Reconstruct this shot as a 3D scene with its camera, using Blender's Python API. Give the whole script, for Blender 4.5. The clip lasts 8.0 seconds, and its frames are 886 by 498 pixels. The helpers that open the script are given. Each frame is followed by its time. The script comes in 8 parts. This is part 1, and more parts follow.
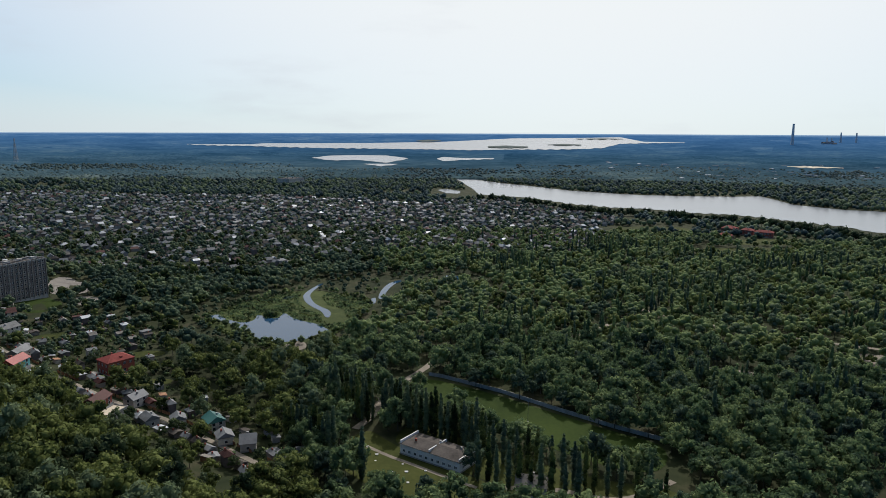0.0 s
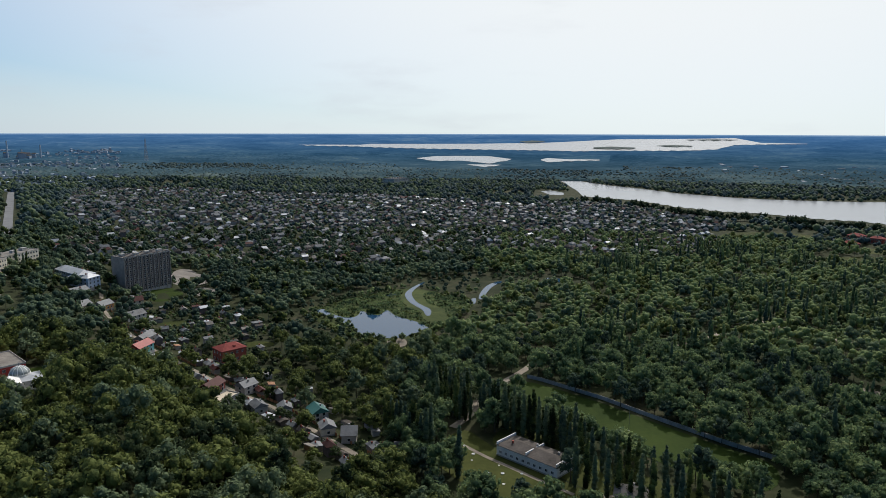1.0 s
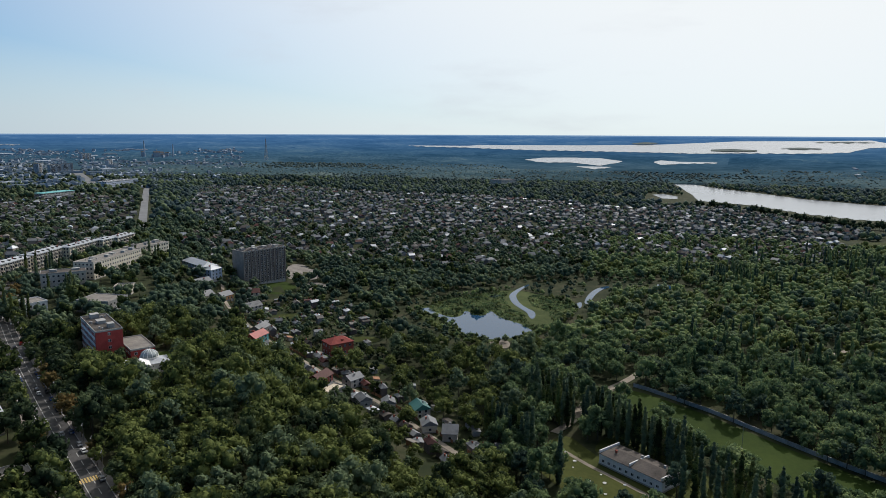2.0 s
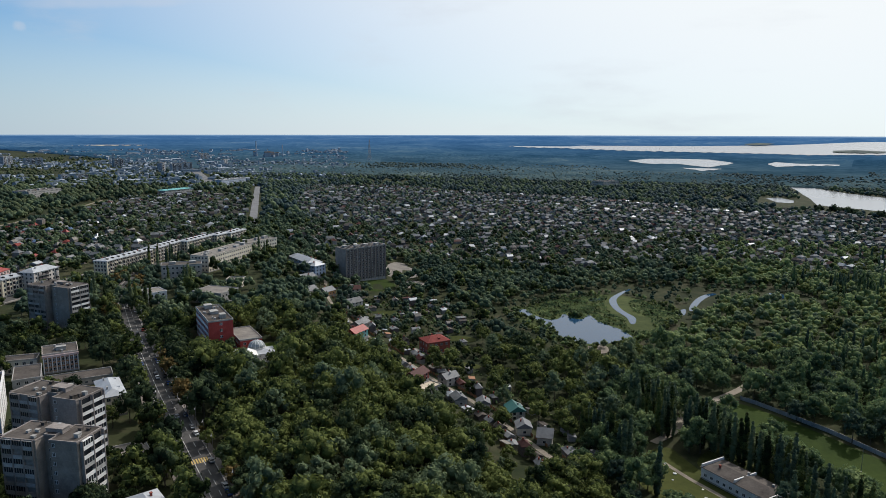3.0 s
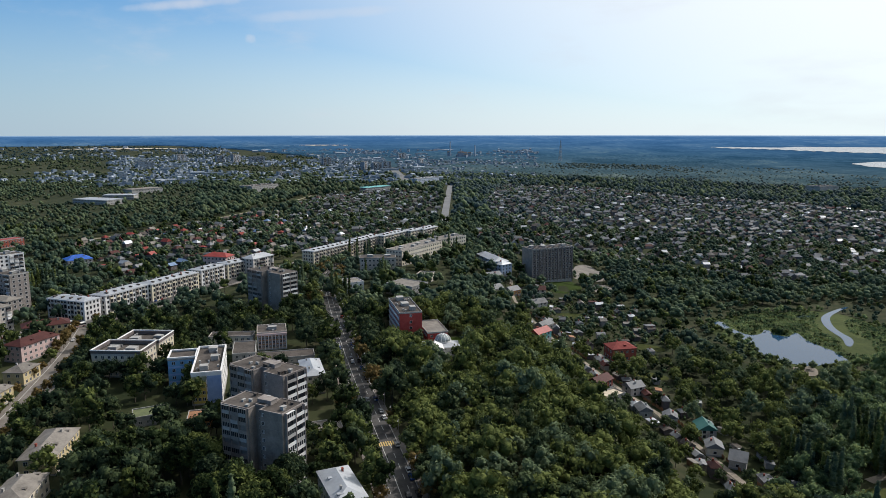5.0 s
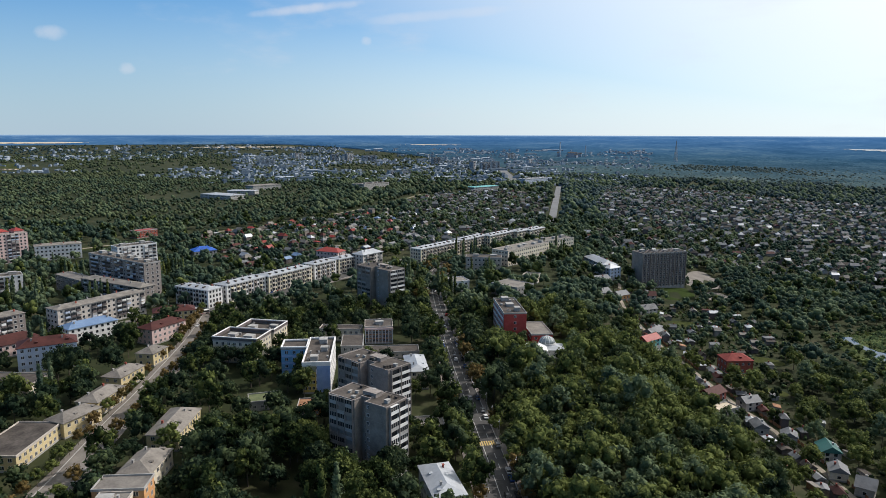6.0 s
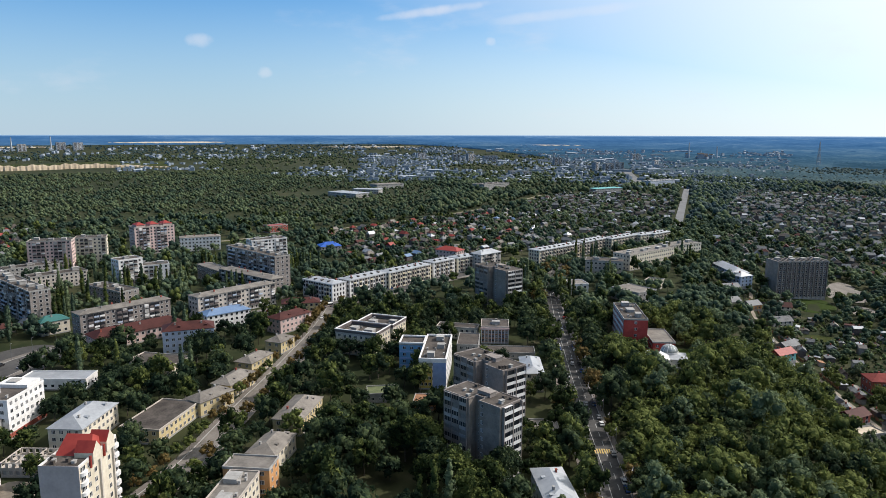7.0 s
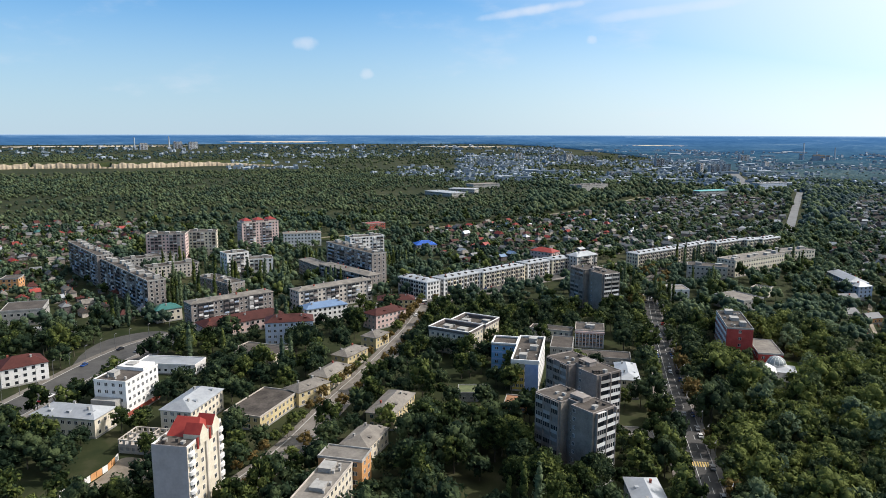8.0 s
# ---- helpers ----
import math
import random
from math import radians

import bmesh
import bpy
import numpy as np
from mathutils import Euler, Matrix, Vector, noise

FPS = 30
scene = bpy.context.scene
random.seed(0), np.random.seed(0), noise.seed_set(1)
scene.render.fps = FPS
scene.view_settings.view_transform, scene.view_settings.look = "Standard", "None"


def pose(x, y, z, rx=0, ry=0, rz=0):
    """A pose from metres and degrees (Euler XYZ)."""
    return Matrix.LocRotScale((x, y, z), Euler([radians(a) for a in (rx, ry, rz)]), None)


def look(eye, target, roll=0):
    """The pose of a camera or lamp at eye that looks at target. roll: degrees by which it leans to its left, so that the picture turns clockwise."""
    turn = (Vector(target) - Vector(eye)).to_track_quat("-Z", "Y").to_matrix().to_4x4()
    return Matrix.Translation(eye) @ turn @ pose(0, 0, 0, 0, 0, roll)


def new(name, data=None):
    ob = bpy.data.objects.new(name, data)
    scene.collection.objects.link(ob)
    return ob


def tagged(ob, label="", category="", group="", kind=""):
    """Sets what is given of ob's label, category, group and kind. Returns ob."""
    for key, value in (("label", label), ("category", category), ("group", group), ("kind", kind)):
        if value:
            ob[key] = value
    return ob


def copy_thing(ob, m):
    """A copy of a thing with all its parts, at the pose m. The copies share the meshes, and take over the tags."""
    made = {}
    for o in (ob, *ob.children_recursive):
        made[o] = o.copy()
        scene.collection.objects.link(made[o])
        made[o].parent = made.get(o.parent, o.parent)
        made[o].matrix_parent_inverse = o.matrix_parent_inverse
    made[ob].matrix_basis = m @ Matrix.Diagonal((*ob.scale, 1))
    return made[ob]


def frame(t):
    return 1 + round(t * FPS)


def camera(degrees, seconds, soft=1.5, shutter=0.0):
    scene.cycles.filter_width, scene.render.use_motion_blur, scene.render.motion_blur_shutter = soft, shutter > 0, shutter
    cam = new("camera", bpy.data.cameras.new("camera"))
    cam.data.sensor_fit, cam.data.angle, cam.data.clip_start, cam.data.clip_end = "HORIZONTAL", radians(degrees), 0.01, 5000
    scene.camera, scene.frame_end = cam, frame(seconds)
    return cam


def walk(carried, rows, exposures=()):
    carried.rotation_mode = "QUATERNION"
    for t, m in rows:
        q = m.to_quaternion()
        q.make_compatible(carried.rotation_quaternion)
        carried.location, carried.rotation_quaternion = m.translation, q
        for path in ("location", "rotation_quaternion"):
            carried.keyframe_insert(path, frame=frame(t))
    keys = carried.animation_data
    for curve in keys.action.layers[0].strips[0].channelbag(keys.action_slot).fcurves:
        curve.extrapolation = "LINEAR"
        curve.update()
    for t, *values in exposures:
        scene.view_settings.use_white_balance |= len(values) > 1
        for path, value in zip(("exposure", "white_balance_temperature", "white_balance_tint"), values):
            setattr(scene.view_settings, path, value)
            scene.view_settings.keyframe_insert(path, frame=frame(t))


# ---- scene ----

EYE = 120.0  # the drone hovers over the edge of the plateau and turns on the spot
cam = camera(64.6, 8.0, soft=0.5)
ROWS = [
    (0, 0.00, -9.63, 0.22),
    (0.5, 4.12, -9.61, 0.18),
    (1, 8.38, -9.59, 0.15),
    (1.5, 12.73, -9.57, 0.09),
    (1.7, 14.52, -9.55, 0.17),
    (2.8, 23.63, -9.49, 0.16),
    (3, 25.24, -9.50, 0.14),
    (3.5, 29.36, -9.49, 0.10),
    (4, 33.75, -9.49, 0.13),
    (4.2, 35.42, -9.44, 0.08),
    (5.3, 42.80, -9.50, 0.04),
    (5.5, 44.54, -9.49, 0.11),
    (6, 49.42, -9.49, 0.14),
    (6.5, 54.45, -9.49, 0.11),
    (7, 59.21, -9.49, 0.12),
    (7.5, 63.18, -9.50, 0.16),
    (8, 67.04, -9.51, 0.14),
]
walk(cam, [(t, pose(0, 0, EYE, 90 + pitch, 0, yaw) @ pose(0, 0, 0, 0, 0, roll)) for t, yaw, pitch, roll in ROWS],
     exposures=[(0.0, -0.66, 6250, 14), (1.5, -0.64, 6250, 14), (3.5, -0.56, 6250, 14), (5.5, -0.41, 6280, 14), (6.5, -0.32, 6300, 15), (8.0, -0.12, 6350, 14)])

# ---- light ----
SKY_TINT, SKY_HIGH = (0.46, 1.16, 1.60), (0.72, 0.76, 0.80)
HAZE_TOP, HAZE_LOW, GLOW_FROM, GLOW_TO = 0.24, 0.85, 0.05, 0.92
HAZE_AWAY, HAZE_SUN = (6.4, 7.9, 8.8), (14.0, 14.5, 13.8)
SUN_AZ, SUN_EL = -12.0, 42.0   # degrees left of +y, above the horizon
world = bpy.data.worlds.new("sky")
scene.world = world
world.use_nodes = True
wn, wl = world.node_tree.nodes, world.node_tree.links
wbg = wn["Background"]
sky = wn.new("ShaderNodeTexSky")
sky.sky_type = 'NISHITA'
sky.sun_disc = False
sky.sun_elevation = radians(SUN_EL)
sky.sun_rotation = radians(-SUN_AZ)
sky.altitude = 120
sky.air_density, sky.dust_density, sky.ozone_density = 1.0, 0.5, 2.5
wbg.inputs["Strength"].default_value = 0.10


def wmath(op, a, b=None, c=None):
    n = wn.new("ShaderNodeMath")
    n.operation = op
    for k, v in enumerate((a, b, c)):
        if v is None:
            continue
        if isinstance(v, (int, float)):
            n.inputs[k].default_value = v
        else:
            wl.new(v, n.inputs[k])
    return n.outputs[0]


def wrange(v, lo, hi, to_lo, to_hi):
    n = wn.new("ShaderNodeMapRange")
    n.interpolation_type = 'SMOOTHSTEP'
    for k, q in zip(("From Min", "From Max", "To Min", "To Max"), (lo, hi, to_lo, to_hi)):
        n.inputs[k].default_value = q
    wl.new(v, n.inputs["Value"])
    return n.outputs["Result"]


def wmix(f, a, b):
    n = wn.new("ShaderNodeMix")
    n.data_type = 'RGBA'
    for k, v in (("Factor", f), ("A", a), ("B", b)):
        if isinstance(v, (int, float)):
            n.inputs[k].default_value = v
        elif isinstance(v, tuple):
            n.inputs[k].default_value = (*v, 1)
        else:
            wl.new(v, n.inputs[k])
    return n.outputs["Result"]


# summer haze: the sky pales towards the horizon and round the sun
wco = wn.new("ShaderNodeTexCoord")
wse = wn.new("ShaderNodeSeparateXYZ")
wl.new(wco.outputs["Generated"], wse.inputs[0])
wdo = wn.new("ShaderNodeVectorMath")
wdo.operation = 'DOT_PRODUCT'
wl.new(wco.outputs["Generated"], wdo.inputs[0])
_c = math.cos(radians(SUN_EL))
wdo.inputs[1].default_value = (-math.sin(radians(SUN_AZ)) * _c, math.cos(radians(SUN_AZ)) * _c, math.sin(radians(SUN_EL)))
low = wrange(wse.outputs["Z"], -0.02, HAZE_TOP, HAZE_LOW, 0.0)
near_sun = wrange(wdo.outputs["Value"], GLOW_FROM, GLOW_TO, 0.0, 1.0)
haze_tone = wmix(wrange(wdo.outputs["Value"], 0.0, 0.85, 0.0, 1.0), HAZE_AWAY, HAZE_SUN)
deep = wn.new("ShaderNodeMix")
deep.data_type, deep.blend_type = 'RGBA', 'MULTIPLY'
deep.inputs["Factor"].default_value = 1.0
wl.new(sky.outputs["Color"], deep.inputs["A"])
wl.new(wmix(wrange(wse.outputs["Z"], 0.35, 0.6, 0.0, 1.0), SKY_TINT, SKY_HIGH), deep.inputs["B"])
hazy = wmix(wmath('MAXIMUM', low, near_sun), deep.outputs["Result"], haze_tone)
# wisps of high cloud, drawn out along one direction
wmp = wn.new("ShaderNodeMapping")
wmp.inputs["Scale"].default_value = (1.6, 3.4, 9.0)
wmp.inputs["Rotation"].default_value = (0.05, 0.10, 0.9)
wno = wn.new("ShaderNodeTexNoise")
wno.inputs["Scale"].default_value = 1.9
wno.inputs["Detail"].default_value = 7.0
wno.inputs["Roughness"].default_value = 0.58
wl.new(wco.outputs["Generated"], wmp.inputs["Vector"])
wl.new(wmp.outputs["Vector"], wno.inputs["Vector"])
wisps = wrange(wno.outputs["Fac"], 0.54, 0.80, 0.0, 0.35)
clouded = wmix(wisps, hazy, (9.0, 9.4, 9.8))


def puff(base, az, el, wide, tall, tilt, strength):
    """A small fair-weather cloud: an uneven oval of white at one bearing."""
    ca, sa, ce, se = math.cos(radians(az)), math.sin(radians(az)), math.cos(radians(el)), math.sin(radians(el))
    right, above = Vector((ca, sa, 0)), Vector((sa * se, -ca * se, ce))
    ct, st = math.cos(radians(tilt)), math.sin(radians(tilt))
    mid = Vector((-sa * ce, ca * ce, se))
    terms = []
    for axis, size in ((right * ct + above * st, wide), (above * ct - right * st, tall)):
        n = wn.new("ShaderNodeVectorMath")
        n.operation = 'DOT_PRODUCT'
        wl.new(wco.outputs["Generated"], n.inputs[0])
        n.inputs[1].default_value = axis / math.sin(radians(size))
        q = wmath('SUBTRACT', n.outputs["Value"], axis.dot(mid) / math.sin(radians(size)))
        terms.append(wmath('MULTIPLY', q, q))
    nz = wn.new("ShaderNodeTexNoise")
    nz.inputs["Scale"].default_value = 60.0 / wide ** 0.5
    nz.inputs["Detail"].default_value = 5.0
    wl.new(wco.outputs["Generated"], nz.inputs["Vector"])
    d = wmath('MULTIPLY_ADD', nz.outputs["Fac"], 1.6, wmath('ADD', *terms))
    ahead = wn.new("ShaderNodeVectorMath")
    ahead.operation = 'DOT_PRODUCT'
    wl.new(wco.outputs["Generated"], ahead.inputs[0])
    ahead.inputs[1].default_value = mid
    f = wmath('MULTIPLY', wrange(d, 0.55, 1.75, strength, 0.0), wmath('GREATER_THAN', ahead.outputs["Value"], 0.5))
    return wmix(f, base, (9.6, 9.9, 10.2))


for spec in ((77.7, 6.7, 1.2, 0.6, 0, 0.40), (73.1, 4.5, 0.7, 0.5, 0, 0.35), (59.8, 9.3, 5.0, 0.45, 8, 0.6), (72.5, 11.0, 4.0, 0.4, 10, 0.6), (55.5, 7.0, 0.5, 0.4, 0, 0.35), (49.5, 9.0, 9.0, 0.5, 5, 0.3)):
    clouded = puff(clouded, *spec)
wl.new(clouded, wbg.inputs["Color"])

sun_data = bpy.data.lights.new("sun", 'SUN')
sun_data.energy = 5.0
sun_data.angle = radians(0.6)
sun_data.color = (1.0, 0.94, 0.84)
sun = new("sun", sun_data)
_sx, _sy = -math.sin(radians(SUN_AZ)), math.cos(radians(SUN_AZ))
sun.matrix_world = look((_sx * 900, _sy * 900, 900 * math.tan(radians(SUN_EL))), (0, 0, 0))
scene.view_settings.exposure = 0.0

# ---- materials ----


def ramp_node(nt, stops):
    n = nt.nodes.new("ShaderNodeValToRGB")
    el = n.color_ramp.elements
    while len(el) < len(stops):
        el.new(0.5)
    for e, (p, c) in zip(el, stops):
        e.position, e.color = p, (*c, 1)
    return n


def surface(name, dark, light, scale=1.0, rough=0.85, metal=0.0, bump=0.3, fine=6.0, spec=0.4, jitter=0.12, stops=None):
    """A surface with stains at one scale, grain at a finer one and a random tone for each object."""
    m = bpy.data.materials.new(name)
    m.use_nodes = True
    nt = m.node_tree
    b = nt.nodes["Principled BSDF"]
    b.inputs["Roughness"].default_value = rough
    b.inputs["Metallic"].default_value = metal
    b.inputs["Specular IOR Level"].default_value = spec
    geo = nt.nodes.new("ShaderNodeNewGeometry")
    n1 = nt.nodes.new("ShaderNodeTexNoise")
    n1.inputs["Scale"].default_value = scale
    n1.inputs["Detail"].default_value = 8
    n1.inputs["Roughness"].default_value = 0.62
    n2 = nt.nodes.new("ShaderNodeTexNoise")
    n2.inputs["Scale"].default_value = scale * fine
    n2.inputs["Detail"].default_value = 3
    for n in (n1, n2):
        nt.links.new(geo.outputs["Position"], n.inputs["Vector"])
    add = nt.nodes.new("ShaderNodeMath")
    add.operation = 'MULTIPLY_ADD'
    add.inputs[1].default_value = 0.35
    nt.links.new(n2.outputs["Fac"], add.inputs[0])
    nt.links.new(n1.outputs["Fac"], add.inputs[2])
    info = nt.nodes.new("ShaderNodeObjectInfo")
    add2 = nt.nodes.new("ShaderNodeMath")
    add2.operation = 'MULTIPLY_ADD'
    add2.inputs[1].default_value = jitter
    nt.links.new(info.outputs["Random"], add2.inputs[0])
    nt.links.new(add.outputs[0], add2.inputs[2])
    rp = ramp_node(nt, stops or [(0.48, dark), (0.92, light)])
    nt.links.new(add2.outputs[0], rp.inputs["Fac"])
    nt.links.new(rp.outputs["Color"], b.inputs["Base Color"])
    if bump:
        bp = nt.nodes.new("ShaderNodeBump")
        bp.inputs["Strength"].default_value = bump
        bp.inputs["Distance"].default_value = 0.05
        nt.links.new(n2.outputs["Fac"], bp.inputs["Height"])
        nt.links.new(bp.outputs["Normal"], b.inputs["Normal"])
    return m


def foliage(name, dark, mid, light, scale=0.09, grain=1.5, through_light=0.28):
    """Leaves: tone drifts from tree to tree and from clump to clump, with some light let through."""
    m = bpy.data.materials.new(name)
    m.use_nodes = True
    nt = m.node_tree
    out = nt.nodes["Material Output"]
    b = nt.nodes["Principled BSDF"]
    b.inputs["Roughness"].default_value = 0.7
    b.inputs["Specular IOR Level"].default_value = 0.06
    geo = nt.nodes.new("ShaderNodeNewGeometry")
    n1 = nt.nodes.new("ShaderNodeTexNoise")
    n1.inputs["Scale"].default_value = scale
    n1.inputs["Detail"].default_value = 4
    nt.links.new(geo.outputs["Position"], n1.inputs["Vector"])
    n3 = nt.nodes.new("ShaderNodeTexNoise")
    n3.inputs["Scale"].default_value = 1.1
    n3.inputs["Detail"].default_value = 4
    nt.links.new(geo.outputs["Position"], n3.inputs["Vector"])
    a = nt.nodes.new("ShaderNodeMath")
    a.operation = 'MULTIPLY_ADD'
    a.inputs[1].default_value = 0.34
    nt.links.new(geo.outputs["Random Per Island"], a.inputs[0])
    drift = nt.nodes.new("ShaderNodeMath")
    drift.operation = 'MULTIPLY_ADD'
    drift.inputs[1].default_value = 1.5
    drift.inputs[2].default_value = -0.40
    nt.links.new(n1.outputs["Fac"], drift.inputs[0])
    info = nt.nodes.new("ShaderNodeObjectInfo")
    own = nt.nodes.new("ShaderNodeMath")
    own.operation = 'MULTIPLY_ADD'
    own.inputs[1].default_value = 0.36
    nt.links.new(info.outputs["Random"], own.inputs[0])
    nt.links.new(drift.outputs[0], own.inputs[2])
    nt.links.new(own.outputs[0], a.inputs[2])
    a2 = nt.nodes.new("ShaderNodeMath")
    a2.operation = 'MULTIPLY_ADD'
    a2.inputs[1].default_value = 0.3
    nt.links.new(n3.outputs["Fac"], a2.inputs[0])
    nt.links.new(a.outputs[0], a2.inputs[2])
    rp = ramp_node(nt, [(0.45, dark), (0.78, mid), (1.0, light)])
    nt.links.new(a2.outputs[0], rp.inputs["Fac"])
    nt.links.new(rp.outputs["Color"], b.inputs["Base Color"])
    n4 = nt.nodes.new("ShaderNodeTexNoise")
    n4.inputs["Scale"].default_value = grain
    n4.inputs["Detail"].default_value = 3
    nt.links.new(geo.outputs["Position"], n4.inputs["Vector"])
    bp = nt.nodes.new("ShaderNodeBump")
    bp.inputs["Strength"].default_value = 0.9
    bp.inputs["Distance"].default_value = 0.9 / grain
    nt.links.new(n4.outputs["Fac"], bp.inputs["Height"])
    nt.links.new(bp.outputs["Normal"], b.inputs["Normal"])
    tr = nt.nodes.new("ShaderNodeBsdfTranslucent")
    nt.links.new(rp.outputs["Color"], tr.inputs["Color"])
    mx = nt.nodes.new("ShaderNodeMixShader")
    mx.inputs["Fac"].default_value = through_light
    nt.links.new(b.outputs[0], mx.inputs[1])
    nt.links.new(tr.outputs[0], mx.inputs[2])
    nt.links.new(mx.outputs[0], out.inputs["Surface"])
    return m


M = {}
M["panel"] = surface("concrete_panel", (0.170, 0.146, 0.124), (0.315, 0.275, 0.238), 0.25)
M["ivory"] = surface("ivory_plaster", (0.44, 0.39, 0.34), (0.62, 0.57, 0.51), 0.2)
M["tile_red"] = surface("clay_tile", (0.14, 0.030, 0.026), (0.25, 0.060, 0.050), 0.4, rough=0.85, spec=0.15)
M["panel_dark"] = surface("weathered_panel", (0.075, 0.062, 0.060), (0.16, 0.135, 0.13), 0.2)
M["lilac"] = surface("lilac_plaster", (0.40, 0.345, 0.33), (0.54, 0.48, 0.46), 0.2)
M["concrete"] = surface("concrete", (0.22, 0.215, 0.20), (0.40, 0.39, 0.37), 0.3)
M["brick_grey"] = surface("grey_brick", (0.160, 0.138, 0.124), (0.305, 0.270, 0.245), 0.3)
M["brick_pale"] = surface("pale_brick", (0.34, 0.30, 0.26), (0.54, 0.49, 0.43), 0.3)
M["brick_red"] = surface("red_brick", (0.20, 0.045, 0.03), (0.34, 0.09, 0.06), 0.35)
M["brick_crimson"] = surface("crimson_brick", (0.25, 0.030, 0.026), (0.40, 0.062, 0.052), 0.35)
M["cream"] = surface("cream_plaster", (0.50, 0.44, 0.33), (0.72, 0.66, 0.54), 0.25)
M["white"] = surface("white_plaster", (0.58, 0.57, 0.55), (0.80, 0.79, 0.77), 0.25)
M["yellow"] = surface("yellow_plaster", (0.44, 0.35, 0.18), (0.64, 0.54, 0.32), 0.25)
M["yellow_white"] = surface("primrose_panel", (0.52, 0.46, 0.32), (0.72, 0.65, 0.49), 0.25)
M["pink"] = surface("pink_plaster", (0.48, 0.33, 0.30), (0.66, 0.50, 0.46), 0.25)
M["orange"] = surface("orange_plaster", (0.48, 0.22, 0.08), (0.62, 0.34, 0.15), 0.25)
M["blue"] = surface("blue_cladding", (0.10, 0.26, 0.44), (0.18, 0.38, 0.58), 0.3)
M["blue_pale"] = surface("pale_blue_plaster", (0.30, 0.36, 0.46), (0.46, 0.52, 0.62), 0.3)
M["blue_soft"] = surface("sky_blue_cladding", (0.20, 0.30, 0.52), (0.30, 0.42, 0.66), 0.3)
M["ochre"] = surface("ochre_cladding", (0.42, 0.31, 0.06), (0.58, 0.45, 0.12), 0.3)
M["moss_plaster"] = surface("grey_green_cladding", (0.20, 0.21, 0.14), (0.32, 0.33, 0.24), 0.3)
M["teal"] = surface("teal_plaster", (0.08, 0.30, 0.30), (0.16, 0.42, 0.42), 0.3)
M["bitumen"] = surface("bitumen_roofing", (0.034, 0.030, 0.027), (0.115, 0.100, 0.088), 0.16, rough=0.9, spec=0.15)
M["slate"] = surface("slate_sheet", (0.105, 0.095, 0.084), (0.25, 0.228, 0.20), 0.2, rough=0.75, spec=0.22)
M["old_slate"] = surface("weathered_slate", (0.050, 0.054, 0.058), (0.165, 0.172, 0.178), 0.12, rough=0.65, jitter=0.3, spec=0.3)
M["sand"] = surface("sandy_concrete", (0.40, 0.34, 0.25), (0.58, 0.50, 0.38), 0.2)
M["rust"] = surface("rusty_sheet", (0.16, 0.07, 0.035), (0.36, 0.19, 0.10), 0.3)
M["moss"] = surface("mossy_roof", (0.05, 0.07, 0.03), (0.14, 0.16, 0.07), 0.25)
M["metal_white"] = surface("galvanised_sheet", (0.29, 0.305, 0.325), (0.45, 0.47, 0.49), 0.15, rough=0.5, metal=0.3, bump=0.05, spec=0.35)
M["metal_red"] = surface("red_sheet", (0.21, 0.020, 0.016), (0.32, 0.044, 0.032), 0.15, rough=0.6, bump=0.05)
M["metal_red_dark"] = surface("dark_red_sheet", (0.042, 0.014, 0.012), (0.092, 0.030, 0.025), 0.15, rough=0.7, bump=0.05, spec=0.2)
M["metal_green"] = surface("green_sheet", (0.015, 0.075, 0.072), (0.035, 0.145, 0.13), 0.15, rough=0.55, bump=0.05)
M["metal_blue"] = surface("blue_sheet", (0.10, 0.17, 0.30), (0.18, 0.27, 0.41), 0.15, rough=0.45, bump=0.05)
M["metal_azure"] = surface("azure_sheet", (0.012, 0.075, 0.36), (0.03, 0.13, 0.52), 0.15, rough=0.5, bump=0.05)
M["frame"] = surface("window_frame", (0.55, 0.55, 0.54), (0.75, 0.75, 0.74), 0.8, rough=0.5)
M["metal"] = surface("steel", (0.16, 0.16, 0.17), (0.30, 0.30, 0.31), 0.4, rough=0.5, metal=0.6)
M["rubber"] = surface("rubber", (0.015, 0.015, 0.015), (0.03, 0.03, 0.03), 2.0, rough=0.8)
M["asphalt"] = surface("asphalt", (0.036, 0.035, 0.034), (0.090, 0.087, 0.083), 0.08, rough=0.85, bump=0.2, fine=9)
M["paving"] = surface("paving", (0.105, 0.092, 0.079), (0.215, 0.194, 0.170), 0.12, rough=0.85, bump=0.2, fine=9)
M["kerb"] = surface("kerbstone", (0.25, 0.24, 0.23), (0.42, 0.41, 0.39), 0.5)
M["roadpaint"] = surface("road_paint", (0.28, 0.28, 0.27), (0.50, 0.50, 0.48), 0.6)
M["yellowpaint"] = surface("yellow_road_paint", (0.40, 0.28, 0.08), (0.58, 0.42, 0.15), 0.6)
M["far_road"] = surface("worn_road", (0.095, 0.098, 0.10), (0.17, 0.174, 0.18), 0.05, rough=0.85, bump=0.1)
M["bark"] = surface("bark", (0.05, 0.04, 0.03), (0.13, 0.11, 0.085), 0.9)
M["dirt"] = surface("packed_dirt", (0.12, 0.10, 0.075), (0.27, 0.23, 0.18), 0.1)
M["grass"] = surface("mown_grass", (0.016, 0.032, 0.006), (0.040, 0.062, 0.012), 0.035, bump=0.5, fine=14, spec=0.05)
M["meadow"] = surface("rough_meadow", (0.022, 0.032, 0.008), (0.066, 0.074, 0.020), 0.03, bump=0.5, fine=14, spec=0.05)
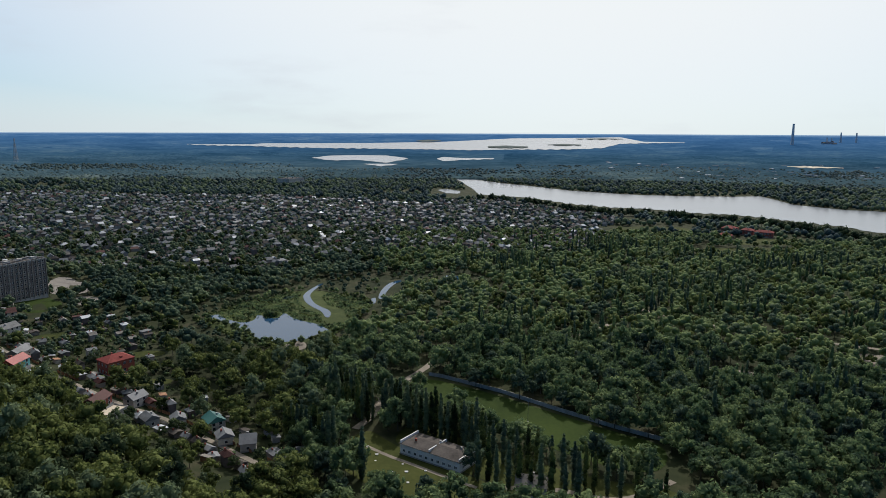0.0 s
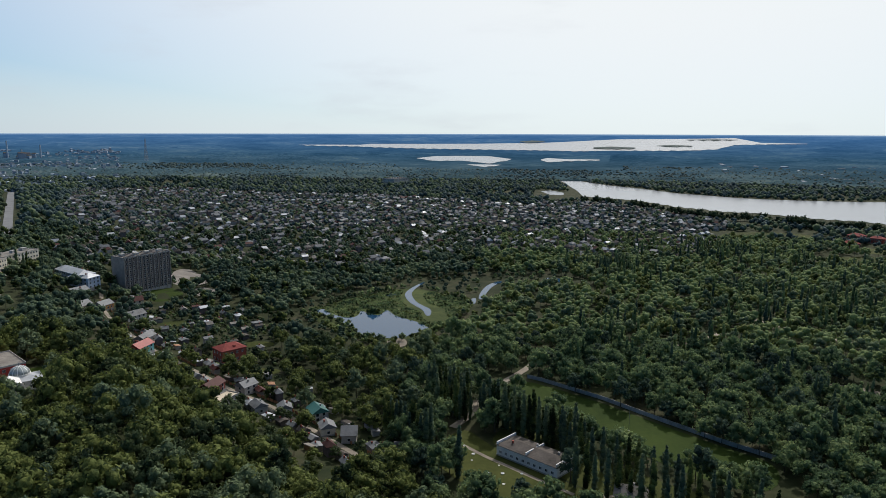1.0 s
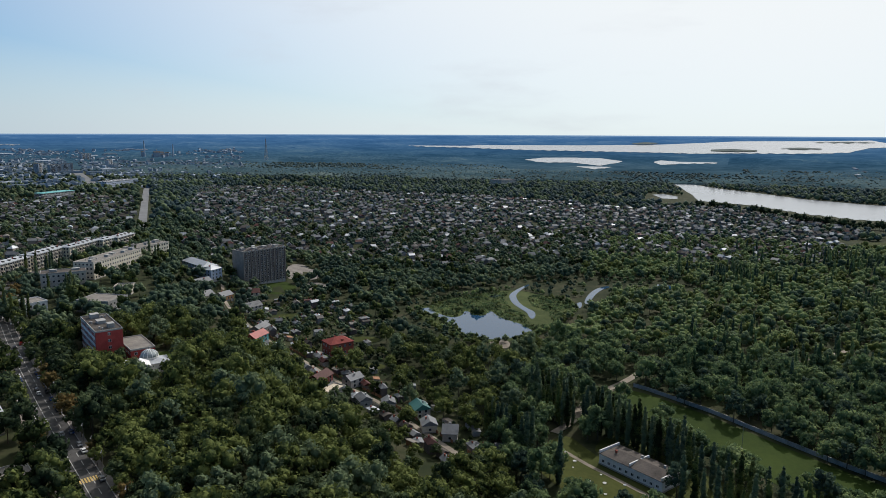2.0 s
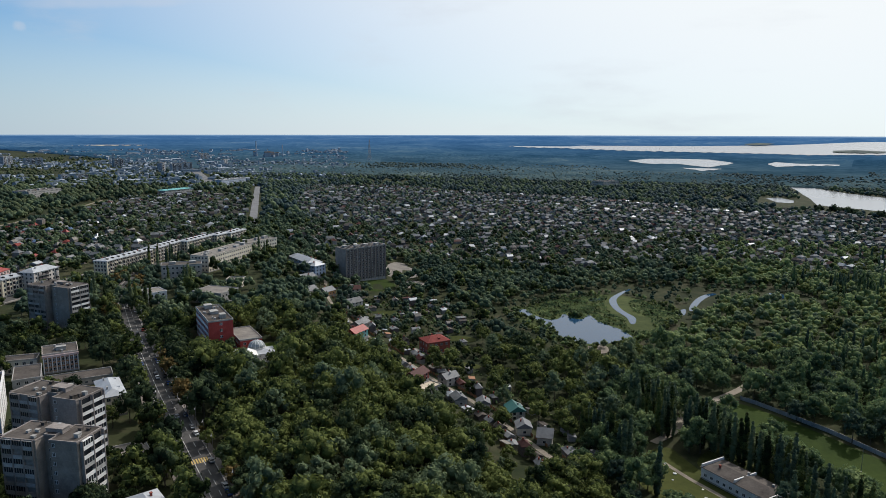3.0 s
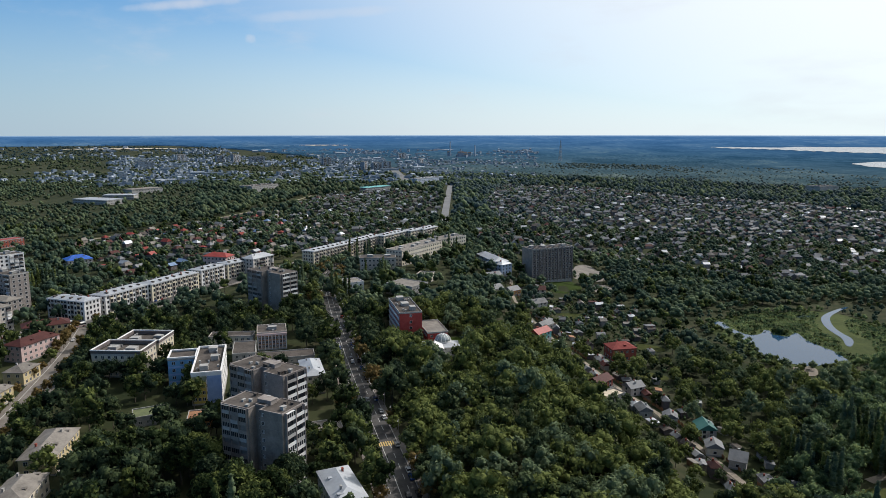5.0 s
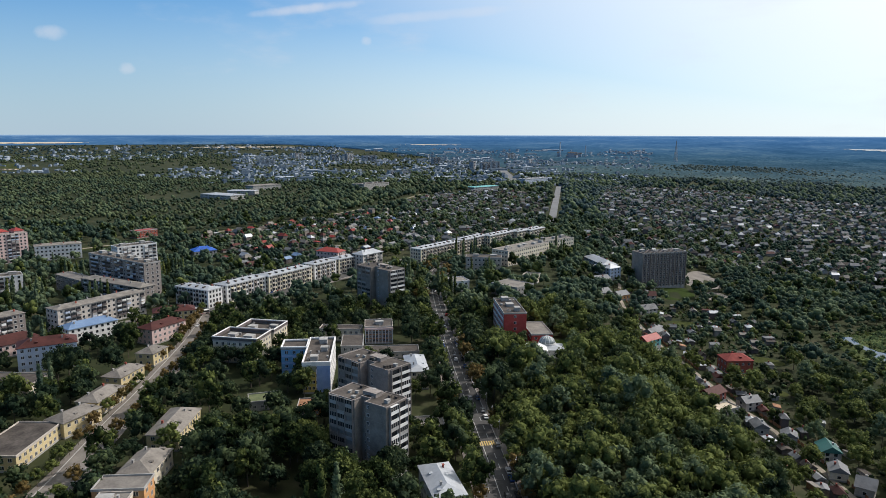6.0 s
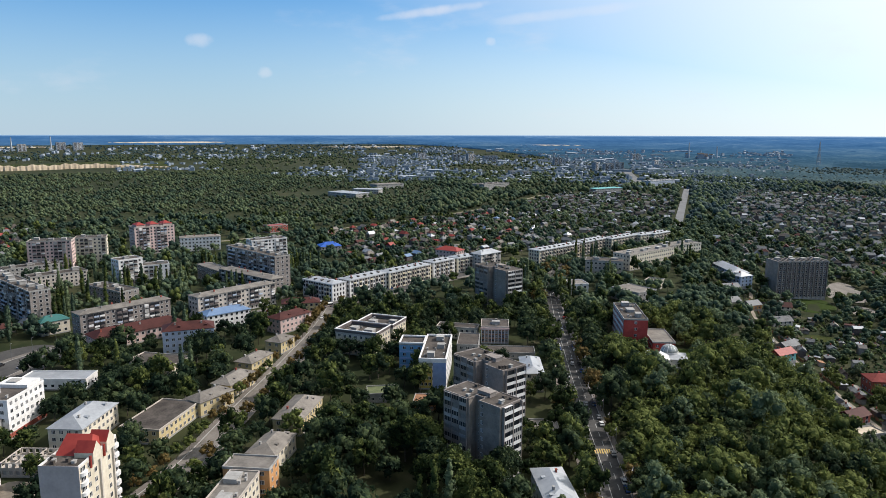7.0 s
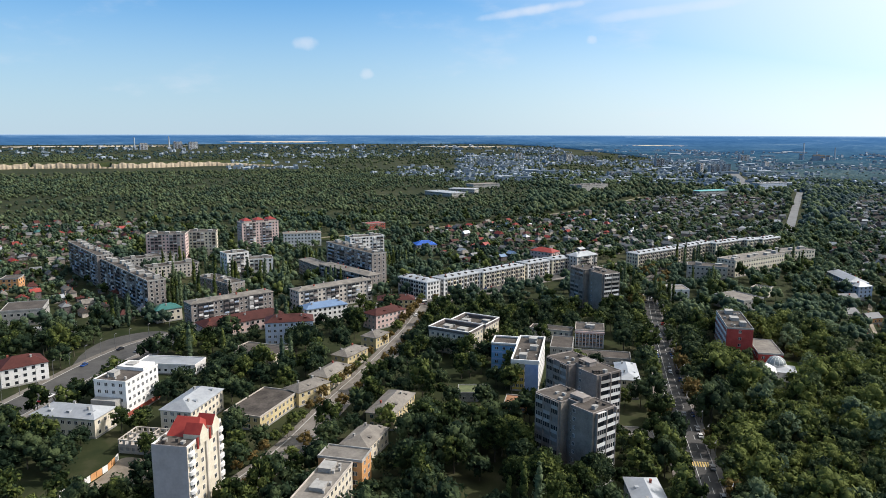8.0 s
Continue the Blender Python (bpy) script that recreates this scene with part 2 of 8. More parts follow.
M["reed"] = surface("reed_marsh", (0.030, 0.044, 0.014), (0.085, 0.105, 0.036), 0.06, bump=0.6, fine=10, spec=0.05)
M["chalk"] = surface("chalk_cliff", (0.22, 0.175, 0.115), (0.45, 0.375, 0.275), 0.02, bump=0.8)
M["leaf"] = foliage("broad_leaves", (0.008, 0.016, 0.006), (0.031, 0.050, 0.017), (0.138, 0.165, 0.048))
M["leaf_dark"] = foliage("dark_leaves", (0.008, 0.018, 0.011), (0.026, 0.045, 0.024), (0.080, 0.108, 0.048))
M["leaf_pale"] = foliage("willow_leaves", (0.048, 0.086, 0.046), (0.132, 0.192, 0.086), (0.255, 0.315, 0.132), through_light=0.42)
# leaves shifted to blue, distance haze put into their colour
M["leaf_far"] = foliage("hazed_leaves", (0.034, 0.064, 0.068), (0.054, 0.090, 0.092), (0.085, 0.122, 0.110), 0.012, 0.35)
# leaves paled and blued for middle-distance haze; some nearer trees share it
M["leaf_mid_haze"] = foliage("mid_haze_leaves", (0.036, 0.064, 0.050), (0.082, 0.124, 0.080), (0.155, 0.200, 0.105), 0.012, 0.35, 0.36)
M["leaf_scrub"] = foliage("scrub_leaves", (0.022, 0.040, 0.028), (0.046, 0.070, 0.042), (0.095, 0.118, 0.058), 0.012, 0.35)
M["leaf_brown"] = foliage("drying_leaves", (0.05, 0.045, 0.014), (0.10, 0.078, 0.028), (0.17, 0.12, 0.045))


def glass_mat(name, col, rough):
    m = bpy.data.materials.new(name)
    m.use_nodes = True
    b = m.node_tree.nodes["Principled BSDF"]
    b.inputs["Base Color"].default_value = (*col, 1)
    b.inputs["Roughness"].default_value = rough
    b.inputs["Specular IOR Level"].default_value = 0.4
    return m


M["glass"] = glass_mat("window_glass", (0.024, 0.027, 0.032), 0.18)
M["dome"] = surface("dome_glass", (0.26, 0.30, 0.30), (0.40, 0.44, 0.44), 0.3, rough=0.2, metal=0.3, bump=0)


def water_mat(name, col, rough, wave, size):
    m = bpy.data.materials.new(name)
    m.use_nodes = True
    nt = m.node_tree
    b = nt.nodes["Principled BSDF"]
    b.inputs["Base Color"].default_value = (*col, 1)
    b.inputs["Roughness"].default_value = rough
    b.inputs["IOR"].default_value = 1.33
    geo = nt.nodes.new("ShaderNodeNewGeometry")
    n = nt.nodes.new("ShaderNodeTexNoise")
    n.inputs["Scale"].default_value = size
    n.inputs["Detail"].default_value = 5
    nt.links.new(geo.outputs["Position"], n.inputs["Vector"])
    bp = nt.nodes.new("ShaderNodeBump")
    bp.inputs["Strength"].default_value = wave
    bp.inputs["Distance"].default_value = 0.3
    nt.links.new(n.outputs["Fac"], bp.inputs["Height"])
    nt.links.new(bp.outputs["Normal"], b.inputs["Normal"])
    return m


M["water"] = water_mat("pond_water", (0.02, 0.06, 0.12), 0.03, 0.02, 0.3)
M["river"] = water_mat("river_water", (0.20, 0.22, 0.24), 0.24, 0.06, 0.05)

# ground: patches of grass, scrub and bare soil at several sizes
def ground_mat():
    m = bpy.data.materials.new("ground_cover")
    m.use_nodes = True
    nt = m.node_tree
    b = nt.nodes["Principled BSDF"]
    b.inputs["Roughness"].default_value = 0.95
    b.inputs["Specular IOR Level"].default_value = 0.1
    geo = nt.nodes.new("ShaderNodeNewGeometry")
    cols = []
    for sc, st in ((0.004, [(0.38, (0.018, 0.028, 0.012)), (0.54, (0.034, 0.044, 0.019)), (0.70, (0.066, 0.070, 0.034))]),
                   (0.07, [(0.34, (0.010, 0.016, 0.006)), (0.52, (0.030, 0.034, 0.014)), (0.68, (0.082, 0.068, 0.042))])):
        n = nt.nodes.new("ShaderNodeTexNoise")
        n.inputs["Scale"].default_value = sc
        n.inputs["Detail"].default_value = 9
        n.inputs["Roughness"].default_value = 0.6
        nt.links.new(geo.outputs["Position"], n.inputs["Vector"])
        rp = ramp_node(nt, st)
        nt.links.new(n.outputs["Fac"], rp.inputs["Fac"])
        cols.append(rp)
    mx = nt.nodes.new("ShaderNodeMix")
    mx.data_type = 'RGBA'
    mx.inputs["Factor"].default_value = 0.5
    nt.links.new(cols[0].outputs["Color"], mx.inputs["A"])
    nt.links.new(cols[1].outputs["Color"], mx.inputs["B"])
    nt.links.new(mx.outputs["Result"], b.inputs["Base Color"])
    return m


M["ground"] = ground_mat()
# bluish base colours that imitate haze on far walls and roofs
M["far_wall"] = surface("haze_tinted_wall", (0.16, 0.21, 0.27), (0.28, 0.33, 0.39), 0.01, bump=0)
M["far_pale"] = surface("haze_tinted_pale_wall", (0.28, 0.33, 0.39), (0.46, 0.50, 0.55), 0.01, bump=0)
M["hazed_roof"] = surface("haze_tinted_roof", (0.055, 0.080, 0.105), (0.12, 0.15, 0.18), 0.01, bump=0, spec=0.1)

# ---- geometry helpers ----


def smooth01(a):
    a = np.clip(a, 0, 1)
    return a * a * (3 - 2 * a)


def terrain(x, y):
    """A plateau, a wooded bank falling to the flood plain, and distant land rising to the horizon."""
    x, y = np.asarray(x, float), np.asarray(y, float)
    r = np.hypot(x, y)
    base = -22 * smooth01((0.69 * x + 0.72 * y - 50) / (100 + 0.8 * np.clip(r - 600, 0, None)))
    far = np.clip((r - 2000) / 2900, 0, None)
    return base + (94.3 - base) * far * far


def tz(x, y):
    return float(terrain(x, y))


def polar(az, r):
    a = radians(az)
    return -math.sin(a) * r, math.cos(a) * r


def bm_object(name, bm, mats, parent=None, smooth=False):
    me = bpy.data.meshes.new(name)
    bm.to_mesh(me)
    bm.free()
    for m in (mats if isinstance(mats, (list, tuple)) else [mats]):
        me.materials.append(M[m] if isinstance(m, str) else m)
    if smooth:
        me.polygons.foreach_set("use_smooth", [True] * len(me.polygons))
    ob = new(name, me)
    ob.parent = parent
    return ob


def part(name, bm, material, parent, label=""):
    ob = bm_object(name, bm, material, parent)
    if label:
        tagged(ob, label)
    return ob


def share(name, me, parent, loc, rz=0.0, scale=(1, 1, 1)):
    """One more object on a mesh that is already there."""
    ob = new(name, me)
    ob.parent = parent
    ob.matrix_basis = Matrix.LocRotScale(Vector(loc), Euler((0, 0, rz)), Vector(scale))
    return ob


def array_mesh(name, verts, tris, mats, mat_index=None, smooth=False):
    """A mesh from arrays of corners and triangles."""
    me = bpy.data.meshes.new(name)
    verts = np.asarray(verts, np.float32)
    tris = np.asarray(tris, np.int32)
    me.vertices.add(len(verts))
    me.vertices.foreach_set("co", verts.ravel())
    me.loops.add(tris.size)
    me.loops.foreach_set("vertex_index", tris.ravel())
    me.polygons.add(len(tris))
    me.polygons.foreach_set("loop_start", np.arange(0, tris.size, 3, dtype=np.int32))
    me.polygons.foreach_set("loop_total", np.full(len(tris), 3, np.int32))
    if mat_index is not None:
        me.polygons.foreach_set("material_index", np.asarray(mat_index, np.int32))
    me.polygons.foreach_set("use_smooth", np.full(len(tris), smooth))
    for m in mats:
        me.materials.append(M[m])
    me.update(calc_edges=True)
    me.validate()
    return me


def box(bm, x0, x1, y0, y1, z0, z1, mat=0):
    v = [bm.verts.new(p) for p in ((x0, y0, z0), (x1, y0, z0), (x1, y1, z0), (x0, y1, z0), (x0, y0, z1), (x1, y0, z1), (x1, y1, z1), (x0, y1, z1))]
    for q in ((3, 2, 1, 0), (4, 5, 6, 7), (0, 1, 5, 4), (1, 2, 6, 5), (2, 3, 7, 6), (3, 0, 4, 7)):
        bm.faces.new([v[i] for i in q]).material_index = mat


def cylinder(bm, x, y, z0, z1, r0, r1, seg=10, mat=0, cap=True):
    lo = [bm.verts.new((x + r0 * math.cos(6.2832 * i / seg), y + r0 * math.sin(6.2832 * i / seg), z0)) for i in range(seg)]
    hi = [bm.verts.new((x + r1 * math.cos(6.2832 * i / seg), y + r1 * math.sin(6.2832 * i / seg), z1)) for i in range(seg)]
    for i in range(seg):
        bm.faces.new((lo[i], lo[(i + 1) % seg], hi[(i + 1) % seg], hi[i])).material_index = mat
    if cap:
        bm.faces.new(hi).material_index = mat


# where nothing may grow: a coarse plan of everything laid out so far
GX0, GY0, GS = -2300, -500, 2.0
taken = np.zeros((1500, 1900), bool)   # [y, x]


def claim_disc(x, y, r):
    i, j, k = int((y - GY0) / GS), int((x - GX0) / GS), int(r / GS) + 1
    if i + k < 0 or j + k < 0 or i - k >= taken.shape[0] or j - k >= taken.shape[1]:
        return
    a, b = max(i - k, 0), max(j - k, 0)
    yy, xx = np.mgrid[a:i + k + 1, b:j + k + 1]
    sub = taken[a:i + k + 1, b:j + k + 1]
    if sub.size:
        n0, n1 = sub.shape
        sub |= ((yy[:n0, :n1] - (y - GY0) / GS) ** 2 + (xx[:n0, :n1] - (x - GX0) / GS) ** 2) <= (r / GS) ** 2


def claim_line(pts, w):
    for (x0, y0), (x1, y1) in zip(pts, pts[1:]):
        n = max(int(math.hypot(x1 - x0, y1 - y0) / 3), 1)
        for i in range(n + 1):
            claim_disc(x0 + (x1 - x0) * i / n, y0 + (y1 - y0) * i / n, w)


def in_poly(xs, ys, poly):
    inside = np.zeros(np.shape(xs), bool)
    for (x0, y0), (x1, y1) in zip(poly, poly[1:] + poly[:1]):
        if y0 == y1:
            continue
        cross = ((y0 > ys) != (y1 > ys)) & (xs < (x1 - x0) * (ys - y0) / (y1 - y0) + x0)
        inside ^= cross
    return inside


def claim_poly(poly):
    xs, ys = [p[0] for p in poly], [p[1] for p in poly]
    a, b = max(int((min(ys) - GY0) / GS), 0), int((max(ys) - GY0) / GS) + 2
    c, d = max(int((min(xs) - GX0) / GS), 0), int((max(xs) - GX0) / GS) + 2
    if b <= a or d <= c:
        return
    yy, xx = np.mgrid[a:b, c:d]
    sub = taken[a:b, c:d]
    sub |= in_poly(xx * GS + GX0, yy * GS + GY0, poly)[:sub.shape[0], :sub.shape[1]]


def is_taken(xs, ys):
    i, j = ((ys - GY0) / GS).astype(int), ((xs - GX0) / GS).astype(int)
    ok = (i >= 0) & (j >= 0) & (i < taken.shape[0]) & (j < taken.shape[1])
    res = np.zeros(len(xs), bool)
    res[ok] = taken[i[ok], j[ok]]
    return res


def round_off(pts, closed=False, times=2):
    """Corner-cutting, so that outlines and lines run in curves."""
    for _ in range(times):
        out = [] if closed else [pts[0]]
        pairs = list(zip(pts, pts[1:] + (pts[:1] if closed else [])))
        if not closed:
            pairs = pairs[:len(pts) - 1]
        for (x0, y0), (x1, y1) in pairs:
            out += [(0.75 * x0 + 0.25 * x1, 0.75 * y0 + 0.25 * y1), (0.25 * x0 + 0.75 * x1, 0.25 * y0 + 0.75 * y1)]
        pts = out if closed else out + [pts[-1]]
    return pts


def densify(pts, step):
    out = []
    for (x0, y0), (x1, y1) in zip(pts, pts[1:]):
        n = max(int(math.hypot(x1 - x0, y1 - y0) / step), 1)
        out += [(x0 + (x1 - x0) * i / n, y0 + (y1 - y0) * i / n) for i in range(n)]
    return out + [pts[-1]]


def offset_line(pts, d):
    out = []
    for i, (x, y) in enumerate(pts):
        x0, y0 = pts[max(i - 1, 0)]
        x1, y1 = pts[min(i + 1, len(pts) - 1)]
        l = math.hypot(x1 - x0, y1 - y0) or 1
        out.append((x - (y1 - y0) / l * d, y + (x1 - x0) / l * d))
    return out


def ribbon(name, pts, d0, d1, up, mat, thick=0.3, parent=None, step=8.0):
    """A strip with thickness that follows a line between two offsets."""
    pts = densify(pts, step)
    bm = bmesh.new()
    a, b = offset_line(pts, d0), offset_line(pts, d1)
    rows = []
    for (xa, ya), (xb, yb) in zip(a, b):
        za, zb = tz(xa, ya) + up, tz(xb, yb) + up
        rows.append([bm.verts.new(p) for p in ((xa, ya, za - thick), (xa, ya, za), (xb, yb, zb), (xb, yb, zb - thick))])
    for r, s in zip(rows, rows[1:]):
        for i in range(3):
            bm.faces.new((r[i], r[i + 1], s[i + 1], s[i]))
    bmesh.ops.recalc_face_normals(bm, faces=bm.faces)
    return bm_object(name, bm, mat, parent)


def patch(name, poly, up, mat, label, category, parent=None):
    """A flat area of ground with an irregular rounded outline."""
    pts = round_off(poly, True, 2)
    bm = bmesh.new()
    cx, cy = sum(p[0] for p in pts) / len(pts), sum(p[1] for p in pts) / len(pts)
    vs = [bm.verts.new((x, y, 0)) for x, y in pts]
    f = bm.faces.new(vs)
    bmesh.ops.triangulate(bm, faces=[f])
    long_edges = [e for e in bm.edges if e.calc_length() > 25]
    for _ in range(3):
        if long_edges:
            bmesh.ops.subdivide_edges(bm, edges=long_edges, cuts=1)
            bmesh.ops.triangulate(bm, faces=[f for f in bm.faces if len(f.verts) > 3])
            long_edges = [e for e in bm.edges if e.calc_length() > 25]
    for v in bm.verts:
        v.co.z = tz(v.co.x, v.co.y) + up
    bmesh.ops.recalc_face_normals(bm, faces=bm.faces)
    for f in bm.faces:
        if f.normal.z < 0:
            f.normal_flip()
    ob = bm_object(name, bm, mat, parent)
    return tagged(ob, label, category, kind="structure")


def band(name, cols, up, mat, label, category, kind="structure"):
    """A sheet between a near and a far shore, told by bearing and range."""
    fine = []
    for (a0, n0, f0), (a1, n1, f1) in zip(cols, cols[1:]):
        k = max(int(abs(a1 - a0) / 0.25), 1)
        fine += [(a0 + (a1 - a0) * i / k, n0 + (n1 - n0) * i / k, f0 + (f1 - f0) * i / k) for i in range(k)]
    fine.append(cols[-1])
    bm = bmesh.new()
    rows = []
    for a, n, f in fine:
        wob = 1 + 0.004 * math.sin(a * 7.1) + 0.003 * math.sin(a * 17.3 + 1)
        row = []
        for i in range(7):
            x, y = polar(a, (n * wob) + (f - n * wob) * i / 6)
            row.append(bm.verts.new((x, y, tz(x, y) + up)))
        rows.append(row)
    for r, s in zip(rows, rows[1:]):
        for i in range(6):
            bm.faces.new((r[i], r[i + 1], s[i + 1], s[i]))
    bmesh.ops.recalc_face_normals(bm, faces=bm.faces)
    for f in bm.faces:
        if f.normal.z < 0:
            f.normal_flip()
    return tagged(bm_object(name, bm, mat), label, category, kind=kind)


# ---- ground ----
def make_ground():
    rings = [0.0] + [6.0 * 1.05 ** i for i in range(138)]
    rings = [r for r in rings if r < 4900] + [4920.0]
    seg = 288
    th = np.arange(seg) * 2 * math.pi / seg
    vs = [(0, 0, tz(0, 0))]
    for r in rings[1:]:
        x, y = np.cos(th) * r, np.sin(th) * r
        z = terrain(x, y)
        vs += list(zip(x.tolist(), y.tolist(), z.tolist()))
    tris = [(0, 1 + i, 1 + (i + 1) % seg) for i in range(seg)]
    for k in range(len(rings) - 2):
        a = 1 + k * seg
        for i in range(seg):
            j = (i + 1) % seg
            tris += [(a + i, a + seg + i, a + seg + j), (a + i, a + seg + j, a + j)]
    ob = new("ground", array_mesh("ground", vs, tris, ["ground"], smooth=True))
    return tagged(ob, "green plateau and flood plain stretching to the horizon", "ground", kind="structure")


make_ground()

# ---- water ----
POND = [(-180, 515), (-180, 523), (-174, 529), (-168, 518), (-157, 509), (-149, 504), (-143, 508), (-142, 517), (-144, 526), (-140, 526), (-136, 519), (-129, 516), (-125, 518), (-125, 533), (-121, 530),
        (-114, 517), (-104, 509), (-94, 503), (-87, 494), (-80, 484), (-84, 478), (-92, 470), (-94, 462), (-101, 458), (-109, 457), (-116, 455), (-123, 461), (-132, 470), (-140, 480), (-150, 495), (-163, 508), (-172, 512)]
MARSH = [(-182, 524), (-168, 567), (-146, 592), (-130, 612), (-108, 612), (-70, 585), (-60, 560), (-66, 500), (-82, 470), (-99, 450), (-116, 446), (-139, 461), (-165, 488), (-182, 508)]
patch("marsh", MARSH, 0.12, "reed", "reedy marsh around the pond", "marsh")
claim_poly(MARSH)
patch("water", POND, 0.3, "water", "still pond reflecting the sky", "pond")


def channel(line, label):
    """A winding strip of water: bearings along its middle with a half-width at each."""
    mid = [(x, y) for x, y, w in line]
    left = [offset_line(mid, w)[i] for i, (x, y, w) in enumerate(line)]
    right = [offset_line(mid, -w)[i] for i, (x, y, w) in enumerate(line)]
    patch("water", left + right[::-1], 0.3, "water", label, "channel")


channel([(-112, 640, 1.2), (-116, 624, 1.9), (-119, 598, 2.8), (-116, 582, 3.2), (-109, 563, 3.0), (-100, 549, 3.0), (-92, 539, 3.6), (-88, 520, 2.0)], "narrow winding channel of still water")
channel([(-40, 655, 2.5), (-47, 643, 3.0), (-51, 625, 3.0), (-53, 603, 2.8), (-53, 580, 2.2)], "narrow winding channel of still water")
patch("water", [(-58, 587), (-62, 578), (-62, 565), (-56, 562), (-56, 576)], 0.3, "water", "small inlet of still water", "channel")
patch("water", [(1, 678), (7, 679), (15, 676), (28, 679), (24, 660), (15, 660), (7, 664)], 0.3, "water", "small strip of open water", "channel")
patch("water", [(-138, 582), (-131, 595), (-126, 591), (-133, 578)], 0.3, "water", "small strip of open water in the reeds", "channel")
patch("shore", [(-106, 452), (-100, 459), (-93, 458), (-89, 443), (-96, 438), (-102, 443)], 0.2, "dirt", "small sandy beach by the pond", "beach")
claim_line([(-116, 642), (-119, 617), (-115, 586), (-103, 559), (-90, 546), (-84, 528)], 8)
claim_line([(-44, 650), (-50, 634), (-53, 598), (-58, 569), (-58, 548)], 6)
claim_line([(-100, 440), (-95, 430), (-90, 418)], 4)
claim_line([(0, 670), (29, 664), (24, 650), (6, 650)], 6)
RIVER = [(-0.6, 2178, 2229), (-3.0, 1556, 2016), (-4.7, 1540, 1912), (-7.0, 1502, 1824), (-10.2, 1392, 1702), (-13.8, 1340, 1643), (-16.0, 1340, 1625),
         (-19.7, 1298, 1634), (-22.4, 1296, 1659), (-24.4, 1277, 1694), (-26.7, 1241, 1526), (-30.0, 1212, 1473), (-31.5, 1170, 1480), (-36.0, 1140, 1450), (-42.0, 1100, 1420)]
band("water", RIVER, 0.5, "river", "broad bright river curving through the flood plain", "river")
claim_poly([polar(a, n - 120) for a, n, f in RIVER] + [polar(a, f + 8) for a, n, f in RIVER[::-1]])
band("water", [(0.45, 1675, 1682), (-0.3, 1592, 1712), (-1.4, 1588, 1650)], 0.5, "river", "backwater beside the river", "backwater")
claim_poly([polar(a, r) for a, r in ((0.9, 1470), (-5.5, 1430), (-5.5, 1650), (0.9, 1730))])
band("water", [(19.9, 3990, 4010), (17.9, 3925, 4024), (15.1, 3898, 4030), (14.2, 3856, 4098), (10.2, 3771, 4117), (5.7, 3732, 4143), (0.0, 3684, 4250), (-2.3, 3646, 4362),
               (-5.5, 3711, 4530), (-9.2, 3734, 4571), (-11.4, 3791, 4605), (-12.8, 3880, 4635), (-14.0, 4176, 4664), (-15.8, 4232, 4336), (-18.8, 4290, 4310)], 3.0,
     "river", "wide shining reservoir near the horizon", "lake")
band("water", [(10.5, 3106, 3129), (9.1, 2961, 3257), (6.9, 2991, 3291), (4.6, 2823, 3273), (2.9, 3063, 3111)], 3.0, "river", "bright distant lake", "lake")
band("water", [(6.4, 2748, 2771), (5.0, 2633, 2774), (3.7, 2737, 2764)], 3.0, "river", "small bright distant lake", "lake")
band("water", [(0.5, 3060, 3101), (0.0, 2924, 3193), (-1.4, 3003, 3126), (-4.1, 3072, 3118)], 3.0, "river", "bright distant lake", "lake")
for isl in ([(-3.6, 3830, 3900), (-5.0, 3790, 3960), (-6.8, 3830, 3900)], [(-8.4, 4030, 4060), (-9.6, 3990, 4110), (-11.0, 4030, 4060)], [(-10.5, 4480, 4500), (-12.5, 4470, 4540), (-14.2, 4500, 4520)],
            [(0.2, 4300, 4330), (1.2, 4200, 4380), (2.2, 4250, 4300)]):
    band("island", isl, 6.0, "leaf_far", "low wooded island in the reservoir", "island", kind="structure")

# ---- roads ----
ROAD = round_off([(-60, 92), (-110, 126), (-169, 168), (-218, 201), (-264, 233), (-330, 280), (-379, 316), (-432, 357), (-500, 440), (-560, 600), (-628, 745), (-764, 906), (-920, 1090), (-1030, 1225)])
AVENUE = round_off([(-280, -110), (-322, -70), (-357, -49), (-400, -24), (-428, 2), (-440, 60), (-450, 120), (-456, 180), (-466, 220), (-484, 270), (-502, 330), (-512, 400), (-530, 470), (-560, 600)])
BOULEVARD = round_off([(-190, -12), (-228, 19), (-251, 42), (-279, 62), (-303, 79), (-323, 95), (-356, 119), (-400, 150), (-450, 180)])
LANE = round_off([(-72, 276), (-92, 292), (-122, 316), (-141, 331), (-166, 343), (-193, 362), (-214, 376), (-240, 390), (-276, 421), (-302, 442), (-341, 487), (-370, 530)])
FARROAD = round_off([(-1180, 1240), (-1316, 1365), (-1561, 1584), (-1830, 1836), (-2060, 2060)])


def street(pts, half, walk_w, mat, label, lines=True, claim=None):
    tagged(ribbon("road", pts, -half, half, 0.10 if pts[-1][1] < 800 else 0.14, mat), label, "road", kind="structure")
    for s in (-1, 1):
        if walk_w:
            lo, hi = sorted((s * half, s * (half + 0.3)))
            tagged(ribbon("kerb", pts, lo, hi, 0.26, "kerb"), "grey concrete kerb along the street", "kerb", kind="structure")
            lo, hi = sorted((s * (half + 0.3), s * (half + 0.3 + walk_w)))
            tagged(ribbon("pavement", pts, lo, hi, 0.22, "paving"), "worn pavement beside the street", "pavement", kind="structure")
    claim_line(pts, (claim if claim is not None else half + walk_w + 1))


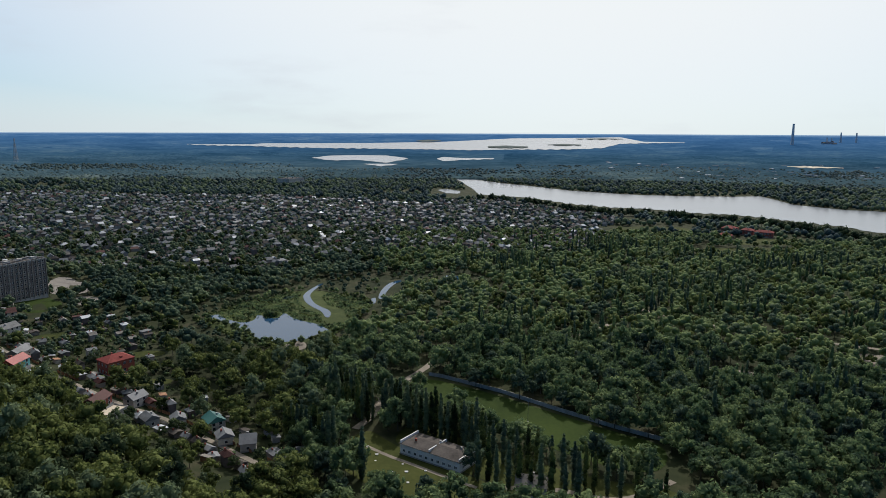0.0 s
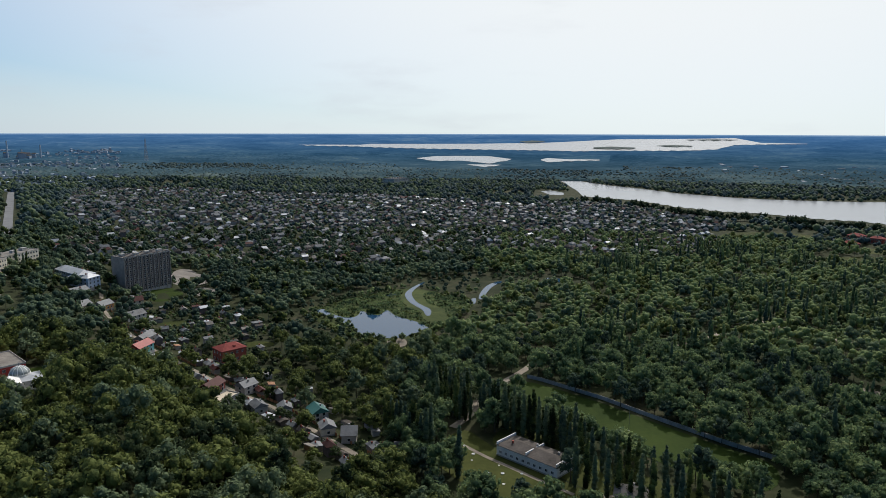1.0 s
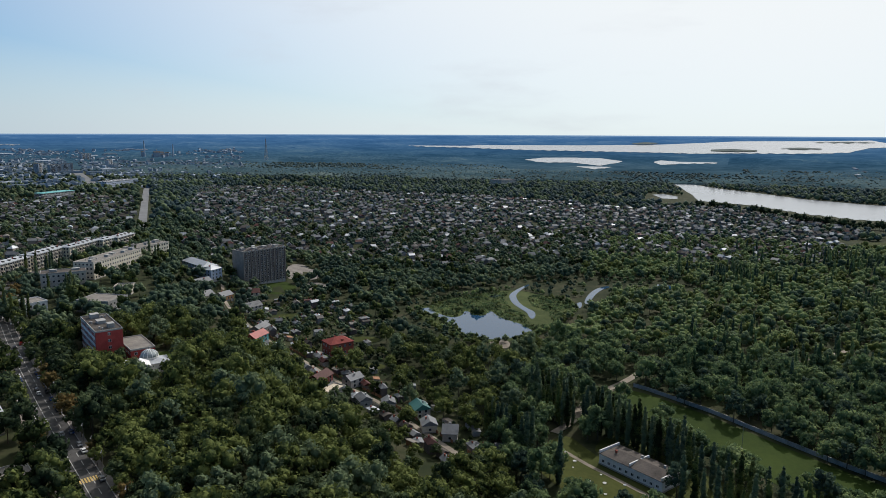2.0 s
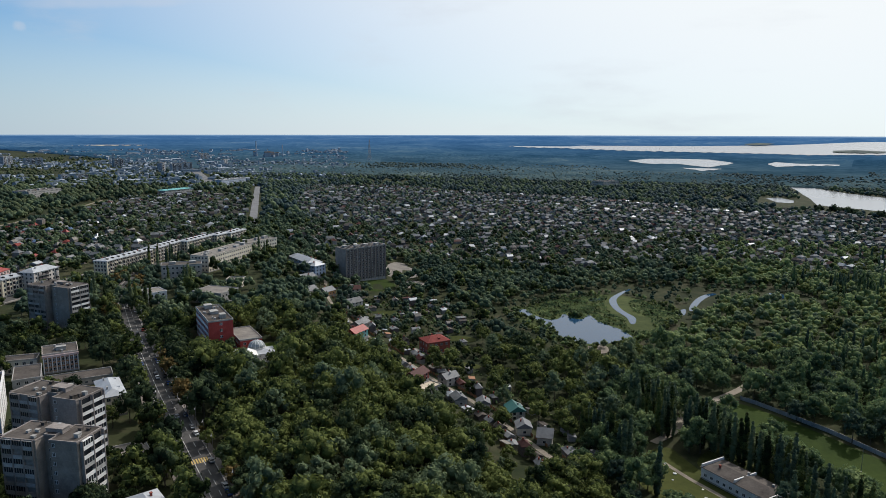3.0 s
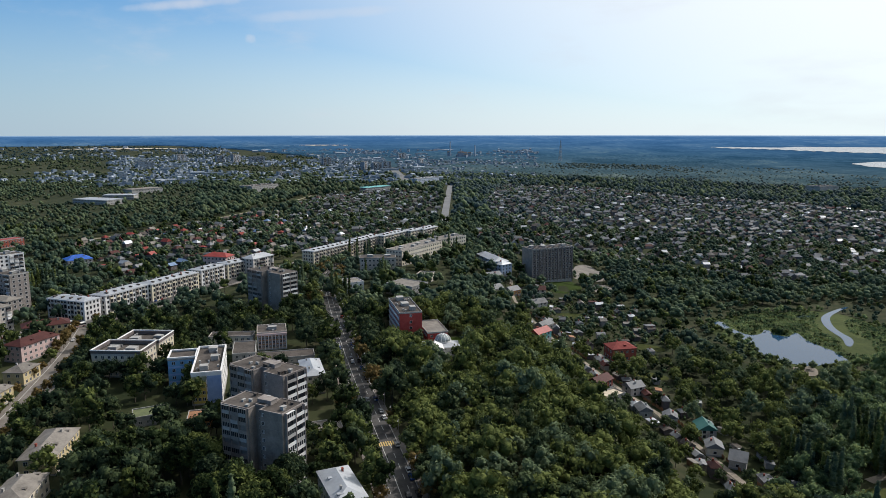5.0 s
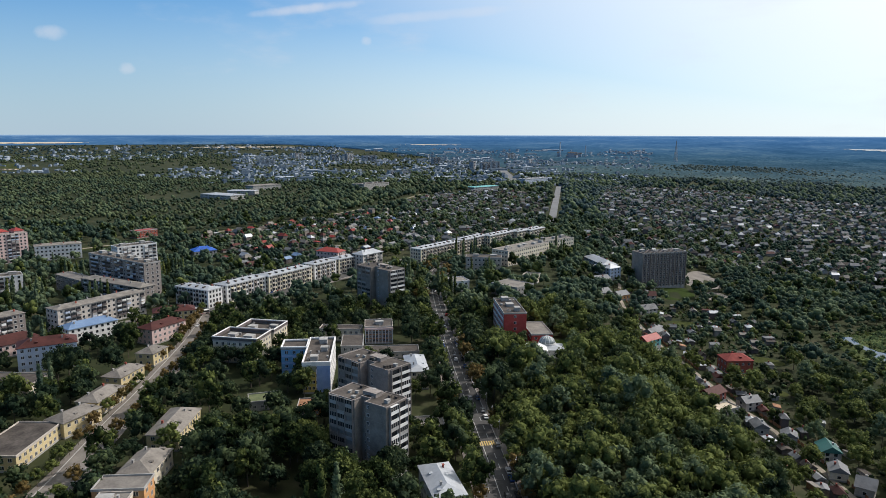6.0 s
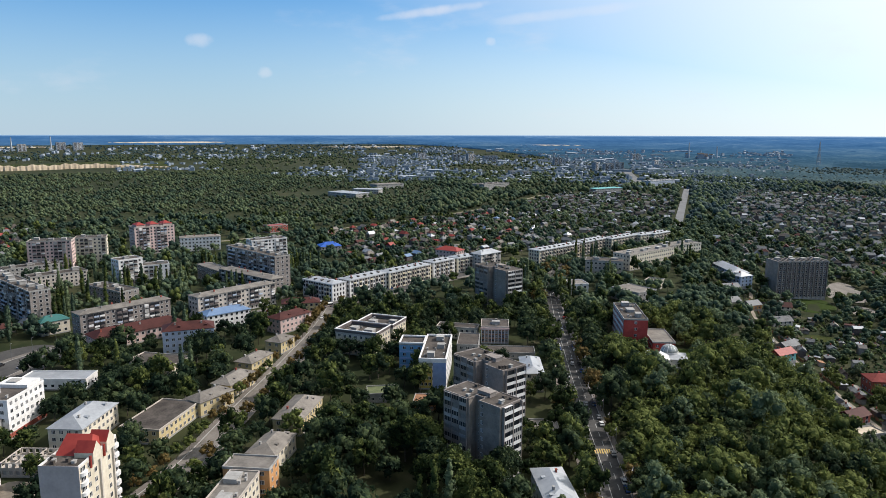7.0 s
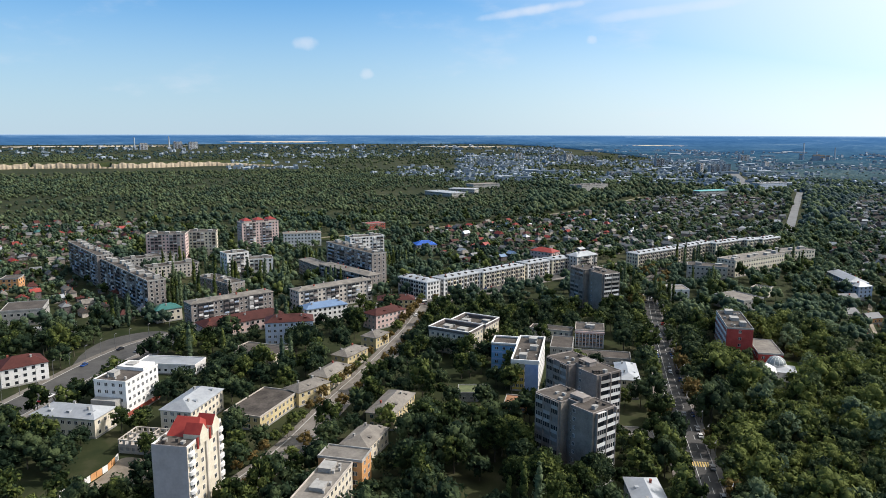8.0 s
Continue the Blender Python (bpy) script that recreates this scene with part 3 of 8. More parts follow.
ROAD_NEAR, ROAD_FAR = [p for p in ROAD if p[1] < 480], [(-606, 707), (-1030, 1225)]
street(ROAD_NEAR, 6.4, 2.2, "asphalt", "grey asphalt street with faded white lines", claim=0)
tagged(ribbon("road", ROAD_FAR, -5.5, 5.5, 0.9, "far_road", thick=1.5), "pale straight road leading out of the town", "road", kind="structure")
claim_line([p for p in ROAD if p[1] < 330], 7.6)
claim_line([p for p in ROAD if 330 <= p[1] < 640], 3.5)
claim_line([p for p in ROAD if 640 <= p[1] < 707], 5)
claim_line(ROAD_FAR, 10)
street(AVENUE, 8.5, 3.5, "asphalt", "wide asphalt avenue", claim=13)
patch("junction", [(-350, -46), (-372, -44), (-432, -36), (-449, -10), (-444, 10), (-404, 6), (-379, -18), (-354, -30)], 0.09, "asphalt", "wide grey asphalt junction", "road")
claim_poly([(-350, -46), (-372, -44), (-432, -36), (-449, -10), (-444, 10), (-404, 6), (-379, -18), (-354, -30)])
street(BOULEVARD, 4.2, 2.5, "paving", "dusty pale boulevard between trees", claim=9.0)
street(LANE, 1.5, 0, "dirt", "unpaved village lane", claim=3)
claim_line([p for p in offset_line(LANE, 7.0) if p[1] > 325], 3.5)
claim_disc(-246, 192, 9)
claim_disc(-255, 361, 9)
claim_disc(-238, 360, 10)
claim_disc(-246, 352, 8)
claim_disc(-214, 346, 8)
claim_disc(-229, 350, 9)
claim_disc(-170, 312, 9)
street(FARROAD, 12, 0, "far_road", "pale distant highway", claim=18)
for pts, w, lab in (([(-34, 299), (-23, 289), (-13, 282), (1, 271), (14, 262)], 1.0, "trodden path"), ([(-22, 384), (-14, 398), (-6, 416), (0, 440)], 2.2, "sandy track"),
                    ([(2, 430), (40, 440), (90, 470), (140, 520)], 2.0, "sandy track in the woods"), ([(150, 560), (200, 500), (245, 470), (300, 440)], 2.2, "sandy track in the woods"),
                    ([(-42, 318), (-33, 338), (-34, 360), (-20, 384)], 2.0, "dirt track by the poplars"), ([(20, 262), (45, 262), (70, 250), (95, 268)], 1.6, "dirt track by the field")):
    tagged(ribbon("path", round_off(pts), -w, w, 0.16, "dirt"), lab + ", worn into the grass", "path", kind="structure")
    claim_line(round_off(pts), w + 2)

# painted lines
def dashes():
    pts = densify(ROAD, 2.0)
    pts = [p for p in pts if p[1] < 360]
    k = 0
    for off, every, run in ((0.0, 1, 1), (-3.3, 4, 2), (3.3, 4, 2)):
        line = offset_line(pts, off)
        i = 0
        while i + run < len(line):
            if every > 1 or i % 12 == 0:
                seg = line[i:i + (run + 1 if every > 1 else 12)]
                ob = ribbon("road_line", seg, -0.12, 0.12, 0.125, "roadpaint", thick=0.02, step=3.0)
                tagged(ob, "faded white line on the asphalt", "road marking", group="road lines", kind="structure")
                k += 1
            i += every if every > 1 else 12


dashes()
for cx, cy in ((-186, 178),):
    for i in range(14):
        d = -6.0 + i * 0.92
        bm = bmesh.new()
        box(bm, -2.0, 2.0, -0.26, 0.26, 0, 0.02)
        ob = bm_object("crossing_bar", bm, "yellowpaint")
        a = math.atan2(33, -49)
        ob.matrix_basis = Matrix.Translation((cx - math.sin(a) * d, cy + math.cos(a) * d, 0.11)) @ Matrix.Rotation(a, 4, 'Z')
        tagged(ob, "yellow bar of a pedestrian crossing", "road marking", group="crossing bars", kind="structure")

# ---- open ground ----
FIELD = [(-14, 384), (-6, 388), (32, 361), (59, 336), (83, 315), (104, 300), (92, 272), (67, 282), (45, 302), (12, 333), (-10, 358)]
patch("lawn", FIELD, 0.14, "grass", "mown green sports field", "field")
MEADOW = [(-50, 291), (-37, 320), (-26, 306), (-14, 292), (6, 276), (24, 262), (20, 246), (-4, 246), (-22, 256), (-42, 276)]
patch("lawn", MEADOW, 0.10, "meadow", "rough meadow in front of the long white house", "meadow")
patch("lawn", [(-347, 553), (-334, 580), (-318, 568), (-308, 553), (-313, 530), (-331, 529)], 0.14, "grass", "green lawn beside the dormitory", "lawn")
patch("lawn", [(-262, 305), (-240, 322), (-225, 308), (-246, 292)], 0.14, "grass", "small lawn behind the white hall", "lawn")
for cx, cy, w, d in ((-190, 430, 13, 8), (-165, 380, 12, 6), (-270, 470, 12, 9), (360, 830, 60, 26), (300, 1010, 70, 40), (430, 900, 60, 30)):
    patch("lawn", [(cx - w, cy - d * 0.7), (cx - w * 0.3, cy - d), (cx + w, cy - d * 0.5), (cx + w * 0.8, cy + d), (cx - w * 0.6, cy + d * 0.8)], 0.12, "meadow", "patch of rough open grass", "clearing")
    claim_poly([(cx - w, cy - d), (cx + w, cy - d), (cx + w, cy + d), (cx - w, cy + d)])
patch("yard", [(-273, -15), (-266, -5), (-256, -1), (-248, -9), (-245, -22), (-250, -27), (-262, -18)], 0.10, "dirt", "bare sandy building yard", "yard")
patch("yard", [(-365, 632), (-364, 660), (-329, 636), (-310, 611), (-320, 587), (-340, 588)], 0.10, "paving", "grey parking yard beside the dormitory", "yard")
claim_poly([(-365, 632), (-364, 660), (-329, 636), (-310, 611), (-320, 587), (-340, 588)])
DORM_LOT = [(-316, 571), (-310, 590), (-288, 579), (-285, 558), (-300, 555)]
patch("yard", DORM_LOT, 0.11, "paving", "paved lot with low sheds beside the dormitory", "yard")
claim_poly(DORM_LOT)
claim_poly([(-325, 517), (-305, 550), (-294, 531), (-310, 503)])
patch("yard", [(150, 412), (185, 405), (196, 380), (160, 385)], 0.10, "dirt", "bare sandy clearing in the woods", "clearing")
patch("yard", [(255, 440), (300, 430), (310, 395), (262, 402)], 0.10, "dirt", "bare sandy clearing in the woods", "clearing")
for poly in (FIELD, MEADOW, [(-347, 553), (-334, 580), (-318, 568), (-308, 553), (-313, 530), (-331, 529)], [(-262, 305), (-240, 322), (-225, 308), (-246, 292)], [(150, 412), (185, 405), (196, 380), (160, 385)], [(-273, -15), (-266, -5), (-256, -1), (-248, -9), (-245, -22), (-250, -27), (-262, -18)]):
    claim_poly(poly)

VERGE = [(-14, 330), (10, 306), (38, 286), (66, 268), (94, 262), (98, 244), (60, 238), (24, 244), (26, 262), (8, 276), (-14, 294), (-24, 306)]
patch("lawn", VERGE, 0.07, "meadow", "rough grass between the poplars and the sports field", "meadow")
claim_poly(VERGE)
claim_disc(-12, 376, 16)
claim_disc(-24, 392, 8)
claim_line([(4, 352), (60, 296)], 6)

# the field's boundary wall
def field_wall():
    line = densify([(-8, 393), (0, 389), (32, 366), (59, 341), (83, 320), (106, 303)], 4.0)
    root = new("boundary_wall")
    tagged(root, "long grey concrete panel wall along the sports field", "wall", kind="structure")
    bm = bmesh.new()
    box(bm, -1.95, 1.95, -0.09, 0.09, -0.4, 2.0)
    box(bm, -1.95, 1.95, -0.12, 0.12, 2.0, 2.12)
    first = bm_object("panel", bm, "concrete", root)
    me = first.data
    bmp = bmesh.new()
    box(bmp, -0.14, 0.14, -0.16, 0.16, -0.4, 2.3)
    post = bm_object("post", bmp, "kerb", root)
    for i, ((x0, y0), (x1, y1)) in enumerate(zip(line, line[1:])):
        a, l = math.atan2(y1 - y0, x1 - x0), math.hypot(x1 - x0, y1 - y0)
        m = ((x0 + x1) / 2, (y0 + y1) / 2)
        z = tz(*m)
        if i == 0:
            first.matrix_basis = pose(*m, z, 0, 0, math.degrees(a)) @ Matrix.Diagonal((l / 4, 1, 1, 1))
            post.matrix_basis = pose(x0, y0, z)
        else:
            share("panel", me, root, (*m, z), a, (l / 4, 1, 1))
            share("post", post.data, root, (x0, y0, z), a)


field_wall()

# ---- buildings ----
WIN = {}


def inset_panel(bm, x0, x1, z0, z1, y, f, depth, mat):
    """A framed opening in the plane y: a rim, its reveal and the pane set back."""
    o = [bm.verts.new(p) for p in ((x0, y, z0), (x1, y, z0), (x1, y, z1), (x0, y, z1))]
    n = [bm.verts.new(p) for p in ((x0 + f, y, z0 + f), (x1 - f, y, z0 + f), (x1 - f, y, z1 - f), (x0 + f, y, z1 - f))]
    g = [bm.verts.new((v.co.x, y + depth, v.co.z)) for v in n]
    for i in range(4):
        j = (i + 1) % 4
        bm.faces.new((o[i], o[j], n[j], n[i]))
        bm.faces.new((n[i], n[j], g[j], g[i]))
    bm.faces.new(g).material_index = mat
    return o


def window_mesh(w, h, lights=2):
    """A framed window, proud of the wall, looking along -y."""
    key = (w, h, lights)
    if key not in WIN:
        bm = bmesh.new()
        for i in range(lights):
            inset_panel(bm, -w / 2 + w * i / lights, -w / 2 + w * (i + 1) / lights, 0, h, -0.06, 0.06, 0.04, 1)
        bmesh.ops.remove_doubles(bm, verts=bm.verts, dist=0.001)
        rim = [e for e in bm.edges if e.is_boundary]
        ext = bmesh.ops.extrude_edge_only(bm, edges=rim)
        for v in ext["geom"]:
            if isinstance(v, bmesh.types.BMVert):
                v.co.y = 0.01
        bmesh.ops.recalc_face_normals(bm, faces=bm.faces)
        me = bpy.data.meshes.new("window")
        bm.to_mesh(me)
        bm.free()
        me.materials.append(M["frame"])
        me.materials.append(M["glass"])
        WIN[key] = me
    return WIN[key]


BALC = {}


def balcony_mesh(w, mat, glazed):
    """A loggia: solid parapet on its slab, closed with glazing or left open."""
    key = (w, mat, glazed)
    if key not in BALC:
        bm = bmesh.new()
        if glazed:
            inset_panel(bm, -w / 2, w / 2, -0.12, 1.0, -0.95, 0.03, 0.02, 0)
            for i in range(4):
                inset_panel(bm, -w / 2 + w * i / 4, -w / 2 + w * (i + 1) / 4, 1.0, 2.62, -0.95, 0.06, 0.05, 1)
            bmesh.ops.remove_doubles(bm, verts=bm.verts, dist=0.001)
            ext = bmesh.ops.extrude_edge_only(bm, edges=[e for e in bm.edges if e.is_boundary])
            for v in ext["geom"]:
                if isinstance(v, bmesh.types.BMVert):
                    v.co.y = 0.0
        else:
            P = [(-w / 2, 0), (-w / 2, -0.95), (w / 2, -0.95), (w / 2, 0)]
            Q = [(-w / 2 + 0.1, 0), (-w / 2 + 0.1, -0.85), (w / 2 - 0.1, -0.85), (w / 2 - 0.1, 0)]
            lo = [bm.verts.new((x, y, -0.12)) for x, y in P]
            hi = [bm.verts.new((x, y, 1.0)) for x, y in P]
            ih = [bm.verts.new((x, y, 1.0)) for x, y in Q]
            il = [bm.verts.new((x, y, 0.0)) for x, y in Q]
            for i in range(3):
                for s, t in ((lo, hi), (hi, ih), (ih, il)):
                    bm.faces.new((s[i], s[i + 1], t[i + 1], t[i]))
            bm.faces.new(il)
            bm.faces.new(lo[::-1])
            d = [bm.verts.new((x, -0.04, z)) for x, z in ((-w / 2 + 0.15, 0.0), (w / 2 - 0.15, 0.0), (w / 2 - 0.15, 2.3), (-w / 2 + 0.15, 2.3))]
            bm.faces.new(d).material_index = 1
            bm.faces.new((il[0], d[0], d[1], il[3]))
        bmesh.ops.recalc_face_normals(bm, faces=bm.faces)
        me = bpy.data.meshes.new("balcony")
        bm.to_mesh(me)
        bm.free()
        for k in (mat, "glass"):
            me.materials.append(M[k])
        BALC[key] = me
    return BALC[key]


def hip_roof(bm, L, D, z, rise, over, gable=False):
    a, b = L / 2 + over, D / 2 + over
    ridge = L / 2 + over if gable else max(L / 2 - D / 2 * 0.85, 0.4)
    lo = [bm.verts.new(p) for p in ((-a, -b, z), (a, -b, z), (a, b, z), (-a, b, z))]
    up = [bm.verts.new((p.co.x, p.co.y, z + 0.18)) for p in lo]
    r0, r1 = bm.verts.new((-ridge, 0, z + rise)), bm.verts.new((ridge, 0, z + rise))
    for i in range(4):
        bm.faces.new((lo[i], lo[(i + 1) % 4], up[(i + 1) % 4], up[i]))
    bm.faces.new(lo[::-1])
    bm.faces.new((up[0], up[1], r1, r0))
    bm.faces.new((up[2], up[3], r0, r1))
    bm.faces.new((up[1], up[2], r1))
    bm.faces.new((up[3], up[0], r0))


def join_windows(root, wins, mats=("frame", "glass")):
    """Windows too small to tell apart singly, joined into one part."""
    vs, ts, mi = [], [], []
    for (x, y, z, a, w, h) in wins:
        c, s = math.cos(a), math.sin(a)
        o = len(vs)
        for u, d in ((w / 2 + 0.12, -0.04), (w / 2, -0.06)):
            hh = 0.12 if d == -0.04 else 0
            for px, pz in ((-u, -hh), (u, -hh), (u, h + hh), (-u, h + hh)):
                vs.append((x + px * c - d * s, y + px * s + d * c, z + pz))
        for px, pz in ((-w / 2 - 0.12, -0.12), (w / 2 + 0.12, -0.12), (w / 2 + 0.12, h + 0.12), (-w / 2 - 0.12, h + 0.12)):
            vs.append((x + px * c - 0.02 * s * -1, y + px * s + 0.02 * c, z + pz))
        ts += [(o, o + 1, o + 2), (o, o + 2, o + 3), (o + 4, o + 5, o + 6), (o + 4, o + 6, o + 7)]
        mi += [0, 0, 1, 1]
        for i in range(4):
            j = (i + 1) % 4
            ts += [(o + 8 + i, o + 8 + j, o + j), (o + 8 + i, o + j, o + i)]
            mi += [0, 0]
    if vs:
        ob = new("windows", array_mesh("windows", vs, ts, list(mats), mi))
        ob.parent = root
        tagged(ob, "rows of small framed windows", kind="stuff")


def building(name, x, y, rot, L, D, h, storeys, wall, roofk, roofm, detail, label, loggia=None):
    """A house or block with walls, roof, parapet, windows and balconies."""
    z = min(tz(x, y), tz(x - L / 2 * math.cos(radians(rot)), y - L / 2 * math.sin(radians(rot))), tz(x + L / 2 * math.cos(radians(rot)), y + L / 2 * math.sin(radians(rot))))
    zc = tz(x, y)
    rnd = random.Random(int(x * 7 + y * 13))
    root = new(name)
    root.matrix_basis = pose(x, y, zc, 0, 0, rot)
    cat = {"apartment_tower": "apartment tower", "apartment_block": "apartment block", "apartment_house": "apartment house"}.get(name, name.replace("_", " "))
    tagged(root, label, cat)
    bm = bmesh.new()
    box(bm, -L / 2, L / 2, -D / 2, D / 2, z - zc - 1.5, h)
    part("wall", bm, wall, root)
    bm = bmesh.new()
    box(bm, -L / 2 - 0.12, L / 2 + 0.12, -D / 2 - 0.12, D / 2 + 0.12, z - zc - 1.5, 0.7)
    part("plinth", bm, "concrete", root)
    # roof
    bm = bmesh.new()
    if roofk in ("flat", "turret"):
        a, b, p = L / 2 + 0.15, D / 2 + 0.15, 0.28
        box(bm, -L / 2 + 0.1, L / 2 - 0.1, -D / 2 + 0.1, D / 2 - 0.1, h, h + 0.12)
        roof_ob = part("roof", bm, "bitumen" if roofk == "turret" else roofm, root)
        bm = bmesh.new()
        for q in ((-a, a, -b, -b + p), (-a, a, b - p, b), (-a, -a + p, -b + p, b - p), (a - p, a, -b + p, b - p)):
            box(bm, *q, h - 0.25, h + 0.6)
        part("parapet", bm, "white" if wall == "white" else "brick_pale" if wall in ("yellow", "cream", "ivory", "pink", "yellow_white") else "concrete", root)
        # roof clutter: stair heads, vent shafts
        if L > 14 and storeys >= 3:
            n = max(int(L / 11), 1)
            for i in range(n):
                cx = -L / 2 + L * (i + 0.5) / n + rnd.uniform(-1, 1)
                bm = bmesh.new()
                w, d, hh = rnd.uniform(1.6, 2.8), rnd.uniform(1.4, 2.2), rnd.uniform(1.3, 2.4)
                cy = rnd.uniform(-0.2, 0.2) * D
                box(bm, cx - w, cx + w, cy - d, cy + d, h + 0.1, h + hh)
                box(bm, cx - w - 0.15, cx + w + 0.15, cy - d - 0.15, cy + d + 0.15, h + hh, h + hh + 0.15)
                part("stair_head", bm, "concrete", roof_ob)
                for k in range(4 if detail == 3 else 1):
                    vx, vy = cx + rnd.uniform(-4, 4), rnd.uniform(-0.4, 0.4) * D
                    vx = min(max(vx, -L / 2 + 0.8), L / 2 - 0.8)
                    bm = bmesh.new()
                    box(bm, vx - 0.45, vx + 0.45, vy - 0.3, vy + 0.3, h + 0.1, h + 1.1)
                    box(bm, vx - 0.55, vx + 0.55, vy - 0.4, vy + 0.4, h + 1.15, h + 1.25)
                    part("vent_shaft", bm, "kerb", roof_ob)
        if roofk == "turret":
            for k in range(max(int(L / 12), 1)):
                cx = -L / 2 + L * (k + 0.5) / max(int(L / 12), 1)
                bm = bmesh.new()
                box(bm, cx - 4.2, cx + 4.2, -D / 2 + 0.4, D / 2 - 3.5, h + 0.1, h + 2.2)
                part("attic", bm, wall, root)
                bm = bmesh.new()
                hip_roof(bm, 8.4, D - 3.9, h + 2.2, 2.6, 0.3)
                for v in bm.verts:
                    v.co.x += cx
                    v.co.y -= 1.55
                part("turret_roof", bm, roofm, root)
    else:
        rise = {"hip": 0.24 * D, "lowhip": 1.7, "gable": 0.36 * D}[roofk]
        hip_roof(bm, L, D, h, rise, 0.5, roofk == "gable")
        roof_ob = part("roof", bm, roofm, root)
        if roofk == "gable":
            bm = bmesh.new()
            for s in (-1, 1):
                v = [bm.verts.new(p) for p in ((s * L / 2, -D / 2, h), (s * L / 2, D / 2, h), (s * L / 2, 0, h + rise * 0.93))]
                w = [bm.verts.new((p.co.x - s * 0.3, p.co.y, p.co.z)) for p in v]
                bm.faces.new(v)
                bm.faces.new(w[::-1])
            part("gable_wall", bm, wall, root)
        for i in range(max(int(L / 9), 1)):
            bm = bmesh.new()
            cx, cy = -L / 2 + L * (i + 0.5) / max(int(L / 9), 1) + rnd.uniform(-1, 1), rnd.choice((-1, 1)) * D * 0.18
            top = h + rise * 0.65 + 1.1
            box(bm, cx - 0.4, cx + 0.4, cy - 0.3, cy + 0.3, h, top)
            box(bm, cx - 0.5, cx + 0.5, cy - 0.4, cy + 0.4, top, top + 0.15)
            part("chimney", bm, "brick_red" if rnd.random() < 0.4 else "concrete", roof_ob)
            if detail == 3 and roofk == "hip":
                bm = bmesh.new()
                dx = cx + 2.2
                box(bm, dx - 0.7, dx + 0.7, -D / 2 * 0.72, -D / 2 * 0.3, h + 0.3, h + rise * 0.62)
                part("dormer", bm, roofm, roof_ob)
    # windows
    sh = h / storeys
    wins, balcs, bays = [], [], []
    pitch = 3.0 if detail == 3 else 3.3
    faces = ((0, -D / 2, 0.0, L), (0, D / 2, math.pi, L), (L / 2, 0, math.pi / 2, D), (-L / 2, 0, -math.pi / 2, D))
    ww, wh = (1.5, 1.5) if storeys > 1 else (1.3, 1.2)
    if loggia == "bays":
        pitch, ww, wh = 2.7, 1.45, 1.9
    tall = storeys >= 5
    for fi, (fx, fy, a, length) in enumerate(faces):
        n = int((length - 1.2) / pitch)
        if n < 1:
            continue
        for s in range(storeys):
            zz = s * sh + sh * 0.32
            for i in range(n):
                u = (i - (n - 1) / 2) * (length - 1.4) / n
                px, py = fx + u * math.cos(a), fy + u * math.sin(a)
                if loggia == "bays" and fi < 2 and i % 4 in (1, 3) and length > 18:
                    if s == 0:
                        bays.append((px, py, a))
                    continue
                if loggia == "end" and fi >= 2 and i != n // 2:
                    continue
                if tall and loggia is None and wall != "panel_dark" and ((fi < 2 and i % 5 in (1, 2, 3)) or (fi >= 2 and name == "apartment_tower")) and s > 0:
                    balcs.append((px, py, s * sh + 0.1, a, rnd.random() < 0.6))
                else:
                    wins.append((px, py, zz, a, ww, wh))
    if detail == 3:
        away = []
        for (px, py, pz, a, w, hh) in wins:
            ga = a + radians(rot)
            if math.sin(ga) * x - math.cos(ga) * y > 0:   # rear faces: one joined part
                away.append((px, py, pz, a, w, hh))
                continue
            share("window", window_mesh(w, hh, 2 if rnd.random() < 0.7 else 3), root, (px, py, pz), a)
        join_windows(root, away)
        for (px, py, pz, a, glazed) in balcs:
            share("balcony", balcony_mesh(2.9, "white" if rnd.random() < 0.5 else "kerb", glazed), root, (px, py, pz), a)
    else:
        join_windows(root, wins)
        if balcs:
            vs, ts, mi = [], [], []
            for (px, py, pz, a, glazed) in balcs:
                c, s = math.cos(a), math.sin(a)
                for (x0, x1, y0, y1, z0, z1, m) in ((-1.4, 1.4, -0.9, 0.0, 0.0, 1.05, rnd.choice((0, 3, 2, 3, 4, 4))), (-1.3, 1.3, -0.8, 0.0, 1.05, 2.3, 1 if rnd.random() < 0.75 else rnd.choice((0, 2)))):
                    o = len(vs)
                    for qx, qy, qz in ((x0, y0, z0), (x1, y0, z0), (x1, y1, z0), (x0, y1, z0), (x0, y0, z1), (x1, y0, z1), (x1, y1, z1), (x0, y1, z1)):
                        vs.append((px + qx * c - qy * s, py + qx * s + qy * c, pz + qz))
                    for q in ((3, 2, 1, 0), (4, 5, 6, 7), (0, 1, 5, 4), (1, 2, 6, 5), (3, 0, 4, 7)):
                        ts += [(o + q[0], o + q[1], o + q[2]), (o + q[0], o + q[2], o + q[3])]
                        mi += [m, m]
            ob = new("balconies", array_mesh("balconies", vs, ts, ["kerb", "glass", "white", "blue_pale" if D * L > 550 else "brick_grey", "panel_dark"], mi))
            ob.parent = root
            tagged(ob, "rows of small balconies", kind="stuff")
    for px, py, a in bays:
        m = pose(px, py, 0, 0, 0, math.degrees(a))
        bm = bmesh.new()
        box(bm, -1.15, 1.15, -0.06, 0.0, 0.8, h - 0.7)
        bay = part("loggia_bay", bm, "glass", root, "column of loggias on a dark sheet standing for their shade")
        bay.matrix_basis = m
        for s in range(storeys):
            bm = bmesh.new()
            box(bm, -1.25, 1.25, -0.7, -0.063, s * sh + 0.35, s * sh + 1.35)
            part("balcony", bm, rnd.choice(("yellow_white", "kerb", "panel", "brick_pale")), bay)
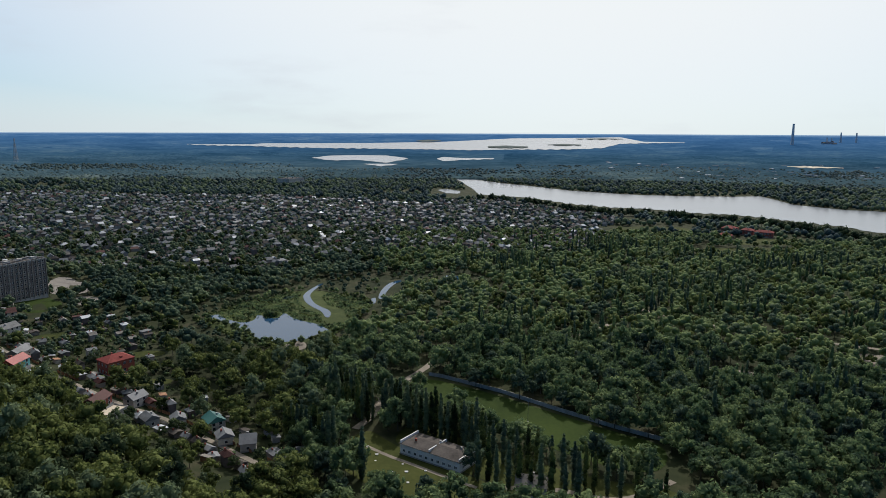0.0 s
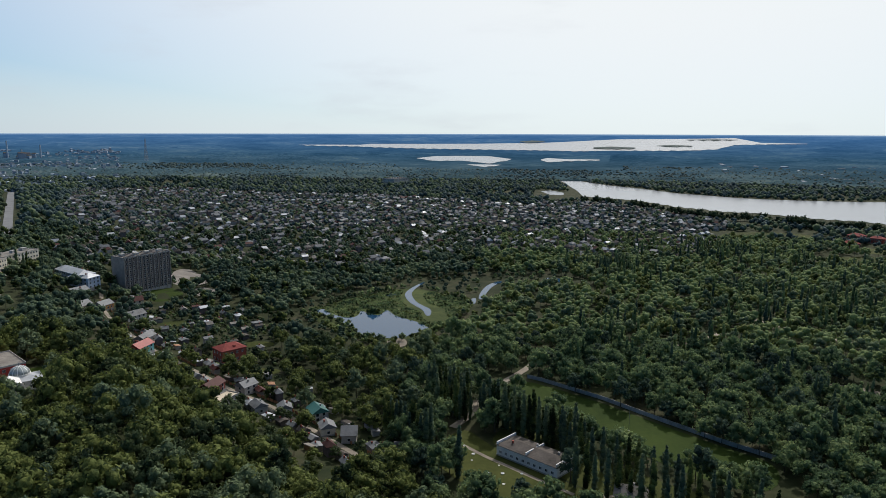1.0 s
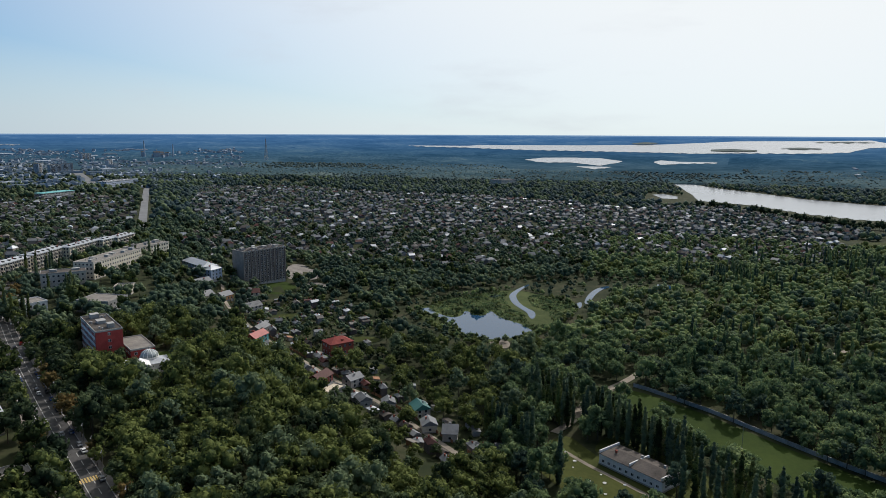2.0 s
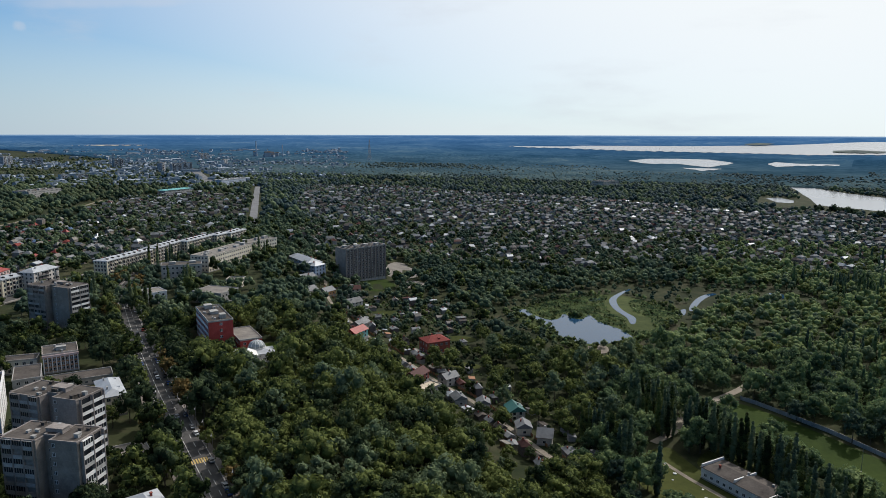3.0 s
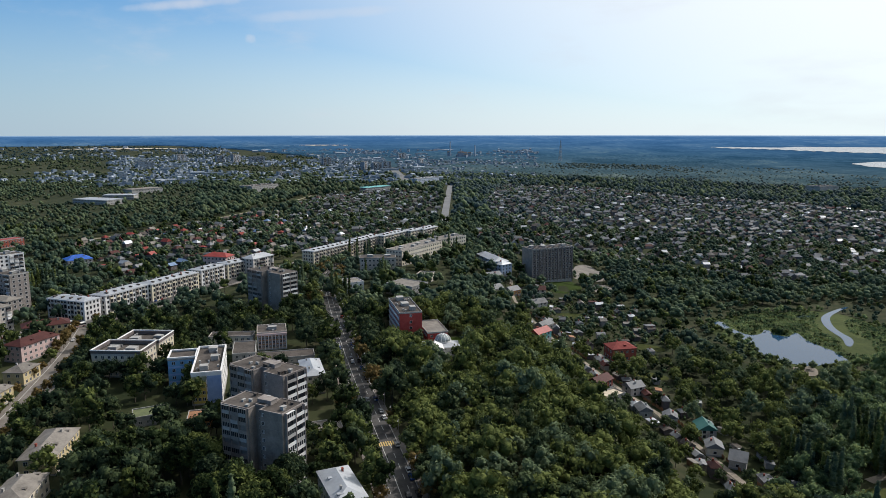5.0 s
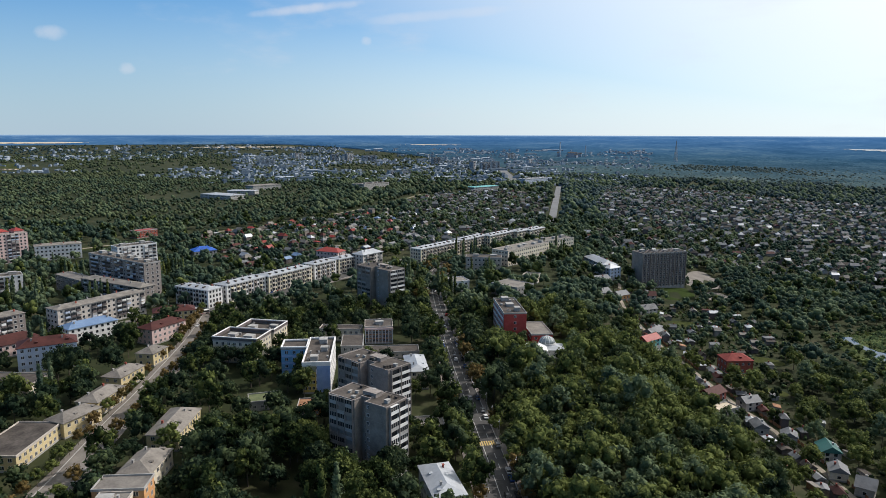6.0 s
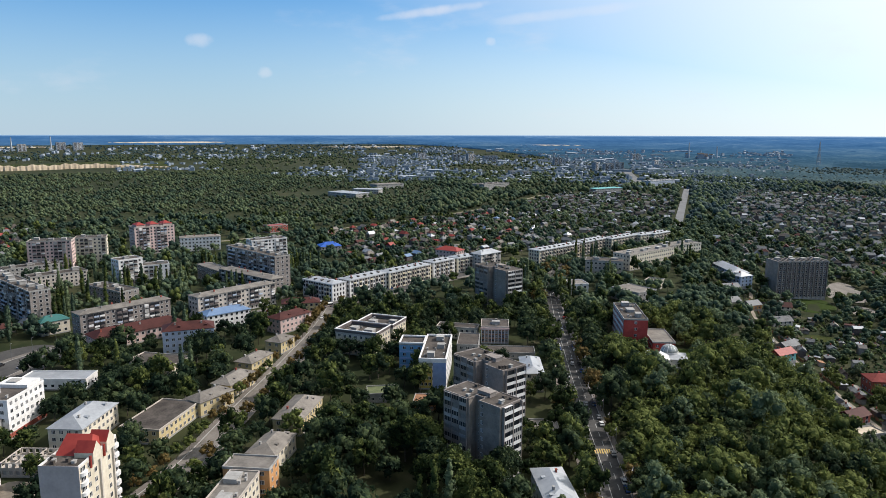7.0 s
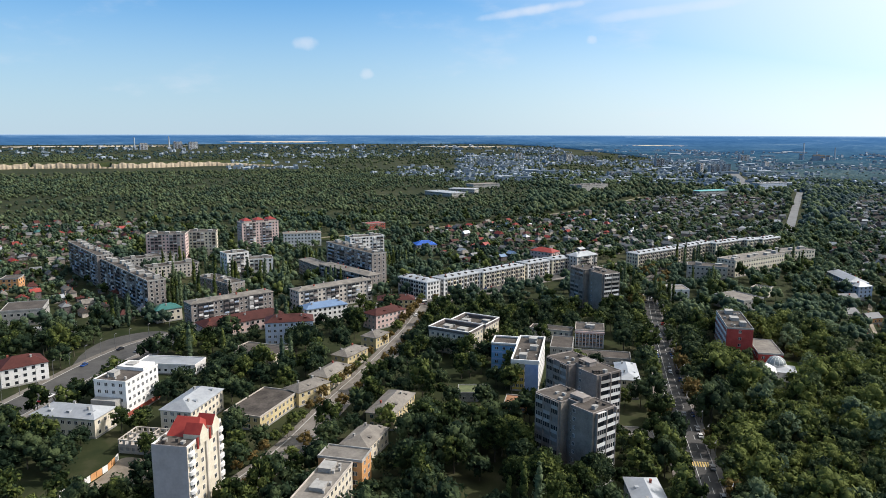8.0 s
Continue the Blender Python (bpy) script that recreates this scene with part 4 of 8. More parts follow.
        for u in (-1.4, 1.4):
            bm = bmesh.new()
            box(bm, u - 0.2, u + 0.2, -0.28, 0.0, 0.71, h - 0.5)
            part("pilaster", bm, "brick_pale", bay)
    if loggia == "bays":
        bm = bmesh.new()
        a, b = L / 2 + 0.35, D / 2 + 0.35
        for q in ((-a, a, -b, -D / 2), (-a, a, D / 2, b), (-a, -L / 2, -D / 2, D / 2), (L / 2, a, -D / 2, D / 2)):
            box(bm, *q, h - 0.45, h - 0.02)
        part("cornice", bm, "white", root)
        for i in range(int(L / 7)):
            for sy in (-1, 1):
                bm = bmesh.new()
                dx = -L / 2 + 4 + i * 7.0
                if abs(dx) > L / 2 - 3:
                    continue
                box(bm, dx - 0.6, dx + 0.6, *sorted((sy * D * 0.36, sy * D * 0.2)), h + 0.45, h + 1.5)
                box(bm, dx - 0.75, dx + 0.75, *sorted((sy * D * 0.38, sy * D * 0.18)), h + 1.5, h + 1.65)
                part("dormer", bm, "bitumen", roof_ob)
    if wall == "panel_dark":
        for i in range(int(L / 4) + 1):
            px = -L / 2 + i * L / int(L / 4)
            bm = bmesh.new()
            box(bm, px - 0.35, px + 0.35, -D / 2 - 0.5, D / 2 + 0.5, 0, h + 0.8)
            part("pier", bm, "panel", root)
    c, s = math.cos(radians(rot)), math.sin(radians(rot))
    g = 2.6 if name == "cottage" else 3.0 if name == "white_hall" else 5.0 if name in ("hall_building", "shelter") else 5.0 if storeys in (2, 3) and math.hypot(x, y) < 460 else 2.6
    claim_poly([(x + u * c - v * s, y + u * s + v * c) for u, v in ((-L / 2 - g, -D / 2 - g), (L / 2 + g, -D / 2 - g), (L / 2 + g, D / 2 + g), (-L / 2 - g, D / 2 + g))])
    return root


def claim_box(x, y, rot, L, D, g=3.2):
    c, s = math.cos(radians(rot)), math.sin(radians(rot))
    claim_poly([(x + u * c - v * s, y + u * s + v * c) for u, v in ((-L / 2 - g, -D / 2 - g), (L / 2 + g, -D / 2 - g), (L / 2 + g, D / 2 + g), (-L / 2 - g, D / 2 + g))])


def roof_clutter(root, x0, x1, y0, y1, z, n, seed):
    """Vent shafts, a stair head and low kerbs scattered over a flat roof."""
    rnd = random.Random(seed)
    for i in range(n):
        cx, cy = rnd.uniform(x0 + 1, x1 - 1), rnd.uniform(y0 + 1, y1 - 1)
        w, d, h = rnd.uniform(0.35, 0.8), rnd.uniform(0.3, 0.7), rnd.uniform(0.7, 1.3)
        bm = bmesh.new()
        box(bm, cx - w, cx + w, cy - d, cy + d, z, z + h)
        box(bm, cx - w - 0.12, cx + w + 0.12, cy - d - 0.12, cy + d + 0.12, z + h, z + h + 0.12)
        part("vent_shaft", bm, "concrete" if rnd.random() < 0.6 else "bitumen", root)


def loggia_column(root, x, y, a, w, h, storeys, seed, mats, closed):
    """Loggias one above another between two piers, each closed or left open by its owner."""
    rnd = random.Random(seed)
    sh = h / storeys
    ox, oy = x + math.sin(a) * 0.35, y + math.cos(a) * 0.35
    for s in range(storeys):
        share("loggia", balcony_mesh(w, rnd.choice(mats), rnd.random() < closed), root, (ox, oy, s * sh + 0.15), a, (1, 1, sh / 2.75))
    for u in (-w / 2 - 0.13, w / 2 + 0.13):
        bm = bmesh.new()
        box(bm, u - 0.11, u + 0.11, -1.08, 0.0, -1.0, h + 0.25)
        pier = part("pier", bm, "brick_grey", root)
        pier.matrix_basis = pose(ox, oy, 0, 0, 0, math.degrees(a))


def panel_tower(x, y, rot, L, D, h, wall, label, seed):
    """A nine-storey tower of two wings with a recessed stair between them."""
    root = new("apartment_tower")
    root.matrix_basis = pose(x, y, 0, 0, 0, rot)
    tagged(root, label, "apartment tower", group="apartment towers")
    st = 9
    sh = h / st
    cut0, cut1 = (-0.02 * L, 0.13 * L)
    for nm, x0, x1, y0, y1, top in (("wing", -L / 2, cut0, -D / 2 - 0.8, D / 2, h), ("wing", cut1, L / 2, -D / 2 + 0.4, D / 2, h), ("stair_core", cut0, cut1, -D / 2 + 3.0, D / 2 - 1.5, h + 0.4)):
        bm = bmesh.new()
        box(bm, x0, x1, y0, y1, -1.5, top)
        part(nm, bm, wall, root)
        bm = bmesh.new()
        box(bm, x0 + 0.25, x1 - 0.25, y0 + 0.25, y1 - 0.25, top, top + 0.12)
        part("roof", bm, "bitumen", root)
        bm = bmesh.new()
        for q in ((x0 - 0.1, x1 + 0.1, y0 - 0.1, y0 + 0.25), (x0 - 0.1, x1 + 0.1, y1 - 0.25, y1 + 0.1), (x0 - 0.1, x0 + 0.25, y0 + 0.25, y1 - 0.25), (x1 - 0.25, x1 + 0.1, y0 + 0.25, y1 - 0.25)):
            box(bm, *q, top - 0.15, top + 0.35)
        part("parapet", bm, "brick_grey", root)
        roof_clutter(root, x0, x1, y0, y1, top + 0.1, 4, seed + int(x0))
    bm = bmesh.new()
    box(bm, cut0 - 1.0, cut1 + 1.0, -1.0, 2.5, h + 0.1, h + 1.7)
    box(bm, cut0 - 1.2, cut1 + 1.2, -1.2, 2.7, h + 1.7, h + 1.85)
    part("stair_head", bm, "brick_grey", root)
    # loggias across the left wing's front and up the right end
    w = (cut0 + L / 2 - 1.2) / 3
    for i in range(3):
        loggia_column(root, -L / 2 + 0.6 + w * (i + 0.5), -D / 2 - 0.8, 0.0, w - 0.42, h, st, seed + i, ("panel", "kerb", "brick_grey", "panel", "concrete"), 0.62)
    w = (D - 2.2) / 2
    for i in range(2):
        loggia_column(root, L / 2, -D / 2 + 1.3 + w * (i + 0.5), math.pi / 2, w - 0.42, h, st, seed + 7 + i, ("white", "white", "kerb", "white"), 0.45)
        loggia_column(root, -L / 2, -D / 2 + 0.8 + w * (i + 0.5), -math.pi / 2, w - 0.42, h, st, seed + 17 + i, ("panel", "kerb", "concrete"), 0.6)
    for s in range(st):
        z = s * sh + 0.9
        share("window", window_mesh(1.1, 1.3), root, (cut1 + 1.3, -D / 2 + 0.4, z))
        share("window", window_mesh(1.3, 1.2), root, ((cut0 + cut1) / 2, -D / 2 + 3.0, z))
        for k in range(6):
            share("window", window_mesh(1.5, 1.4), root, (-L / 2 + 2 + (L - 4) * k / 5, D / 2, z), math.pi)
    # panel joints: thin bands at each floor
    for s in range(1, st):
        bm = bmesh.new()
        box(bm, cut1 - 0.02, L / 2 + 0.03, -D / 2 + 0.37, D / 2 + 0.03, s * sh - 0.03, s * sh + 0.03)
        box(bm, -L / 2 - 0.03, cut0 + 0.02, -D / 2 - 0.83, D / 2 + 0.03, s * sh - 0.05, s * sh + 0.05)
        part("floor_band", bm, "brick_grey", root)
    claim_box(x, y, rot, L, D + 2)


panel_tower(-198.5, 135.0, 14.5, 25.6, 12.0, 27, "panel", "grey panel apartment tower with glazed loggias and brownish flat roof", 3)
panel_tower(-229.8, 159.6, 8.0, 28.6, 13.0, 27, "brick_grey", "grey brick apartment tower with pale loggias and cluttered roof", 23)
panel_tower(-394.0, 280.4, 3.0, 33.0, 15.0, 27, "panel", "grey panel apartment tower among tall trees", 43)


def red_tower(x, y, rot, L, D, h):
    root = new("apartment_tower")
    root.matrix_basis = pose(x, y, 0, 0, 0, rot)
    tagged(root, "cream apartment tower with rounded bays and red gabled metal roof", "apartment tower")
    st = 10
    sh = h / st
    bm = bmesh.new()
    box(bm, -L / 2, L / 2, -D / 2, D / 2, -1.5, h)
    part("wall", bm, "cream", root)
    bm = bmesh.new()
    box(bm, -L / 2 - 0.05, L / 2 + 0.05, -D / 2 - 0.12, -D / 2 - 0.003, -1.5, h + 0.7)
    part("end_wall", bm, "lilac", root, "plain lilac-grey end wall")
    bm = bmesh.new()
    box(bm, -L / 2 + 0.2, L / 2 - 0.2, -D / 2 + 0.2, -D / 2 + 7.5, h, h + 0.12)
    part("roof", bm, "bitumen", root)
    bm = bmesh.new()
    for q in ((-L / 2, -L / 2 + 0.3, -D / 2, D / 2), (L / 2 - 0.3, L / 2, -D / 2, D / 2), (-L / 2 + 0.3, L / 2 - 0.3, D / 2 - 0.3, D / 2)):
        box(bm, *q, h, h + 0.7)
    part("parapet", bm, "white", root)
    roof_clutter(root, -L / 2, L / 2, -D / 2 + 1, -D / 2 + 6, h + 0.1, 5, 77)
    # the red roof: a tall ridge with two cross gables over the bays
    bm = bmesh.new()
    y0, y1 = -D / 2 + 7.0, D / 2 - 2.5
    v = [bm.verts.new(p) for p in ((-L / 2 + 0.4, y0, h), (L / 2 - 0.4, y0, h), (L / 2 - 0.4, y1, h), (-L / 2 + 0.4, y1, h), (-L / 2 + 1.2, (y0 + y1) / 2, h + 4.4), (L / 2 - 2.5, (y0 + y1) / 2, h + 4.4))]
    for q in ((0, 1, 5, 4), (2, 3, 4, 5), (1, 2, 5), (3, 0, 4), (3, 2, 1, 0)):
        bm.faces.new([v[i] for i in q])
    part("ridge_roof", bm, "metal_red", root)
    for gy in (-D / 2 + 8.2, D / 2 - 5.0):
        bm = bmesh.new()
        a = [bm.verts.new((L / 2 + 0.9, gy + d, h + z)) for d, z in ((-2.2, -1.5), (2.2, -1.5), (2.2, 1.6), (0, 4.4), (-2.2, 1.6))]
        b2 = [bm.verts.new((L / 2 - 4.5, q.co.y, q.co.z)) for q in a]
        bm.faces.new(a)
        bm.faces.new(b2[::-1])
        for i in range(5):
            f = bm.faces.new((a[i], b2[i], b2[(i + 1) % 5], a[(i + 1) % 5]))
            f.material_index = 1 if i in (2, 3) else 0
        bmesh.ops.recalc_face_normals(bm, faces=bm.faces)
        part("gable", bm, ["cream", "metal_red"], root)
        bm = bmesh.new()
        box(bm, L / 2 + 0.0, L / 2 + 0.5, gy - 2.9, gy - 2.3, h - 2.5, h + 1.0)
        part("pilaster", bm, "metal_red", root)
        bm = bmesh.new()
        box(bm, L / 2, L / 2 + 0.55, gy + 1.9, gy + 2.5, 0, h - 1.6)
        part("rib", bm, "ivory", root)
    bm = bmesh.new()
    n = 8
    lo, hi = [], []
    for i in range(n + 1):
        t = -math.pi / 2 + math.pi * i / n
        lo.append(bm.verts.new((1.15 * math.cos(t), 1.6 * math.sin(t), 0)))
        hi.append(bm.verts.new((1.15 * math.cos(t), 1.6 * math.sin(t), 1.05)))
    for i in range(n):
        bm.faces.new((lo[i], lo[i + 1], hi[i + 1], hi[i]))
    bm.faces.new(hi)
    bm.faces.new(lo[::-1])
    me = bpy.data.meshes.new("bay")
    bm.to_mesh(me)
    bm.free()
    me.materials.append(M["white"])
    for s in range(st):
        z = s * sh + 0.2
        for gy in (-D / 2 + 1.9, D / 2 - 1.5):
            share("bay", me, root, (L / 2, gy, z))
            share("window", window_mesh(2.2, 1.45, 3), root, (L / 2 + 0.1, gy, z + 1.1), math.pi / 2)
        for gy in (-D / 2 + 4.9, -D / 2 + 8.2, D / 2 - 5.0):
            share("window", window_mesh(1.3, 1.5), root, (L / 2, gy, z + 0.7), math.pi / 2)
        if s % 2:
            share("window", window_mesh(0.8, 1.2), root, (L / 2, -D / 2 + 11.2, z + 0.9), math.pi / 2)
        for k in range(4):
            share("window", window_mesh(1.5, 1.4), root, (-L / 2, -D / 2 + 3 + k * 4.4, z + 0.7), -math.pi / 2)
    claim_box(x, y, rot, L, D, 2)


red_tower(-215.4, 7.0, 57.2, 11.2, 20.6, 29.4)


def thick_parapet(root, L, D, h, w, up, mat="white"):
    bm = bmesh.new()
    a, b = L / 2 + 0.2, D / 2 + 0.2
    for q in ((-a, a, -b, -b + w), (-a, a, b - w, b), (-a, -a + w, -b + w, b - w), (a - w, a, -b + w, b - w)):
        box(bm, *q, h + 0.61, h + up)
    part("cornice", bm, mat, root)


r = building("school_building", -289.7, 168.9, 144.6, 40.0, 12.8, 14, 4, "white", "flat", "bitumen", 3, "white school wing with yellow and blue cladding and flat roof")
thick_parapet(r, 40.0, 12.8, 14, 0.7, 1.3)
for (y0, y1, z0, z1, m) in ((-6.3, -0.2, 0.7, 13.2, "blue_soft"), (0.2, 6.3, 0.7, 10.4, "ochre"), (0.2, 6.3, 10.5, 13.2, "moss_plaster")):
    bm = bmesh.new()
    box(bm, -20.07, -20.003, y0, y1, z0, z1)
    panel = part("cladding", bm, m, r)
    if m == "ochre":
        for k in range(9):
            share("window", window_mesh(1.3, 1.5), panel, (-20.07, 1.3 + 1.9 * (k % 3), 1.9 + 3.0 * (k // 3)), -math.pi / 2)
r = building("school_building", -306.0, 164.6, 54.6, 12.6, 12.8, 14, 4, "blue", "flat", "bitumen", 3, "blue panelled school block with white parapet")
thick_parapet(r, 12.6, 12.8, 14, 0.7, 1.3)
for k in range(3):
    bm = bmesh.new()
    box(bm, -6.2, 6.2, -6.46, -6.403, 3.55 * k + 2.95, 3.55 * k + 3.75)
    part("spandrel", bm, "blue_soft", r)
for (x, y, L, D, w, lab) in ((-344.6, 154.1, 24.6, 18.0, "cream", "cream four-storey clinic with white stepped parapets"), (-353.8, 170.0, 22.0, 17.5, "yellow_white", "pale yellow rear wing of the clinic")):
    r = building("clinic_building", x, y, 38.0, L, D, 11.5, 4, w, "flat", "bitumen", 3, lab)
    bm = bmesh.new()
    for q in ((-L / 2 - 0.3, L / 2 + 0.3, -D / 2 - 0.3, -D / 2 + 0.9), (-L / 2 - 0.3, L / 2 + 0.3, D / 2 - 0.9, D / 2 + 0.3), (-L / 2 - 0.3, -L / 2 + 0.9, -D / 2 + 0.9, D / 2 - 0.9), (L / 2 - 0.9, L / 2 + 0.3, -D / 2 + 0.9, D / 2 - 0.9)):
        box(bm, *q, 12.15, 13.6)
    part("mansard", bm, "panel_dark", r)
    thick_parapet(r, L + 0.4, D + 0.4, 13.0, 0.6, 1.0)
r = building("apartment_house", -160.6, 137.2, -25.6, 22.0, 10.1, 9, 3, "white", "hip", "metal_white", 3, "white house with pale blue metal roof beside the road")
building("apartment_house", -256.7, 202.7, 147.4, 24.0, 9.6, 9, 3, "cream", "hip", "metal_white", 3, "cream three-storey house with pale blue metal roof")
building("shop_building", -207.0, 170.0, 59.0, 12.0, 12.0, 4, 1, "brick_pale", "flat", "slate", 3, "low flat-roofed shop beside the street")
r = building("brick_office", -282.4, 294.0, -35.4, 37.0, 13.0, 18, 5, "brick_crimson", "flat", "bitumen", 3, "red brick office block with pale bands along its front", loggia="end")
for s in range(5):
    for sy in (-1, 1):
        bm = bmesh.new()
        a, b2 = sorted((sy * 6.503, sy * 6.58))
        box(bm, -18.4, 17.0, a, b2, s * 3.6 + 2.75, s * 3.6 + 4.3)
        part("spandrel", bm, "white", r)
building("brick_office", -262.5, 296.5, -35.0, 26.0, 12.0, 8, 2, "brick_crimson", "flat", "slate", 3, "low red brick wing with flat grey roof")


def shell(x, y, rot, L, D, h):
    """An unfinished storey: outer walls with gaps, cross walls and no roof."""
    root = new("unfinished_building")
    root.matrix_basis = pose(x, y, 0, 0, 0, rot)
    tagged(root, "unfinished roofless pale block building with open rooms", "building")
    def run(x0, y0, x1, y1):
        n = max(int(math.hypot(x1 - x0, y1 - y0) / 2.4), 1)
        a = math.atan2(y1 - y0, x1 - x0)
        bm = bmesh.new()
        l = math.hypot(x1 - x0, y1 - y0)
        for s in range(2):
            z = s * h / 2
            box(bm, 0, l, -0.18, 0.18, z - (0.8 if s == 0 else 0), z + 0.9)
            for i in range(n + 1):
                u = l * i / n
                box(bm, max(u - 0.5, 0), min(u + 0.5, l), -0.179, 0.179, z + 0.9, z + h / 2 - 0.3)
            box(bm, 0, l, -0.181, 0.181, z + h / 2 - 0.3, z + h / 2)
        o = part("wall", bm, "brick_pale", root)
        o.matrix_basis = pose(x0, y0, 0, 0, 0, math.degrees(a))
    for q in ((-L / 2, -D / 2, L / 2, -D / 2), (-L / 2, D / 2, L / 2, D / 2), (-L / 2, -D / 2 + 0.2, -L / 2, D / 2 - 0.2), (L / 2, -D / 2 + 0.2, L / 2, D / 2 - 0.2), (-L / 2 + 0.2, 0, L / 2 - 0.2, 0), (-2, -D / 2 + 0.2, -2, -0.2), (2.5, 0.2, 2.5, D / 2 - 0.2)):
        run(*q)
    bm = bmesh.new()
    box(bm, -L / 2 + 0.2, L / 2 - 0.2, -D / 2 + 0.2, D / 2 - 0.2, -0.5, h * 0.5)
    part("floor_slab", bm, "concrete", root)
    claim_box(x, y, rot, L, D, 2)


shell(-277.7, -6.3, 58.0, 14.5, 12.0, 5.4)


def hoarding():
    root = new("hoarding")
    tagged(root, "orange and white board fence round the building yard", "fence")
    line = densify([(-247, -33), (-253.5, -25.7), (-262.3, -18.8), (-270.5, -15.6)], 2.6)
    bm = bmesh.new()
    box(bm, -1.3, 1.3, -0.05, 0.05, 0.0, 2.5)
    panels = {}
    for i, ((x0, y0), (x1, y1)) in enumerate(zip(line, line[1:])):
        m = "orange" if i % 3 else "white"
        if m not in panels:
            me = bpy.data.meshes.new("board")
            bm.to_mesh(me)
            me.materials.append(M[m])
            panels[m] = me
        share("board", panels[m], root, ((x0 + x1) / 2, (y0 + y1) / 2, 0), math.atan2(y1 - y0, x1 - x0))
    bm.free()


hoarding()
claim_line([(-240, -40), (-247, -33), (-253.5, -25.7), (-262.3, -18.8), (-270.5, -15.6)], 8)
for cx, cy, cr in ((-352, 2, 11), (-346, 12, 9), (-360, -14, 8), (-372, -20, 9), (-395, -14, 8), (-345, -10, 9)):
    claim_disc(cx, cy, cr)
r = building("office_building", -323.4, -12.9, 146.0, 23.0, 15, 16, 5, "white", "flat", "bitumen", 3, "white five-storey block on a red brick base", loggia="plain")
bm = bmesh.new()
box(bm, -11.7, 11.7, -7.75, 7.75, 0.71, 2.6)
part("base", bm, "brick_red", r, "red brick ground floor")
bm = bmesh.new()
box(bm, 2.5, 11.2, -6.5, 6.5, 16.1, 17.6)
part("roof_storey", bm, "white", r, "low white roof storey")
bm = bmesh.new()
box(bm, -15.5, -11.62, -5.0, 6.5, 0.0, 9.0)
part("side_wing", bm, "concrete", r, "lower grey side wing")
building("apartment_house", -306.3, -32.8, 56.8, 28.5, 13, 8, 2, "cream", "hip", "metal_white", 3, "cream two-storey house with pale hipped metal roof")
building("apartment_house", -298.3, 12.5, 146.0, 26.0, 13.5, 9, 3, "cream", "hip", "metal_white", 3, "cream three-storey house with pale hipped metal roof")
building("workshop_building", -291.7, 39.9, 138.8, 29.7, 17, 6, 2, "yellow", "flat", "bitumen", 3, "low yellow building with flat dark roof")
building("apartment_house", -303.1, 61.8, 118.2, 18.3, 10, 6.5, 2, "yellow", "hip", "slate", 3, "two-storey yellow plaster house with grey hipped roof")
building("apartment_house", -319.4, 76.4, 132.7, 20.4, 10, 6.5, 2, "yellow", "hip", "slate", 3, "two-storey yellow plaster house with grey hipped roof")
building("apartment_house", -343.9, 93.0, 129.3, 18.5, 10, 6.5, 2, "yellow", "hip", "slate", 3, "two-storey yellow plaster house with grey hipped roof")
building("apartment_house", -368.8, 114.5, 129.4, 13.6, 10, 6.5, 2, "yellow", "hip", "slate", 3, "two-storey yellow plaster house with grey hipped roof")
building("apartment_house", -268.8, 90.2, 140.0, 25.8, 12, 6.5, 2, "yellow", "hip", "slate", 3, "two-storey yellow house with old grey hipped roof")
building("apartment_house", -241.3, 70.4, 138.3, 18.7, 11, 6.5, 2, "cream", "hip", "slate", 3, "two-storey pale house with old grey hipped roof")
building("apartment_house", -218.0, 56.4, 143.4, 9.0, 15.6, 12.4, 4, "orange", "flat", "slate", 3, "four-storey ochre end block with flat grey roof")
building("apartment_house", -193.4, 38.2, 143.4, 50.0, 9.6, 12, 4, "cream", "flat", "slate", 3, "long four-storey pale apartment house with flat grey roof")
building("shop_building", -366.7, 50.4, 45.6, 27.2, 16, 6, 1, "cream", "flat", "bitumen", 3, "low shop building with flat roof and sign boards")
building("office_building", -396.0, 71.4, 78.8, 26.6, 14, 13, 4, "blue_pale", "hip", "metal_red_dark", 3, "pale blue four-storey block with dark red roof")
building("shopping_arcade", -431.1, 49.1, 106.2, 51.6, 16, 7, 2, "pink", "hip", "metal_red_dark", 2, "long low arcade with dark red metal roof")
building("apartment_block", -458.9, 45.2, 107.7, 55.0, 12, 15, 5, "brick_grey", "lowhip", "slate", 2, "five-storey grey brick apartment block with balconies")
building("apartment_block", -470.2, 115.2, 108.5, 59.5, 12, 15, 5, "brick_pale", "lowhip", "slate", 2, "five-storey pale brick apartment block with balconies")
building("apartment_block", -518.7, 140.6, 20.0, 64.8, 12, 15, 5, "brick_grey", "lowhip", "slate", 2, "five-storey grey apartment block")
building("green_roof_house", -473.1, 7.0, 107.5, 16.1, 12, 8, 2, "cream", "hip", "metal_green", 2, "two-storey house with green metal roof")
building("apartment_block", -545.1, -13.8, 17.7, 106.9, 12, 22, 8, "brick_grey", "flat", "bitumen", 2, "long grey panel apartment block with dark flat roof")
building("apartment_block", -636.6, -45.9, 17.5, 88.6, 12, 25, 9, "brick_grey", "flat", "bitumen", 2, "long grey panel apartment block with dark flat roof")
building("apartment_block", -672.3, -1.7, 104.0, 41.4, 14, 9, 3, "concrete", "flat", "bitumen", 2, "low grey building with flat roof")
building("apartment_block", -614.5, 15.5, 105.2, 41.0, 14, 11, 4, "brick_pale", "flat", "bitumen", 2, "low pale brick building with flat roof")
